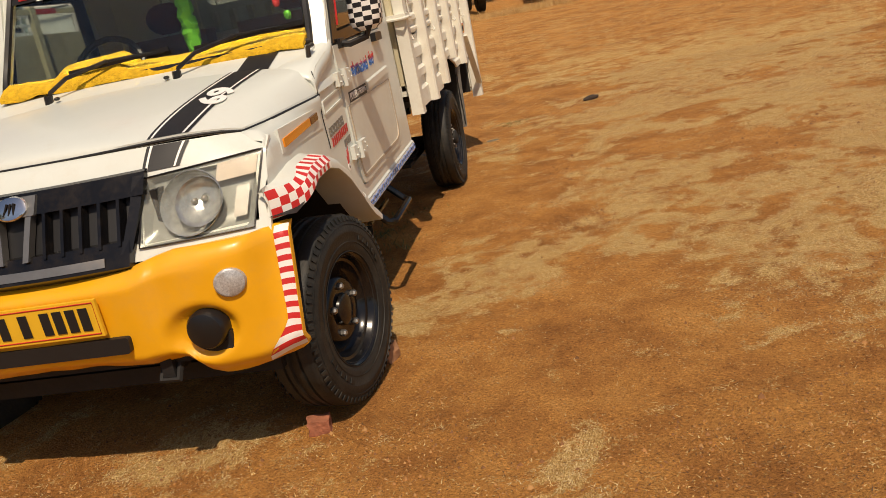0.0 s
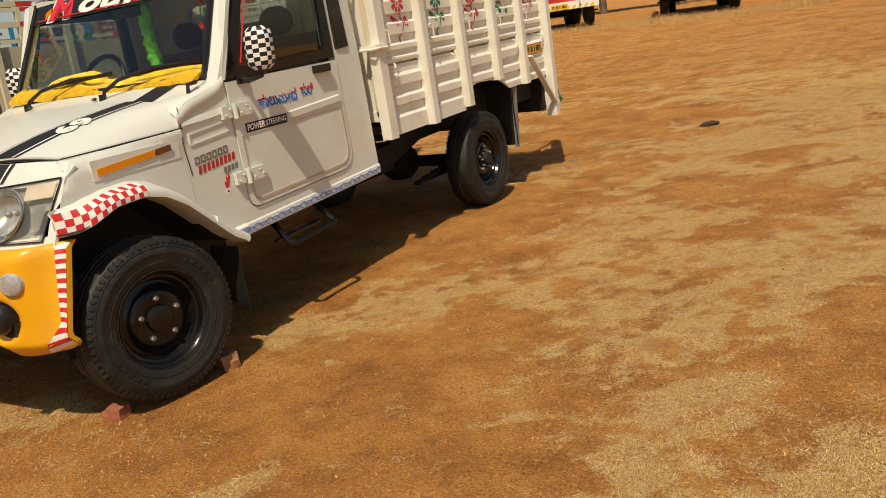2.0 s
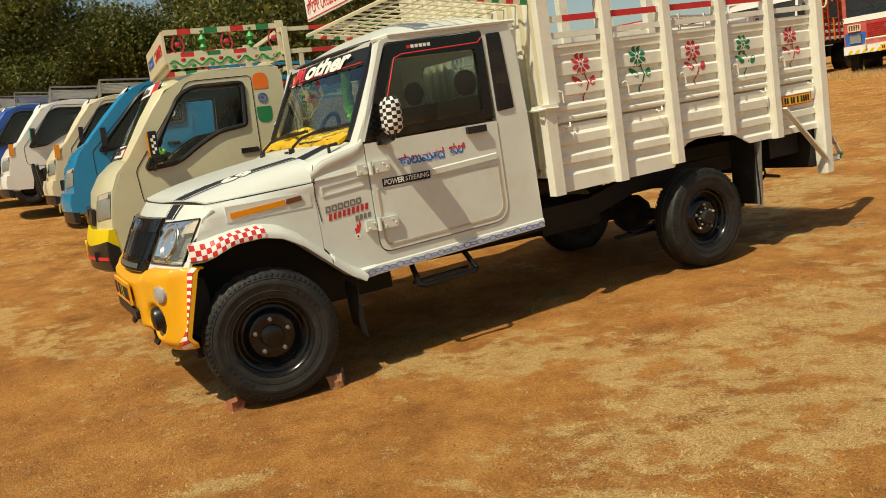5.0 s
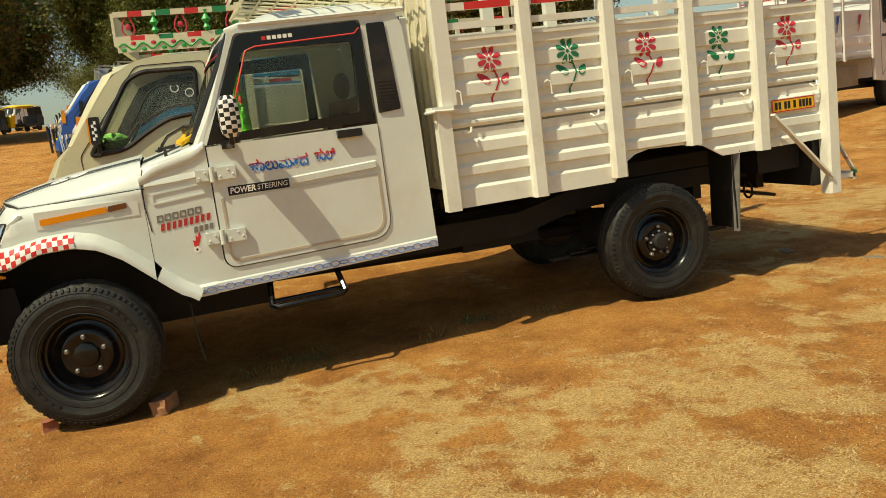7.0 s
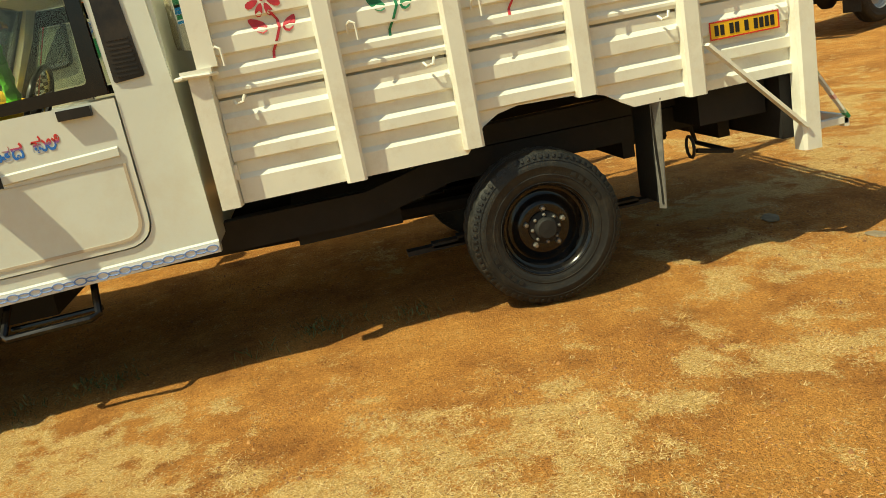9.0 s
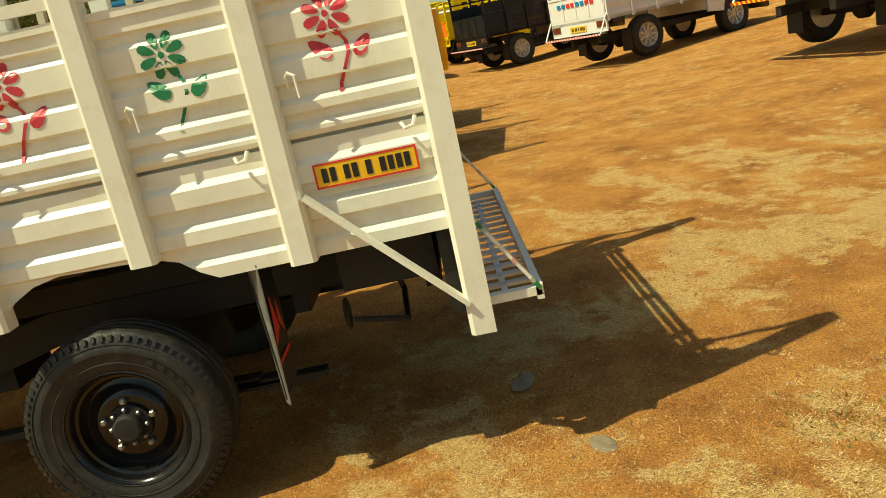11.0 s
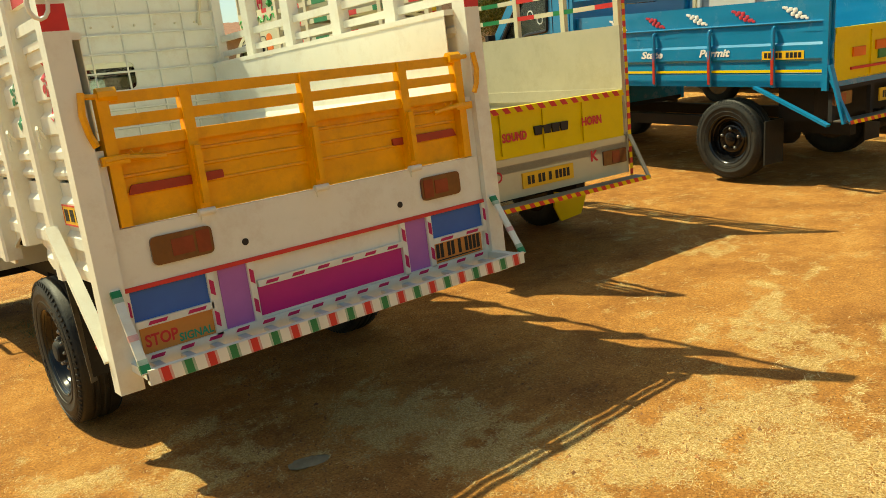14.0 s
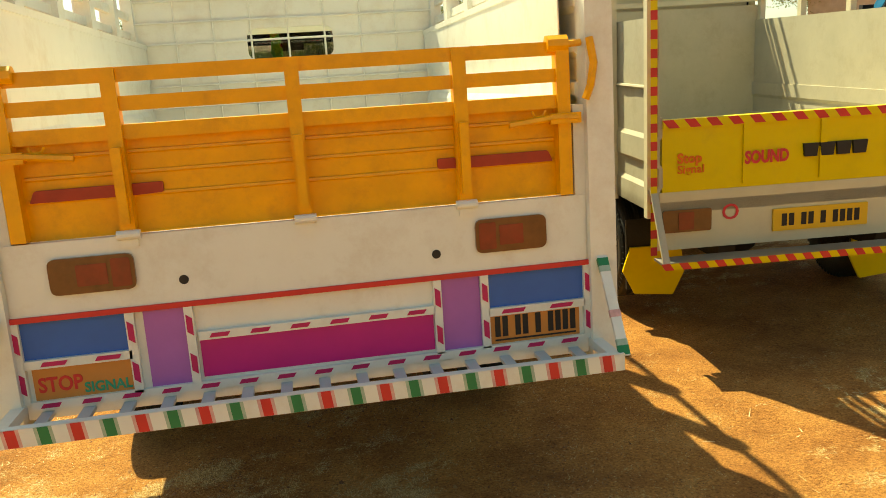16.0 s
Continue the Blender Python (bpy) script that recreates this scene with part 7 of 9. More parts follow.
    part("roof", G().grid(lambda i, j: (half * 0.985 * (-1 + i / 8), lerp(wst[0] - 0.004, cab, j / 6) + 0.065 * (-1 + i / 8) ** 2 * (1 - j / 6), lerp(wst[1] - 0.006, roof_z - 0.012, smooth01(j / 2.0)) + 0.07 * (1 - abs(-1 + i / 8) ** 3) * smooth01(j / 3) - 0.075 * abs(-1 + i / 8) ** 5 * (1 - smooth01(j / 2.5))), 16, 6).thicken(0, 0, -0.03), paint, t, smooth=60)
    part("cab_rear_wall", G().sheet([(-half, 0.5), (half, 0.5), (half - 0.02, roof_z - 0.02), (-half + 0.02, roof_z - 0.02)], [rounded([(-0.45, 1.25), (0.45, 1.25), (0.45, 1.55), (-0.45, 1.55)], 0.05)], "y", cab - 0.03, cab), paint, t)
    # black sheet before the rear wall, standing in for the cab's shade
    part("rear_shade_sheet", G().sheet([(-half + 0.05, 0.5), (half - 0.05, 0.5), (half - 0.06, roof_z - 0.05), (-half + 0.06, roof_z - 0.05)], [rounded([(-0.45, 1.25), (0.45, 1.25), (0.45, 1.55), (-0.45, 1.55)], 0.05)], "y", cab - 0.038, cab - 0.033), INSIDE_BLACK, t)
    part("cab_floor", G().box(-half + 0.05, half - 0.05, 0.1, cab - 0.03, 0.45, 0.50).box(-half + 0.06, half - 0.06, 0.95, 1.50, 0.50, 0.95).box(-half + 0.06, half - 0.06, 0.25, 0.45, 0.5, 1.08), INSIDE_BLACK, t)
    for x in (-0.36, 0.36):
        part("seat", G().box(x - 0.22, x + 0.22, 1.36, 1.48, 0.95, 1.50).bevel(0.04), INSIDE_BLACK, t)
    part("steering_wheel", G().tube([(-0.36 + 0.17 * math.cos(a * math.tau / 14), 0.62 + 0.09 * math.sin(a * math.tau / 14), 1.18 + 0.12 * math.sin(a * math.tau / 14)) for a in range(14)], 0.014, 6, loop=True), BLACK, t)
    # chassis and wheels
    part("chassis", G().box(-0.42, -0.34, 0.3, L - 0.1, 0.36, 0.46).box(0.34, 0.42, 0.3, L - 0.1, 0.36, 0.46).box(-0.34, 0.34, 1.0, 1.06, 0.36, 0.46).box(-0.34, 0.34, L - 0.5, L - 0.42, 0.36, 0.46), UNDER, t)
    part("axle", G().tube([(-half + 0.1, wheels[1], 0.29), (half - 0.1, wheels[1], 0.29)], 0.04, 8).blob((0, wheels[1], 0.29), (0.13, 0.12, 0.12)), UNDER, t)
    r = 0.29 if (tyre or SMALL_TYRE) is SMALL_TYRE else 0.33
    for s in (1, -1):
        wheel(t, s * (half - 0.11), wheels[0], r, s, tyre or SMALL_TYRE, rim or SMALL_RIM)
        wheel(t, s * (half - 0.11), wheels[1], r, s, tyre or SMALL_TYRE, rim or SMALL_RIM)
    # bed
    part("bed_floor", G().box(-half, half, cab + 0.06, L, floor_z, floor_z + 0.05), bed, t)
    n = int((L - cab) / 0.05)
    for s in (1, -1):
        zz = [floor_z, floor_z + 0.10, floor_z + 0.12, floor_z + 0.20, floor_z + 0.22, floor_z + 0.32, floor_z + 0.34, floor_z + 0.42]
        xx = [0.0, 0.0, -0.014, -0.014, 0.0, 0.0, -0.012, -0.012]
        part("drop_side", G().grid(lambda i, j: (s * (half + xx[j]), cab + 0.06 + (L - cab - 0.06) * i, zz[j]), 1, 7).thicken(-s * 0.02, 0, 0), bed, t, smooth=25)
        part("upper_crease", G().tube([(s * (half - 0.006), cab + 0.08, lerp(floor_z + 0.42, panel_top, 0.30)), (s * (half - 0.006), L - 0.02, lerp(floor_z + 0.42, panel_top, 0.30))], 0.009, 6), bed, t)
        part("upper_side", G().grid(lambda i, j: (s * (half - 0.012 + 0.006 * noise.noise((i * 0.9, j * 0.7, s + L))), cab + 0.06 + (L - cab - 0.06) * i / 16, lerp(floor_z + 0.418, panel_top, j / 6)), 16, 6).thicken(-s * 0.008, 0, 0), bed, t, "sheet side panel")
        for k in (0, 4) if open_tail else range(5):
            y = cab + 0.09 + (L - cab - 0.13) * k / 4
            part("stake", G().box(s * (half - 0.005), s * (half + 0.03), y - 0.022, y + 0.022, floor_z - 0.02, top_rail if k in (0, 4) else panel_top + 0.25 if detail == 0 else top_rail).bevel(0.004), (rail_mats or [bed])[0], t)
        for z in rails:
            g = G()
            seg = 10
            for k in range(seg):
                a, b = cab + 0.08 + (L - cab - 0.1) * k / seg, cab + 0.08 + (L - cab - 0.1) * (k + 1) / seg
                g.box(s * (half - 0.002), s * (half + 0.02), a, b, z - 0.016, z + 0.016, (k % 4 if len(rail_mats or []) > 2 else 0) % max(1, len(rail_mats or [bed])))
            part("rail", g, rail_mats or [bed], t)
    part("headboard", G().box(-half, half, cab + 0.05, cab + 0.07, floor_z, panel_top + 0.1), bed, t)
    for z in rails:
        part("head_rail", G().box(-half, half, cab + 0.05, cab + 0.07, z - 0.016, z + 0.016), (rail_mats or [bed])[0], t)
    # tail
    z0, z1 = gate_z
    g_ = part("tailgate", G().box(-half + 0.03, half - 0.03, L - 0.03, L, z0, z1).bevel(0.005), gate, t, "painted tailgate")
    part("gate_ridge", G().box(-half + 0.03, half - 0.03, L - 0.035, L + 0.012, z1 - 0.03, z1 + 0.01).bevel(0.003), gate, g_)
    for u in (-0.35, 0.0, 0.35):
        part("gate_rib", G().box(u - 0.015, u + 0.015, L, L + 0.012, z0 + 0.02, z1 - 0.03), gate, g_)
    if open_tail:
        part("rear_panel", G().box(-half, half, L - 0.05, L - 0.004, z0 - 0.07, z0 - 0.001).bevel(0.004), UNDER, t, "dark beam under the tailgate")
        for u in (-half + 0.05, -0.28, 0.30, half - 0.05):
            part("tail_post", G().box(u - 0.02, u + 0.02, L - 0.04, L - 0.005, z0 - 0.30, z0 - 0.07), UNDER, t)
        part("tail_box", G().box(-0.62, 0.60, L - 0.62, L - 0.30, z0 - 0.34, z0 - 0.06), UNDER, t)
    else:
        part("rear_panel", G().box(-half, half, L - 0.03, L, z0 - 0.26, z0 - 0.001).bevel(0.004), paint if detail else bed, t)
    for s in (1, -1):
        lp = part("tail_lamp", G().prism(rounded([(s * (half - 0.03), z0 - 0.18), (s * (half - 0.25), z0 - 0.18), (s * (half - 0.25), z0 - 0.08), (s * (half - 0.03), z0 - 0.08)], 0.012), "y", L - 0.005, L + 0.014), LAMPAMB, t, "red and amber tail lamp")
        part("tail_lamp_field", G().prism(rounded([(s * (half - 0.10), z0 - 0.17), (s * (half - 0.17), z0 - 0.17), (s * (half - 0.17), z0 - 0.09), (s * (half - 0.10), z0 - 0.09)], 0.006), "y", L + 0.012, L + 0.017), LAMPRED, lp)
        part("mudflap", G().box(s * (half - 0.26), s * (half - 0.02), wheels[1] + 0.36, wheels[1] + 0.375, 0.14, 0.50), RUBBER, t)
    npl = part("number_plate", G().box(-0.22, 0.22, L, L + 0.012, z0 - 0.21, z0 - 0.11), PLATE, t, "yellow number plate with dark bars")
    bars(npl, (0, L + 0.0125, z0 - 0.16), (-1, 0, 0), (0, 0, 1), 0.40, 0.09)
    st = part("rear_step", G().box(-half - 0.02, half + 0.02, L + 0.16, L + 0.18, z0 - 0.30, z0 - 0.275).box(-half - 0.02, half + 0.02, L + 0.04, L + 0.15, z0 - 0.29, z0 - 0.28), STEEL, t, "rear step with warning stripes")
    part("step_stripes", G().grid(lambda i, j: (lerp(-half - 0.02, half + 0.02, i / 40) + 0.02 * j, L + 0.182, z0 - 0.302 + 0.03 * j), 40, 1, lambda i, j: (i // 1) % 2), [YGATE, RED] if detail else [LINEN, RED], st)
    for s in (1, -1):
        part("step_brace", G().beam((s * (half + 0.01), L, z0 + 0.02), (s * (half + 0.01), L + 0.17, z0 - 0.285), 0.012, 0.03, up=(1, 0, 0)), bed, st)
    return t


def at_ground(x, y, rz=0.0):
    return pose(x, y, ground_z(x, y), 0, 0, rz)


def parked(x, y, length, rz=0.0):
    """Standing on the sloping ground, tilted with it along its length."""
    k = length * 0.36
    a = radians(rz)
    nx, ny = math.sin(a) * k, -math.cos(a) * k
    zf, zr = ground_z(x + nx, y + ny), ground_z(x - nx, y - ny)
    return pose(x, y, (zf + zr) / 2 + 0.004, -math.degrees(math.atan2(zf - zr, 2 * k)), 0, rz)


# the beige truck beside the pickup
ace = small_truck("small_truck", parked(-4.14, 4.134, 3.85, -5), "beige small truck with yellow tailgate and painted roof carrier", BEIGE, DUSTYBEIGE, YGATE, rail_mats=[CREAM, RED, CREAM, GREEN], rails=(1.60, 1.73, 1.86, 2.04), top_rail=2.06, panel_top=1.46, gate_z=(0.715, 1.02), tint=CLEAR, screen_tint=GLASS, bumper=YGATE)
L = 3.85
for s in (1, -1):
    for z0, z1, mt, rr in ((1.585, 1.715, SAFFRON, [0.012, 0.012, 0.058, 0.058]), (1.315, 1.445, GREEN, [0.058, 0.058, 0.012, 0.012])):
        part("flag_field", G().prism(rounded([(1.375, z0), (1.495, z0), (1.495, z1), (1.375, z1)], rr, 6), "x", s * 0.754, s * 0.758), mt, ace, "painted field of a flag")
    part("flag_wheel", G().tube([(s * 0.758, 1.435 + 0.035 * math.cos(a * math.tau / 16), 1.515 + 0.035 * math.sin(a * math.tau / 16)) for a in range(16)], 0.005, 4, loop=True), BLUE, ace)
    for a in range(8):
        part("flag_spoke", G().beam((s * 0.758, 1.435, 1.515), (s * 0.758, 1.435 + 0.034 * math.cos(a * math.tau / 8), 1.515 + 0.034 * math.sin(a * math.tau / 8)), 0.002, 0.003), BLUE, ace)
    g = G().grid(lambda i, j: (s * 0.908, 0.512 + 0.035 * i / 2, 1.17 + 0.14 * j / 6), 2, 6, lambda i, j: (i + j) % 2)
    part("mirror_chequer", g, [LINEN, INK], ace)
    part("mirror_edge", G().box(s * 0.80, s * 0.905, 0.485, 0.496, 1.15, 1.33), AMBER, ace)
    panel = part("sticker_panel", G().prism(rounded([(0.48, 0.655), (0.68, 0.69), (0.68, 0.84), (0.48, 0.84)], 0.02), "x", s * 0.753, s * 0.7565), INK, ace, "black panel with coloured squares")
    for i in range(2):
        for j in range(2):
            part("square_sticker", G().box(s * 0.756, s * 0.759, 0.505 + 0.085 * i, 0.565 + 0.085 * i, 0.705 + 0.065 * j, 0.755 + 0.065 * j), (SAFFRON, RED, YGATE)[(i + 2 * j) % 3], panel)
for s in (1, -1):
    part("fog_blank", G().box(s * 0.50, s * 0.60, -0.02, 0.05, 0.40, 0.47).bevel(0.01), INK, ace)
part("lower_bumper", G().loft([[(x, 0.14 * abs(x / 0.755) ** 3 - d, z) for d, z in ((0.0, 0.30), (0.055, 0.33), (0.066, 0.44), (0.060, 0.505 + 0.05 * (abs(x) / 0.76) ** 3), (-0.02, 0.50), (-0.04, 0.30))] for x in [0.760 * k / 10 for k in range(-10, 11)]]), BLACK, ace, "black lower half of the bumper", smooth=50)
part("lower_grille", G().loft([[(x, 0.14 * abs(x / 0.755) ** 3 - d, z) for d, z in ((0.010, 0.66), (0.030, 0.68), (0.020, 0.79), (-0.01, 0.80))] for x in [0.47 * k / 8 for k in range(-8, 9)]]), BLACK, ace, "black grille between the lamps", smooth=50)
part("red_line", G().loft([[(x, 0.14 * abs(x / 0.755) ** 3 - 0.072, 0.405), (x, 0.14 * abs(x / 0.755) ** 3 - 0.072, 0.43), (x, 0.14 * abs(x / 0.755) ** 3 + 0.0, 0.43), (x, 0.14 * abs(x / 0.755) ** 3 + 0.0, 0.405)] for x in [0.755 * k / 8 for k in range(-8, 9)]]), RED, ace, "red line along the black valance")
def ace_screen(s, v, o):
    return (0.705 * s * lerp(1, 0.93, v), lerp(0.27, 0.64, v) + 0.065 * s * s - o, lerp(1.16, 1.735, v) + o * 0.7)
for v0, v1, nm in ((0.02, 0.17, "lower_sticker"), (0.82, 0.975, "upper_sticker")):
    st_ = part(nm, G().grid(lambda i, j: ace_screen(-0.96 + 1.92 * i / 16, lerp(v0, v1, j), 0.007), 16, 1, lambda i, j: 1 if i in (0, 1, 14, 15) else 0), [LINEN, RED], ace, "white and red sticker across the windscreen")
    for k in range(9):
        u0 = -0.62 + 0.14 * k
        part("sticker_bar", G().grid(lambda i, j: ace_screen(u0 + 0.09 * i, lerp(v0 + 0.03, v1 - 0.03 - 0.02 * (k % 3), j), 0.009), 1, 1), INK, st_)
for pu in (0.15, -0.40):
    part("wiper", G().tube([ace_screen(pu, -0.03, 0.02), ace_screen(pu + 0.05, 0.10, 0.02), ace_screen(pu + 0.75, 0.14, 0.015)], 0.008, 5), BLACK, ace)
part("dashboard_cloth", G().blob((0.35, 0.58, 1.16), (0.28, 0.10, 0.06), n=28, k=14, fn=lambda q: 1 + 0.25 * noise.noise(q * 3) + 0.12 * noise.noise(q * 9)), mat("green_fur_cloth", (0.07, 0.20, 0.03), 0.9, vary=0.3, scale=30), ace, "green cloth on the dashboard")
VINE = mat("bright_green_paint", (0.03, 0.34, 0.06), 0.45, vary=0.12)
# roof carrier with the board and turned ornaments
car = part("roof_carrier", G().box(-0.70, 0.70, 0.76, 0.80, 1.82, 1.85).box(-0.70, 0.70, 1.64, 1.68, 1.82, 1.85).box(-0.70, -0.67, 0.78, 1.66, 1.82, 1.85).box(0.67, 0.70, 0.78, 1.66, 1.82, 1.85), CREAM, ace, "cream roof carrier painted red and green")
bd = part("board", G().box(-0.72, 0.72, 0.735, 0.755, 1.85, 2.09), CREAM, car, "cream board with red and blue lettering")
lettering("GOODS", 0.12, face_pose((-0.62, 0.732, 1.93), (1, 0, 0), (0, 0, 1)), BLUE, bd, width=0.50, bold=0.002)
lettering("CARRIER", 0.12, face_pose((0.02, 0.732, 1.93), (1, 0, 0), (0, 0, 1)), RED, bd, width=0.60, bold=0.002)
for s in (1, -1):
    for z in (1.90, 2.08):
        g = G()
        for k in range(9):
            g.box(s * 0.695, s * 0.72, 0.755 + k * 0.103, 0.755 + (k + 1) * 0.103, z - 0.02, z + 0.02, (0, 1, 0, 2)[k % 4])
        part("carrier_rail", g, [CREAM, RED, GREEN], car)
    vs = part("vine_strip", G().box(s * 0.712, s * 0.722, 0.755, 1.685, 1.80, 1.885), CREAM, car, "cream strip painted with green vine and red flowers")
    part("vine", G().tube([(s * 0.7235, 0.765 + 0.0115 * i, 1.842 + 0.022 * math.sin(i * 0.52)) for i in range(80)], 0.007, 5), VINE, vs)
    for k in range(13):
        y = 0.80 + 0.0725 * k
        part("vine_flower", G().blob((s * 0.7235, y, 1.842 - 0.024 * math.sin((y - 0.765) / 0.0115 * 0.52)), (0.004, 0.020, 0.015), n=8, k=5), REDP if k % 2 else VINE, vs)
    for k in range(5):
        y = 0.85 + 0.19 * k
        g = G().lathe([(0.008, 0), (0.03, 0.03), (0.012, 0.06), (0.035, 0.09), (0.010, 0.13), (0.02, 0.16)], (s * 0.708, y, 1.92), "z", 8)
        if k % 2 == 0:
            g = G()
            for q in (-1, 1):
                g.tube([(s * 0.708, y + q * 0.012, 1.90), (s * 0.708, y + q * 0.045, 1.96), (s * 0.708, y + q * 0.040, 2.0), (s * 0.708, y + q * 0.012, 2.07)], 0.007, 5)
            g.blob((s * 0.708, y, 1.985), (0.012, 0.022, 0.026), n=8, k=5)
        part("baluster", g, (REDP, VINE)[k % 2], car)
    part("carrier_post", G().box(s * 0.69, s * 0.725, 1.64, 1.70, 1.80, 2.12), CREAM, car)
# painted words on the tailgate
gt = [o for o in ace.children if o.name.startswith("tailgate")][0]
lettering("SOUND", 0.075, face_pose((0.36, 3.865, 0.82), (-1, 0, 0), (0, 0, 1)), REDTXT, gt, width=0.20, bold=0.003)
lettering("HORN", 0.075, face_pose((-0.32, 3.865, 0.835), (-1, 0, 0), (0, 0, 1)), REDTXT, gt, width=0.18, bold=0.003)
lettering("Stop", 0.06, face_pose((0.66, 3.857, 0.84), (-1, 0, 0), (0, 0, 1)), SAFFRON, gt, width=0.11, bold=0.002)
lettering("Signal", 0.05, face_pose((0.66, 3.857, 0.795), (-1, 0, 0), (0, 0, 1)), SAFFRON, gt, width=0.12, bold=0.001)
for k in range(4):
    u = 0.085 - 0.075 * k
    part("name_block", G().prism([(u, 0.83), (u - 0.055, 0.83), (u - 0.062, 0.887), (u + 0.007, 0.887)], "y", 3.85, 3.8635), INK, gt)
lettering("O", 0.10, face_pose((0.455, 3.853, 0.575), (-1, 0, 0), (0, 0, 1)), REDTXT, ace, bold=0.001)
lettering("K", 0.10, face_pose((-0.39, 3.853, 0.585), (-1, 0, 0), (0, 0, 1)), REDTXT, ace, bold=0.003)
part("gate_stripes", G().grid(lambda i, j: (lerp(-0.74, 0.70, i / 30) + 0.03 * j, 3.864, 0.994 + 0.036 * j), 30, 1, lambda i, j: (i + 0) % 2), [YGATE, RED], gt)
for s in (1, -1):
    g = G().grid(lambda i, j: (s * (0.752 + 0.03 * j), 3.866, lerp(0.40, 1.95, i / 40)), 40, 1, lambda i, j: (i // 1) % 2)
    part("post_stripes", g, [YGATE, RED], ace)
    part("flap", G().prism([(s * 0.46, 0.36), (s * 0.72, 0.36), (s * 0.76, 0.24), (s * 0.70, 0.12), (s * 0.50, 0.10), (s * 0.44, 0.22)], "y", 3.38, 3.395), YGATE, ace, "yellow painted mud flap")

# the blue truck
blue = small_truck("small_truck", parked(-7.40, 4.58, 4.65, -7), "sky-blue small truck with ribbed bed and yellow tailgate", SKYBLUE, SKYBLUE, YGATE, cab=1.75, length=4.65, half=0.85, roof_z=1.85, screen=((0.28, 1.19), (0.82, 1.80)), rails=(1.62, 1.78, 1.95), top_rail=2.0,
                   panel_top=1.44, gate_z=(0.82, 1.20), wheels=(1.0, 3.70), tyre=TYRE, rim=RIM, floor_z=0.78, open_tail=True, screen_tint=GLASS)
part("yellow_line", G().box(0.848, 0.8545, 1.85, 4.64, 0.895, 0.915), YGATE, blue)
for y, txt, w in ((2.08, "Karnatak", 0.34), (2.75, "State", 0.26), (3.42, "Permit", 0.32)):
    lettering(txt, 0.085, face_pose((0.853, y, 1.03), (0, 1, 0), (0, 0, 1)), LINEN, blue, shear=0.25, bold=0.003, width=w)
gb = [o for o in blue.children if o.name.startswith("tailgate")][0]
for k, (u, z, w, mt) in enumerate(((0.60, 1.02, 0.16, SAFFRON), (0.30, 1.05, 0.30, SAFFRON), (0.26, 0.98, 0.24, GREEN), (-0.22, 1.02, 0.20, RED), (0.62, 0.90, 1.2, RED))):
    part("gate_mark", G().box(u, u - w, 4.65, 4.663, z - (0.01 if k == 4 else 0.035), z + (0.01 if k == 4 else 0.035)), mt, gb)
pl = part("number_plate", G().box(0.85, 0.854, 4.05, 4.42, 0.995, 1.06), PLATE, blue, "yellow plate with dark bars")
bars(pl, (0.8545, 4.235, 1.0275), (0, 1, 0), (0, 0, 1), 0.36, 0.065, (2, 2, 4))
for k in range(5):
    y = 2.45 + 0.47 * k
    g = G()
    for q in range(11):
        d = (q - 5) / 5
        g.blob((0.841, y + 0.10 * d, 1.34 - 0.045 * d + 0.020 * (1 - abs(d)) * (1 if q % 2 else -1)), (0.004, 0.017 + 0.006 * (1 - abs(d)), 0.012 + 0.010 * (1 - abs(d))), n=7, k=5)
    part("painted_spray", g, (LINEN, REDP)[k % 2], blue)
for k in range(4):
    y = 2.3 + 0.62 * k
    rb = part("strut_rib", G().tube([(0.858, y, 0.78), (0.868, y, 1.20), (0.860, y, 1.235), (0.845, y, 1.24)], 0.017, 8), SKYBLUE, blue)
    part("rib_stripe", G().box(0.874, 0.879, y - 0.012, y + 0.012, 0.80, 1.08), LORRYRED, rb)
part("side_brace", G().beam((0.87, 4.0, 0.78), (0.87, 4.65, 0.50), 0.02, 0.05, up=(1, 0, 0)), SKYBLUE, blue)
part("side_brace", G().beam((0.87, 4.65, 0.95), (0.87, 4.78, 0.52), 0.02, 0.05, up=(1, 0, 0)), SKYBLUE, blue)
for s in (1, -1):
    for dy in (0.0, 0.16):
        part("round_sticker", G().tube([(s * 0.828, 1.12 + dy + 0.045 * math.cos(a * math.tau / 14), 1.52 - 0.35 * dy + 0.045 * math.sin(a * math.tau / 14)) for a in range(14)], 0.006, 4, loop=True), LINEN, blue)

# further trucks of the row
ROW = ((-9.75, 2.2, "cream small truck with bull bar and orange side lamp", mat("cream_cab_paint", (0.62, 0.55, 0.38), 0.35, vary=0.06), VANWHITE, 4.7, None), (-11.75, 1.66, "white small truck with steel bull bar and roof rack", VANWHITE, VANWHITE, 3.9, None),
       (-14.0, 1.22, "deep blue small truck with roof lights", DEEPBLUE, DEEPBLUE, 3.9, None), (-16.1, 1.0, "white small truck with yellow bumper", VANWHITE, CREAM, 3.9, YGATE), (-18.2, 0.9, "white small truck with low rack", VANWHITE, VANWHITE, 3.9, None),
       (-20.4, 0.7, "cream small truck with yellow bumper", CREAM, CREAM, 3.9, YGATE), (-22.6, 0.55, "lime and white small truck", LIME, VANWHITE, 3.9, YGATE))
TEAL = mat("teal_plastic", (0.01, 0.28, 0.24), 0.4, vary=0.1)
gate_top = 1.02
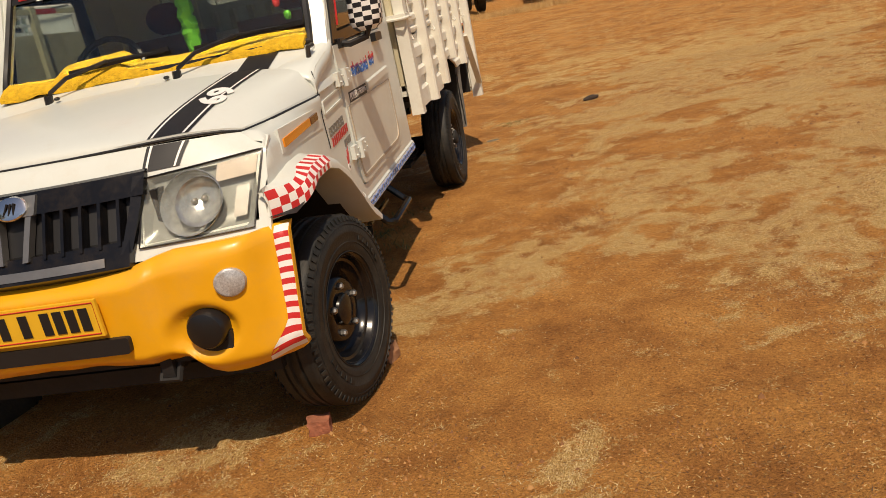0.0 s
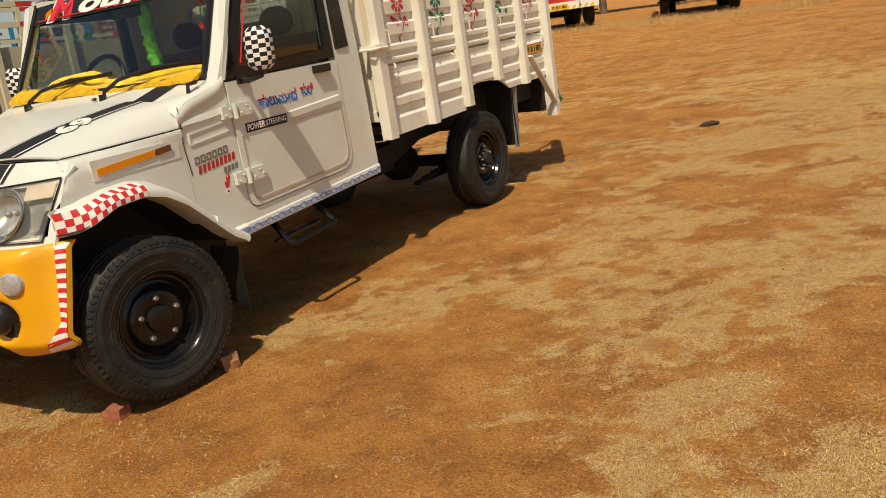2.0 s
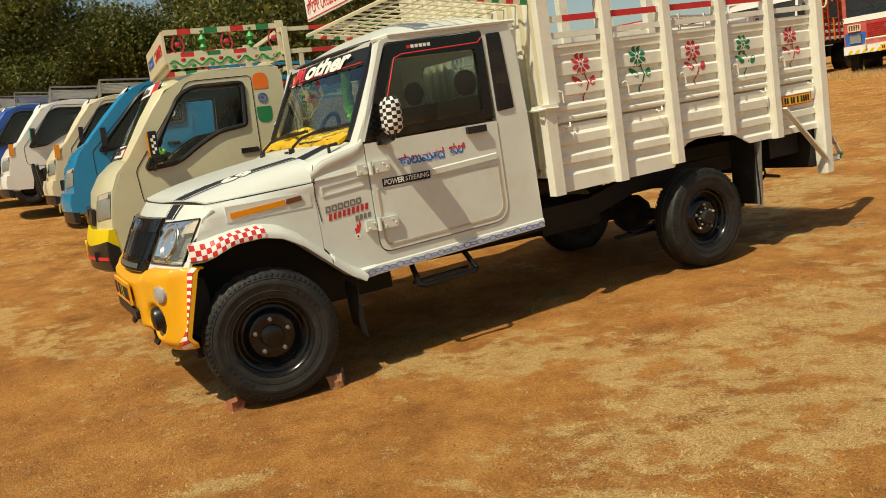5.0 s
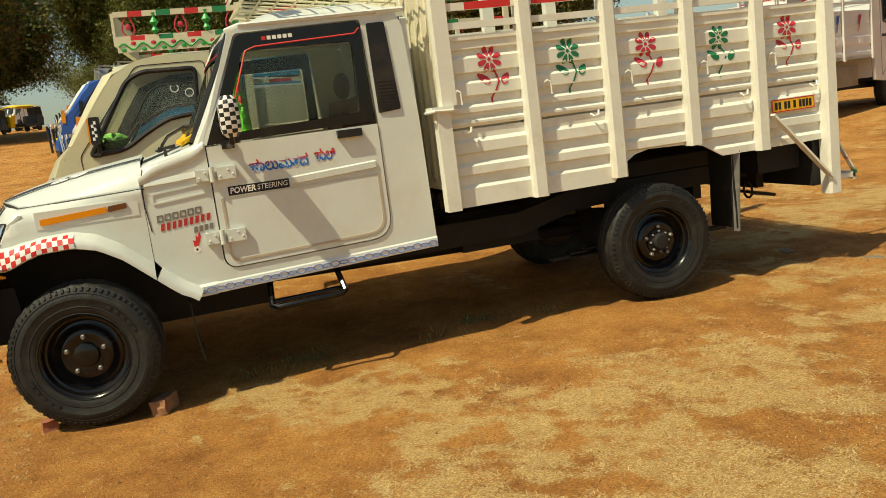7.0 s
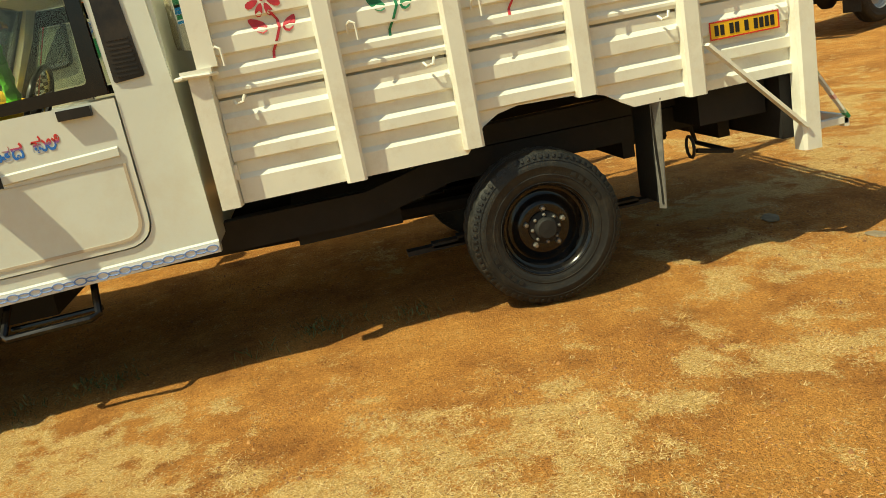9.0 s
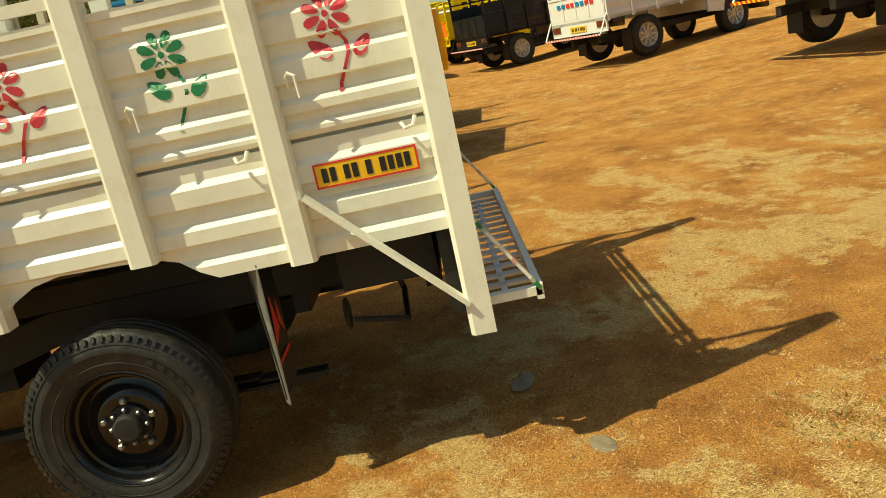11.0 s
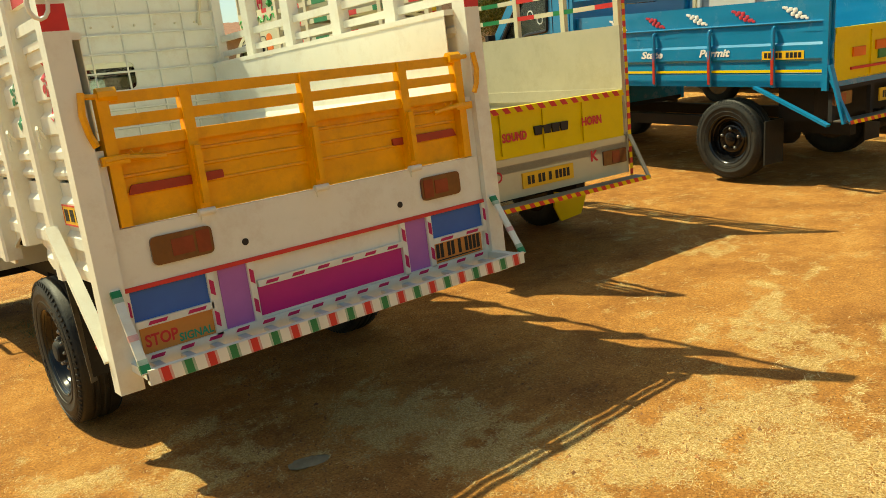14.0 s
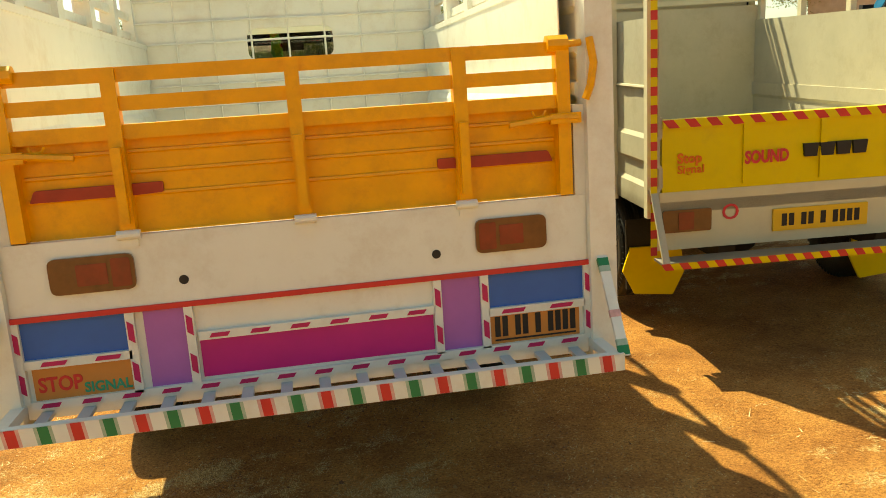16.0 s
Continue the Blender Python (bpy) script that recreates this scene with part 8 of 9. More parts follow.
for x, y, lab, pm, bm_, ln, bp in ROW:
    o = small_truck("small_truck", parked(x, y + ln / 2, ln, -5 if ln > 4 else -2), lab, pm, bm_, bm_, length=ln, detail=1, bumper=bp, rails=(1.55, 1.70), top_rail=1.72, wheels=(0.95, ln - 0.9))
    rmt = LIME if pm is LIME else STEEL
    rk = part("roof_rack", G().tube([(-0.66, 0.85, 1.92), (0.66, 0.85, 1.92), (0.66, 1.58, 1.92), (-0.66, 1.58, 1.92)], 0.014, 6, loop=True), rmt, o, "tubular roof rack")
    part("rack_hoop", G().tube([(-0.66, 0.85, 1.98), (0.66, 0.85, 1.98), (0.66, 1.58, 1.98), (-0.66, 1.58, 1.98)], 0.014, 6, loop=True), rmt, rk)
    for k in range(7):
        part("rack_bar", G().tube([(-0.66 + 0.22 * k, 0.85, 1.78), (-0.66 + 0.22 * k, 0.85, 1.98)], 0.010, 5), rmt, rk)
        part("rack_bar", G().tube([(-0.66 + 0.22 * k, 0.85, 1.92), (-0.66 + 0.22 * k, 1.58, 1.92)], 0.010, 5), rmt, rk)
    for s in (1, -1):
        part("bull_bar", G().tube([(s * 0.25, -0.10, 0.40), (s * 0.25, -0.14, 0.85), (s * 0.55, -0.12, 0.88), (s * 0.60, -0.05, 0.45)], 0.022, 8), CHROME if pm is VANWHITE else BLACK, o)
        part("side_lamp", G().box(s * 0.75, s * 0.765, 0.17, 0.24, 0.94, 1.12), AMBER, o)
        if pm is VANWHITE:
            part("mirror_cover", G().box(s * 0.80, s * 0.91, 0.485, 0.50, 1.13, 1.35).bevel(0.004), TEAL, o, "teal mirror cover")
    if ln > 4:
        sg = part("sign_blocks", G().box(-0.62, 0.62, ln, ln + 0.003, gate_top - 0.30, gate_top - 0.29), RED, o, "painted coloured blocks on the tailgate")
        for k in range(12):
            part("sign_block", G().box(0.56 - 0.095 * k, 0.50 - 0.095 * k, ln, ln + 0.014, gate_top - 0.24, gate_top - 0.15), (SAFFRON, RED, GREEN, BLUE)[(k // 3) % 4], sg)
        for a in range(5):
            b0, b1 = math.tau * a / 5 + 0.3, math.tau * (a + 2) / 5 + 0.3
            part("star", G().beam((0.57 + 0.06 * math.cos(b0), 0.035, 0.80 + 0.06 * math.sin(b0)), (0.57 + 0.06 * math.cos(b1), 0.035, 0.80 + 0.06 * math.sin(b1)), 0.014, 0.02), INK, o)

# trucks on the far side of the yard, tails towards the row
SILVER = mat("silver_wheel_cover", (0.55, 0.55, 0.53), 0.35, 0.6, vary=0.15, dirt=DUST, dirt_amount=0.4)
CAPPED = rim_mesh(0.345, 0.195, SILVER)
for x, y, rz, lab, pm, bm_, gm, rm in ((-13.64, 11.36, 27, "white small truck with capped wheels and pale blue step", VANWHITE, VANWHITE, VANWHITE, CAPPED), (-18.3, 9.8, 25, "black small truck with silver wheels", BLACK, BLACK, BLACK, CAPPED),
                                      (-23.0, 9.1, 25, "yellow small truck with orange step", YGATE, YGATE, SAFFRON, RIM), (-28.0, 7.6, 25, "yellow small truck with pale bed", YGATE, VANWHITE, YGATE, RIM),
                                      (-32.0, 6.8, 24, "yellow small truck with white sides", YGATE, VANWHITE, YGATE, RIM), (-17.5, 5.0, 5, "white small truck with open bed", VANWHITE, VANWHITE, VANWHITE, CAPPED)):
    o = small_truck("small_truck", at_ground(x, y, 180 + rz), lab, pm, bm_, gm, detail=0, tyre=TYRE, rim=rm, rails=(1.55, 1.70), top_rail=1.72, floor_z=0.72, gate_z=(0.80, 1.20))
    if rm is CAPPED:
        for w in [c for c in o.children if c.name.startswith("wheel")]:
            for k in range(9):
                a = math.tau * k / 9
                sp = new("cap_spoke", mesh_of("cap_spoke", G().beam((0.062, 0.05 * math.cos(a), 0.05 * math.sin(a)), (0.082, 0.185 * math.cos(a), 0.185 * math.sin(a)), 0.030, 0.012, up=(1, 0, 0)), SILVER))
                sp.parent = w
    if gm is VANWHITE or gm is YGATE:
        g_ = [c for c in o.children if c.name.startswith("tailgate")][0]
        for k in range(8):
            part("sign_block", G().box(0.50 - 0.13 * k, 0.41 - 0.13 * k, 3.85, 3.864, 1.02, 1.09), (SKYBLUE, RED)[k // 2 % 2], g_)
van = small_truck("small_truck", at_ground(-8.95, 14.1, 199) @ Matrix.Diagonal((1.08, 1.08, 1.2, 1)), "white long small truck with painted flowers and orange door sticker", VANWHITE, VANWHITE, SKYBLUE, cab=1.62, length=5.6, detail=1, tyre=TYRE, rim=CAPPED, rails=(1.60, 1.74), top_rail=1.78, wheels=(0.95, 4.7), floor_z=0.80,
                  gate_z=(0.85, 1.2), panel_top=1.5)
part("door_sticker", G().lathe([(0.085, 0), (0.085, 0.003)], (-0.756, 1.10, 0.92), "x", 14, side=-1), SAFFRON, van, "round orange sticker")
part("side_tank", G().box(-0.74, -0.46, 2.2, 3.0, 0.42, 0.72).bevel(0.03), STEEL, van, "grey fuel tank under the bed")
for k, mt in enumerate((REDP, BLUE, REDP, BLUE, REDP)):
    y = 2.1 + 0.72 * k
    g = G().prism([(y - 0.02, 1.34), (y + 0.05, 1.30), (y + 0.03, 1.43), (y - 0.06, 1.44)], "x", -0.757, -0.760)
    g.beam((-0.758, y, 1.34), (-0.758, y + 0.05, 1.20), 0.004, 0.02)
    part("painted_flower", g, mt, van)
    part("notice", G().box(-0.757, -0.760, y - 0.10, y + 0.04, 1.02, 1.10), LINEN, van)


# ---- lorries at the back of the yard ----
def lorry(x, y, rz, label, paint, band, kind="old"):
    """A goods lorry, nose to -y of its own frame; kind old: upright flat face, new: raked white face, dark: unlit and plain."""
    t = thing("lorry", at_ground(x, y, rz), label, "lorry", "lorries at the back", off=(0, 0, 0))
    h, dark = 1.2, kind == "dark"
    lean = 0.30 if kind == "new" else 0.06
    def on(u, z, d=0.0):
        return (u, lean * max(0, z - 1.5) + 0.10 * (abs(u) / h) ** 4 - d, z)
    def pane(u0, u1, z0, z1, d, n=6):
        return G().grid(lambda i, j: on(lerp(u0, u1, i / n), lerp(z0, z1, j / 2), d), n, 2)
    part("cab_front", pane(-h, h, 0.80, 1.66, 0.0, 14).thicken(0, 0.05, 0), paint, t, smooth=60)
    part("cab_brow", pane(-h, h, 2.56, 2.80, 0.0, 14).thicken(0, 0.05, 0), paint, t, smooth=60)
    for u in (-1.15, 0.0, 1.15) if kind == "old" else (-1.15, 1.15):
        part("screen_pillar", pane(u - 0.05, u + 0.05, 1.66, 2.56, 0.0, 2).thicken(0, 0.05, 0), paint, t)
    for s in (1, -1):
        part("windscreen_pane", pane(s * (0.05 if kind == "old" else 0.0), s * 1.10, 1.66, 2.56, -0.03, 6), DARKGLASS, t)
        part("wiper", G().tube([on(s * 0.25, 1.70, 0.02), on(s * 0.60, 2.15, 0.015)], 0.012, 5), BLACK, t)
        part("cab_side", G().sheet([(0.10, 0.80), (0.45, 0.80), (0.50, 1.05), (0.75, 1.18), (1.15, 1.18), (1.40, 1.05), (1.45, 0.80), (1.7, 0.80), (1.7, 2.78), (0.10 + lean, 2.78), (0.10, 1.5)], [rounded([(0.35 + lean * 0.3, 1.65), (1.25, 1.65), (1.25, 2.45), (0.40 + lean, 2.45)], 0.05)], "x", s * (h - 0.05), s * h), paint, t)
        part("cab_step", G().box(s * 0.95, s * 1.2, 0.15, 0.42, 0.45, 0.50).box(s * 0.95, s * 1.2, 0.15, 0.42, 0.68, 0.72), UNDER, t)
        if kind == "new":
            part("headlamp", G().prism(rounded([(s * 0.70, 0.78), (s * 1.17, 0.84), (s * 1.15, 1.02), (s * 0.78, 0.94)], 0.03), "y", -0.06, 0.08), BLACK, t, "dark swept headlamp")
            for q in (0.86, 1.0):
                part("lamp_bowl", G().lathe([(0.055, 0.0), (0.05, 0.02), (0.0005, 0.03)], (s * q, -0.055, 0.91), "y", 14, side=-1), LAMPBOWL, t)
        else:
            part("lamp_field", pane(s * 0.62, s * 1.17, 0.86, 1.20, 0.012, 4).thicken(0, 0.012, 0), BLUE, t, "blue painted field round the lamp")
            hl = part("headlamp", G().box(s * 0.74, s * 1.04, -0.035, 0.03, 0.92, 1.14).bevel(0.02), LAMPGREY, t)
            part("lamp_rim", G().tube([(s * 0.74, -0.037, 0.92), (s * 1.04, -0.037, 0.92), (s * 1.04, -0.037, 1.14), (s * 0.74, -0.037, 1.14)], 0.012, 6, loop=True), STEEL, hl)
            sq = part("side_lamp_grille", G().sheet(rounded([(s * 0.74, 1.24), (s * 1.08, 1.24), (s * 1.08, 1.44), (s * 0.74, 1.44)], 0.04), [rounded([(s * 0.77, 1.265), (s * 1.05, 1.265), (s * 1.05, 1.415), (s * 0.77, 1.415)], 0.03)], "y", -0.03, 0.06), CREAM, t, "cream lamp guard")
            for k in range(4):
                part("guard_bar", G().box(s * (0.81 + 0.06 * k), s * (0.83 + 0.06 * k), -0.02, 0.0, 1.26, 1.42), CREAM, sq)
        mr = part("mirror", G().box(s * 1.30, s * 1.50, -0.12, -0.07, 1.75, 2.20).bevel(0.02), BLACK, t)
        part("mirror_arm", G().tube([(s * 1.18, 0.10, 2.35), (s * 1.38, -0.08, 2.32), (s * 1.40, -0.09, 1.70), (s * 1.18, 0.08, 1.60)], 0.014, 6), BLACK, mr)
        part("wheel", G().lathe([(0.25, -0.13), (0.42, -0.14), (0.49, -0.11), (0.50, 0.0), (0.49, 0.11), (0.42, 0.14), (0.25, 0.13), (0.22, 0.05)], (s * 1.0, 0.95, 0.5), "x", 28), RUBBER, t)
        part("wheel_disc", G().lathe([(0.25, 0.10), (0.22, 0.06), (0.12, 0.05), (0.10, 0.10), (0.0005, 0.11)], (s * 1.0, 0.95, 0.5), "x", 20, side=s), STEEL, t)
        part("wheel", G().lathe([(0.25, -0.26), (0.42, -0.27), (0.49, -0.24), (0.50, 0.0), (0.49, 0.24), (0.42, 0.27), (0.25, 0.26), (0.22, 0.05)], (s * 0.95, 5.2, 0.5), "x", 28), RUBBER, t)
        for k in range(7):
            z = 1.25 + 0.24 * k
            part("body_slat", G().box(s * 1.16, s * 1.2, 1.9, 6.6, z, z + 0.13), LORRYRED, t)
        for k in range(9):
            part("body_post", G().box(s * 1.2, s * 1.25, 1.95 + 0.56 * k, 2.03 + 0.56 * k, 1.1, 3.0), SAFFRON if k % 2 else LORRYRED, t)
    if kind == "new":
        gr = part("grille", pane(-0.72, 0.72, 1.02, 1.55, 0.03, 8).thicken(0, 0.03, 0), GLOSS, t, "dark grille with upright bars")
        for k in range(9):
            u = -0.62 + 0.155 * k
            part("grille_slat", G().loft([[on(u - 0.02, z, 0.032), on(u - 0.012, z, 0.055), on(u + 0.012, z, 0.055), on(u + 0.02, z, 0.032)] for z in (1.08, 1.48)]), STEEL, gr)
        part("grille_frame", G().tube([on(-0.72, 1.02, 0.04), on(0.72, 1.02, 0.04), on(0.66, 1.56, 0.04), on(-0.66, 1.56, 0.04)], 0.022, 6, loop=True), CHROME, gr)
        for z in (0.72, 0.90):
            part("chrome_pipe", G().tube([(-1.0, -0.16, z), (0.35, -0.16, z)], 0.035, 10), CHROME, t, "chrome bull bar pipe")
    else:
        part("white_band", pane(-h, h, 1.50, 1.66, 0.010, 14).thicken(0, 0.006, 0), band, t)
        gr = part("grille", pane(-0.60, 0.60, 1.02, 1.46, 0.012, 8).thicken(0, 0.008, 0), BLACK if dark else LORRYRED, t, "painted grille with level slats")
        for k in range(7):
            part("grille_slat", G().box(-0.58, 0.58, -0.035, -0.010, 1.05 + 0.058 * k, 1.075 + 0.058 * k), STEEL if dark else LORRYRED if k % 2 else RED, gr)
        part("badge", G().tube([(0.13 * math.cos(a * math.tau / 20), -0.045, 1.30 + 0.075 * math.sin(a * math.tau / 20)) for a in range(20)], 0.012, 6, loop=True), STEEL, gr, "oval steel badge")
    bp = part("bumper", G().box(-h, h, -0.14, 0.05, 0.60, 0.84).bevel(0.02), VANWHITE if kind == "new" else LINEN, t, "heavy bumper" if kind == "new" else "bumper with yellow and white stripes")
    if kind != "new":
        part("bumper_stripes", G().grid(lambda i, j: (lerp(-h, h, i / 26) + 0.06 * j, -0.144, 0.61 + 0.10 * j), 25, 1, lambda i, j: i % 2), [LINEN, LINEN if dark else YGATE], bp)
        part("bumper_bar", G().tube([(-0.62, -0.20, 0.78), (-0.62, -0.20, 0.98), (0.62, -0.20, 0.98), (0.62, -0.20, 0.78)], 0.03, 8), CREAM, bp, "cream guard bar")
    pl = part("number_plate", G().box(-0.26, 0.26, -0.165, -0.142, 0.62, 0.78), PLATE, bp)
    bars(pl, (0, -0.166, 0.70), (1, 0, 0), (0, 0, 1), 0.48, 0.13)
    part("cab_roof", G().box(-h, h, 0.10 + lean, 1.7, 2.78, 2.84).bevel(0.02), paint, t)
    part("cab_back", G().box(-h, h, 1.66, 1.7, 0.80, 2.78), paint, t)
    part("body_front", G().box(-1.2, 1.2, 1.85, 1.9, 1.15, 3.0), LORRYRED, t)
    part("chassis", G().box(-0.45, 0.45, 0.1, 6.5, 0.55, 0.95).box(-1.1, 1.1, 1.9, 6.6, 1.0, 1.15).box(-0.9, 0.9, 1.75, 2.6, 0.40, 1.0), UNDER, t)
    # plain black block filling the lower cab
    part("cab_inside", G().box(-1.1, 1.1, 0.9, 1.6, 0.8, 1.9), INSIDE_BLACK, t)
    return t


BLACKCAB = mat("black_cab_paint", (0.02, 0.02, 0.022), 0.35, vary=0.1, dirt=DUST, dirt_amount=0.3)
PALERED = mat("faded_red_cab_paint", (0.52, 0.10, 0.08), 0.45, vary=0.2, dirt=(0.55, 0.45, 0.38), dirt_amount=0.5, dirt_scale=2)
lorry(-11.2, 24.4, 28, "faded red and white lorry with striped bumper on rough grass", PALERED, LINEN)
lb = lorry(-7.75, 24.9, 27, "red and white lorry with orange ribbon on rough grass", LORRYRED, LINEN)
part("ribbon", G().tube([(-0.72, -0.06, 1.70), (-0.36, -0.07, 1.38), (0.0, -0.07, 1.12), (0.36, -0.07, 1.38), (0.72, -0.06, 1.70)], 0.022, 6), SAFFRON, lb, "orange ribbon hung in a point")
# made-up black lorry; stands in for the shadowed gap between the two ahead
lorry(-14.0, 33.4, 27, "dark lorry added to fill the gap between the others", BLACKCAB, BLACK, "dark")
lorry(-3.7, 25.6, 14, "black lorry with white bumper on rough grass", BLACKCAB, BLACK, "dark")
lorry(0.2, 26.6, 4, "dark lorry standing in rough grass", BLACKCAB, BLACK, "dark")
lorry(-21.6, 23.6, 26, "white lorry with dark grille beside another", VANWHITE, LINEN, "new")
lorry(-26.8, 21.2, 30, "white and red lorry at the end of the line", VANWHITE, LORRYRED)
lorry(-16.1, 25.0, 18, "white lorry with dark grille and red slatted body", VANWHITE, LINEN, "new")


# ---- trees, wall and low buildings ----
def leaf_mat(name, colour):
    """A thin leaf: part of the light passes through it."""
    m = mat(name, colour, 0.5, vary=0.5, scale=0.8)
    n, l = m.node_tree.nodes, m.node_tree.links
    b = n["Principled BSDF"]
    tr, mx = n.new("ShaderNodeBsdfTranslucent"), n.new("ShaderNodeMixShader")
    l.new(b.inputs["Base Color"].links[0].from_socket, tr.inputs["Color"])
    mx.inputs[0].default_value = 0.4
    l.new(b.outputs[0], mx.inputs[1])
    l.new(tr.outputs[0], mx.inputs[2])
    l.new(mx.outputs[0], n["Material Output"].inputs["Surface"])
    return m


LEAF = leaf_mat("tree_leaf", (0.085, 0.115, 0.026))
LEAF2 = leaf_mat("pale_leaf", (0.22, 0.22, 0.055))
LEAF3 = leaf_mat("dry_brown_leaf", (0.24, 0.13, 0.075))
BARK = mat("tree_bark", (0.14, 0.10, 0.07), 0.9, vary=0.3, bump=0.6, bump_scale=12)


def tree_meshes(seed, height, spread_, leaves, low=0.10, dry=0.0):
    rng = np.random.RandomState(seed)
    g = G()
    tips = []

    def limb(a, d, ln, r, depth):
        pts, p, q = [Vector(a)], Vector(a), Vector(d)
        for k in range(4):
            q = (q + Vector(rng.uniform(-0.25, 0.25, 3)) + Vector((0, 0, 0.06))).normalized()
            p = p + q * ln / 4
            pts.append(p.copy())
        rings = []
        for k, c in enumerate(pts):
            rr = r * (1 - 0.6 * k / 4)
            rings.append([c + Vector((math.cos(b * math.tau / 6) * rr, math.sin(b * math.tau / 6) * rr, 0)) for b in range(6)])
        g.loft(rings)
        if depth == 0:
            tips.extend(pts[1:])
            return
        for k in range(4 if depth > 1 else 3):
            a_ = rng.uniform(0, math.tau)
            limb(pts[rng.randint(2, 5)], Vector((math.cos(a_) * spread_, math.sin(a_) * spread_, rng.uniform(0.15, 0.9))).normalized(), ln * rng.uniform(0.5, 0.75), r * 0.45, depth - 1)
    limb((0, 0, -0.1), (0, 0, 1), height * 0.45, height * 0.022, 2)
    trunk = mesh_of("trunk", g, BARK, 50)
    tips = np.array([tuple(v) for v in tips])
    big = np.arange(leaves) < leaves * 0.28
    c = tips[rng.randint(0, len(tips), leaves)] + np.clip(rng.normal(0, 1, (leaves, 3)), -1.5, 1.5) * np.where(big, height * 0.052, height * 0.078)[:, None]
    c[:, 2] = np.maximum(c[:, 2], height * low * rng.uniform(0.6, 1.5, leaves))
    a, b = rng.normal(0, 1, (leaves, 3)), rng.normal(0, 1, (leaves, 3))
    a /= np.linalg.norm(a, axis=1)[:, None]
    b -= (a * b).sum(1)[:, None] * a
    b /= np.linalg.norm(b, axis=1)[:, None]
    s = rng.uniform(0.6, 1.3, (leaves, 1)) * np.where(big, 0.0078, 0.0047)[:, None] * height
    v = np.stack([c - a * s * 1.5 - b * s * 0.5, c + b * s * 0.9, c + a * s * 1.5 - b * s * 0.4], 1).reshape(-1, 3)
    me = bpy.data.meshes.new("crown")
    f = np.arange(len(v)).reshape(-1, 3)
    me.from_pydata(v.tolist(), [], f.tolist())
    me.materials.append(LEAF)
    me.materials.append(LEAF2)
    me.materials.append(LEAF3)
    pick = rng.rand(leaves)
    me.polygons.foreach_set("material_index", np.where(pick < dry, 2, np.where(pick < 0.58, 1, 0)))
    me.update()
    return trunk, me


KINDS = [tree_meshes(3, 9.0, 1.1, 68000), tree_meshes(8, 8.0, 1.3, 68000), tree_meshes(21, 5.0, 1.4, 16000), tree_meshes(33, 11.0, 1.5, 70000, 0.27, 0.16)]


def tree(x, y, kind, k, rz):
    t = thing("tree", pose(x, y, ground_z(x, y), 0, 0, rz), "broad green tree with dense small leaves at the yard's edge", "tree", "trees round the yard")
    t.scale = (k, k, k)
    for nm, me in zip(("trunk", "crown"), KINDS[kind]):
        o = new(nm, me)
        o.parent = t


rng_t = random.Random(5)
for i in range(18):
    ty = -15 + 2.2 * i + rng_t.uniform(-0.8, 0.8)
    tx = -31 - 4 * (i % 3) - rng_t.uniform(0, 2)
    if -11 < ty < 0:
        tree(tx - 3, ty - 2.0, 3, rng_t.uniform(1.15, 1.35), rng_t.uniform(0, 360))
        tree(tx - 9, ty - 4.0, i % 2, rng_t.uniform(1.2, 1.4), rng_t.uniform(0, 360))
    else:
        k, turn = rng_t.uniform(0.9, 1.15), rng_t.uniform(0, 360)
        if ty < 13.5:
            tree(tx, ty, i % 2, k * (1.4 if ty > 9 else 1.08), turn)
        elif i % 3 != 1:
            tree(tx, ty, 3, k * 1.15, turn)
for i in range(7):
    tree(-82 - rng_t.uniform(0, 6), -22 + 4.2 * i, 2, rng_t.uniform(1.9, 2.4), rng_t.uniform(0, 360))
for i in range(12):
    tree(6 - 3.2 * i + rng_t.uniform(-1, 1), -19 - rng_t.uniform(0, 5), 2, rng_t.uniform(0.85, 1.2), rng_t.uniform(0, 360))
for i in range(10):
    tree(-26 + 3.6 * i + rng_t.uniform(-1, 1), 37 + rng_t.uniform(0, 5), 2, rng_t.uniform(1.5, 1.9), rng_t.uniform(0, 360))
for i in range(5):
    tree(-27 + 1.5 * i, -6 - 2.5 * i + rng_t.uniform(-1, 1), 2, rng_t.uniform(0.9, 1.2), rng_t.uniform(0, 360))

ROOFTILE = mat("rusty_roof_sheet", (0.28, 0.13, 0.08), 0.8, vary=0.3, bump=0.3, bump_scale=8)
WALLP = mat("dusty_wall_plaster", (0.42, 0.34, 0.25), 0.9, vary=0.2, scale=2, bump=0.3, bump_scale=20)


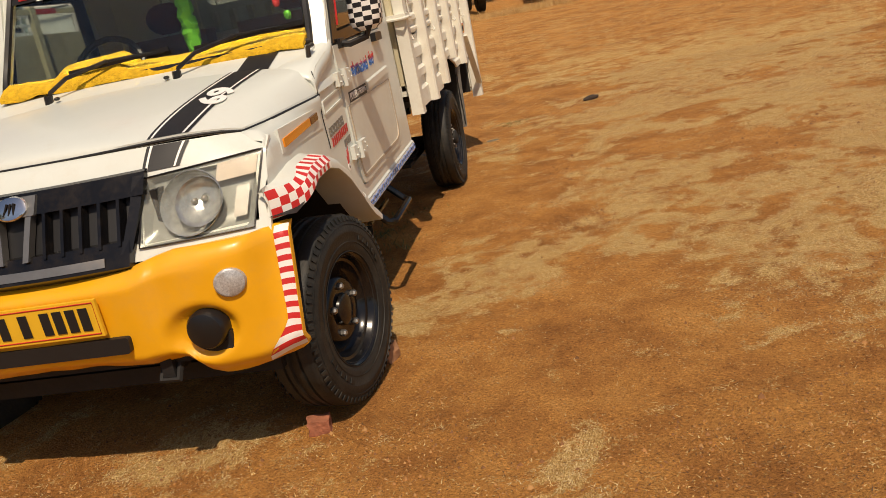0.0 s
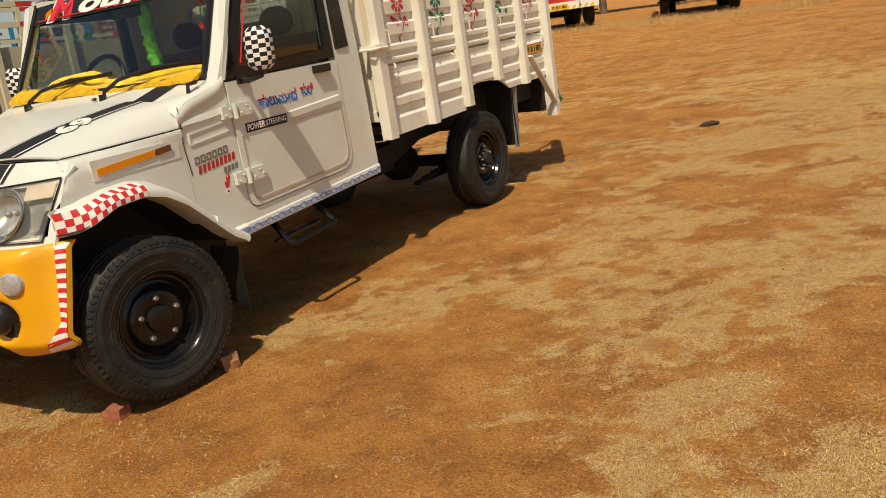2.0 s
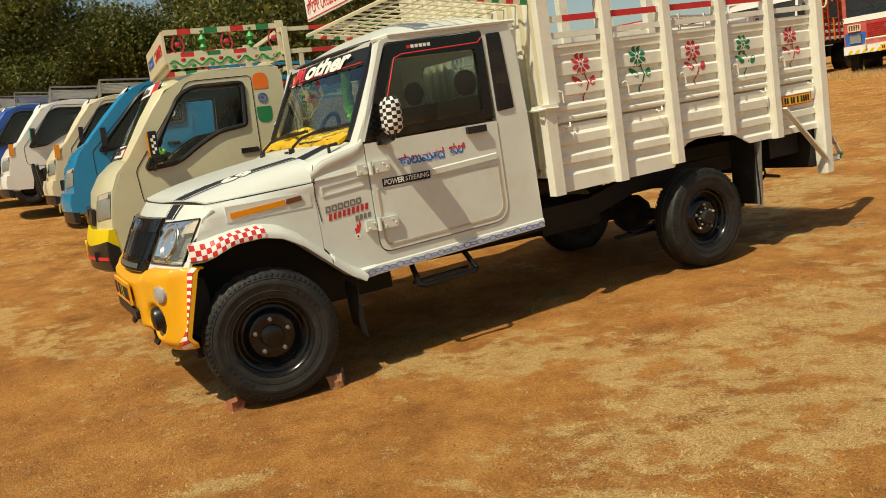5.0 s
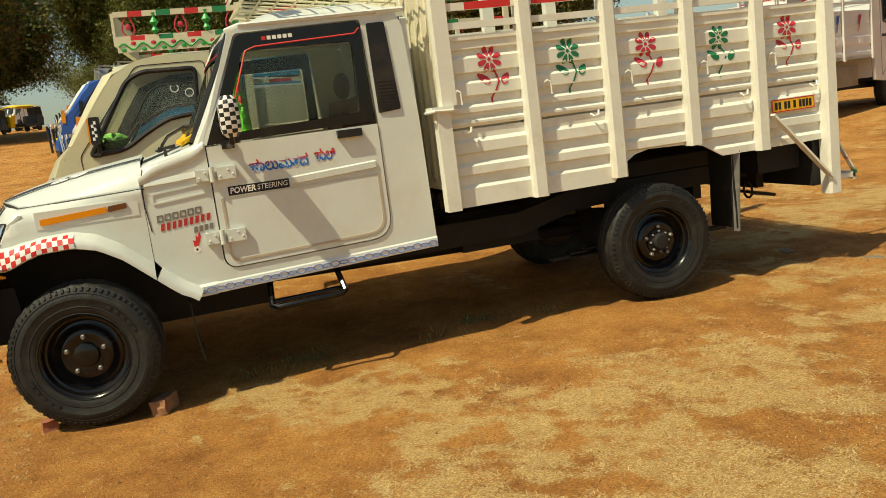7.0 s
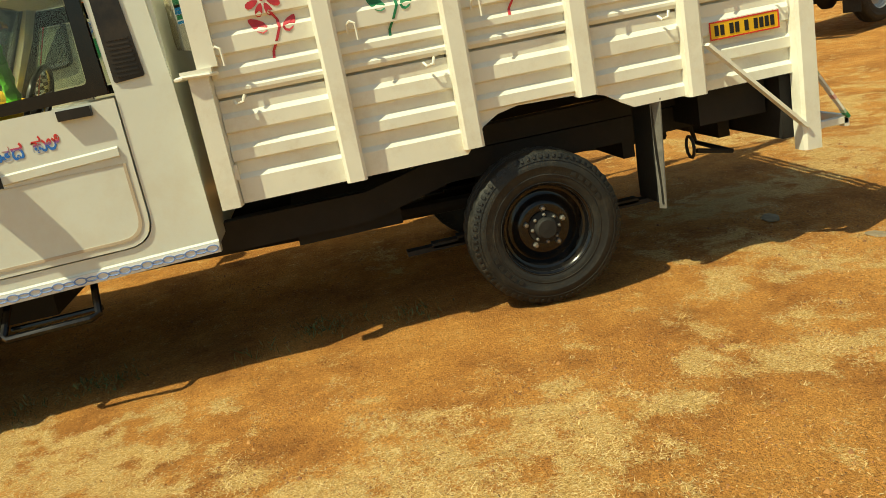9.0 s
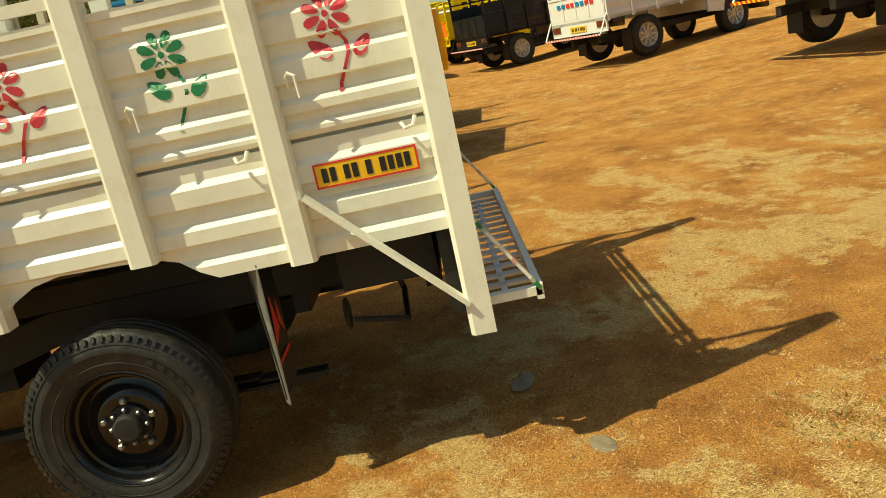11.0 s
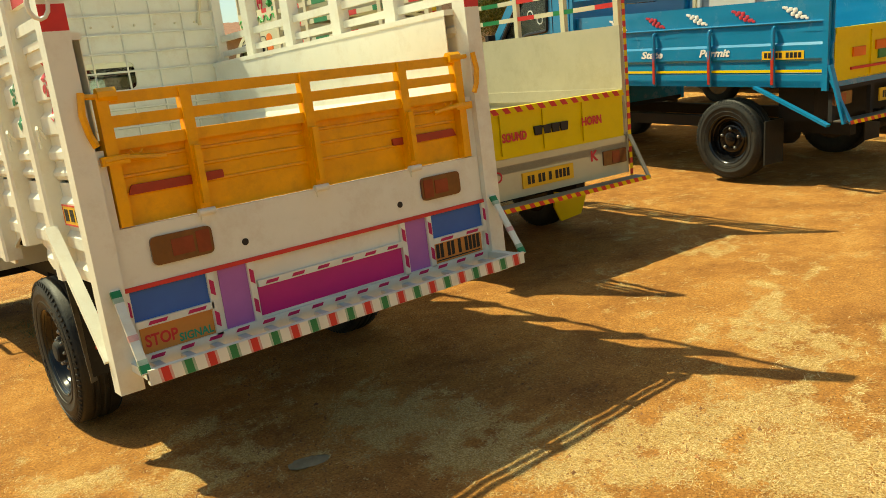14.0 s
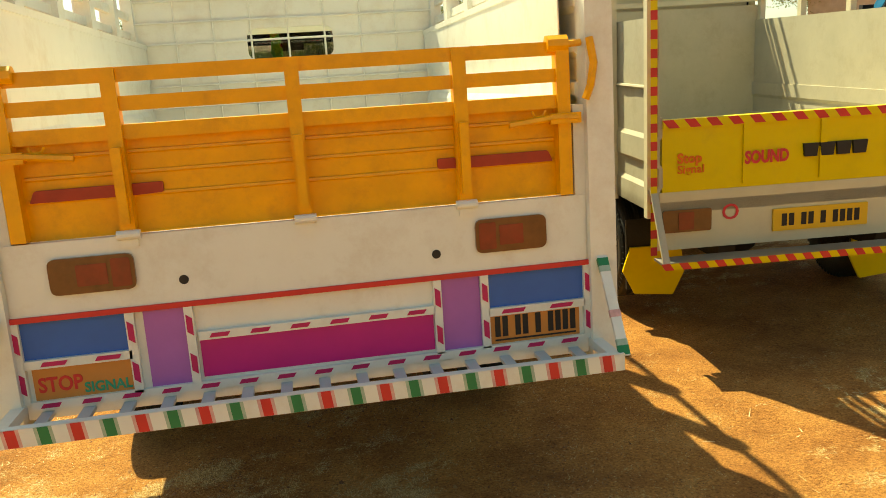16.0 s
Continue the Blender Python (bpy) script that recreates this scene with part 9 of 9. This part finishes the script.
def shed(x, y, w, d, h, rz):
    t = thing("shed", at_ground(x, y, rz), "low plastered shed with a rusty sheet roof", "shed", "sheds beyond the yard")
    part("wall", G().sheet([(-w / 2, 0), (w / 2, 0), (w / 2, h), (-w / 2, h)], [[(-0.5, 0.0), (0.4, 0.0), (0.4, 2.0), (-0.5, 2.0)], [(w / 4, 1.0), (w / 4 + 0.8, 1.0), (w / 4 + 0.8, 1.9), (w / 4, 1.9)]], "y", d / 2 - 0.2, d / 2), WALLP, t)
    part("wall", G().box(-w / 2, w / 2, -d / 2, -d / 2 + 0.2, 0, h), WALLP, t)
    for s in (1, -1):
        part("wall", G().prism([(-d / 2 + 0.2, 0), (d / 2 - 0.2, 0), (d / 2 - 0.2, h), (0, h + 0.7), (-d / 2 + 0.2, h)], "x", s * (w / 2 - 0.2), s * w / 2), WALLP, t)
        part("roof", G().grid(lambda i, j: (-w / 2 - 0.3 + (w + 0.6) * i / 40, s * lerp(0.0, d / 2 + 0.4, j), lerp(h + 0.8, h - 0.1, j) + 0.02 * (i % 2)), 40, 1).thicken(0, 0, -0.03), ROOFTILE, t)


shed(-14.5, -22, 7, 5, 2.9, 8)
shed(-24, -17, 6, 5, 2.6, 20)
shed(-3.0, -26, 6, 5, 2.8, -5)


def rickshaw(x, y, rz):
    """A three-wheeled auto rickshaw; nose to -y of its own frame."""
    t = thing("auto_rickshaw", at_ground(x, y, rz), "yellow and black auto rickshaw parked under the trees", "auto rickshaw", "rickshaws under the trees")
    part("front_shell", G().loft([[(w, -1.25 + d, z), (w * 0.6, -1.36 + d, z), (-w * 0.6, -1.36 + d, z), (-w, -1.25 + d, z), (-w, -0.9 + d, z), (w, -0.9 + d, z)] for w, d, z in ((0.34, 0.06, 0.30), (0.44, 0.0, 0.55), (0.52, 0.02, 0.95), (0.55, 0.10, 1.05))]), YGATE, t)
    part("body", G().prism([(-0.30, 0.30), (1.2, 0.30), (1.28, 0.8), (1.2, 1.0), (0.75, 1.02), (0.70, 0.45), (-0.30, 0.45)], "x", -0.64, 0.64), BLACK, t)
    part("canopy", G().grid(lambda i, j: (0.62 * (-1 + i / 5), lerp(-1.0, 1.22, j / 8), 1.62 + 0.12 * (1 - (-1 + i / 5) ** 2) - 0.10 * (abs(-1 + j / 4)) ** 4), 10, 8).thicken(0, 0, -0.04), YGATE, t, smooth=60)
    part("canopy_back", G().grid(lambda i, j: (0.62 * (-1 + i / 5), lerp(1.24, 1.20, j), lerp(1.0, 1.56, j)), 10, 1).thicken(0, -0.03, 0), BLACK, t)
    part("windscreen", G().grid(lambda i, j: (0.54 * (-1 + i / 3), lerp(-1.2, -0.98, j), lerp(1.06, 1.56, j)), 6, 1).thicken(0, 0.01, 0), DARKGLASS, t)
    for s in (1, -1):
        part("canopy_post", G().tube([(s * 0.56, -1.18, 1.04), (s * 0.60, -0.96, 1.58)], 0.02, 6), BLACK, t)
        part("canopy_post", G().tube([(s * 0.62, 0.55, 0.45), (s * 0.62, 0.55, 1.60)], 0.02, 6), BLACK, t)
        part("wheel", G().lathe([(0.08, -0.05), (0.18, -0.06), (0.21, -0.03), (0.21, 0.03), (0.18, 0.06), (0.08, 0.05)], (s * 0.56, 0.85, 0.21), "x", 20), RUBBER, t)
    part("wheel", G().lathe([(0.08, -0.05), (0.18, -0.06), (0.21, -0.03), (0.21, 0.03), (0.18, 0.06), (0.08, 0.05)], (0, -1.12, 0.21), "x", 20), RUBBER, t)
    part("mudguard", G().prism(arc(-1.12, 0.24, 0.26, 10, 170, 8) + arc(-1.12, 0.24, 0.23, 170, 10, 8), "x", -0.09, 0.09), YGATE, t)
    part("headlamp", G().lathe([(0.09, 0.0), (0.09, 0.05), (0.0005, 0.07)], (0, -1.36, 0.80), "y", 16, side=-1), LAMPGREY, t)


rickshaw(-55, -7.2, 60)
rickshaw(-57, -5.4, 50)
for x, y, rz, lab, pm in ((-58, -10.2, 75, "white small truck parked under the trees", VANWHITE), (-63, -6.5, 70, "white small truck with high body under the trees", VANWHITE)):
    small_truck("small_truck", at_ground(x, y, rz), lab, pm, pm, pm, detail=0, tyre=TYRE, rim=RIM, rails=(1.55, 1.70), top_rail=1.72, group="vehicles under the trees")
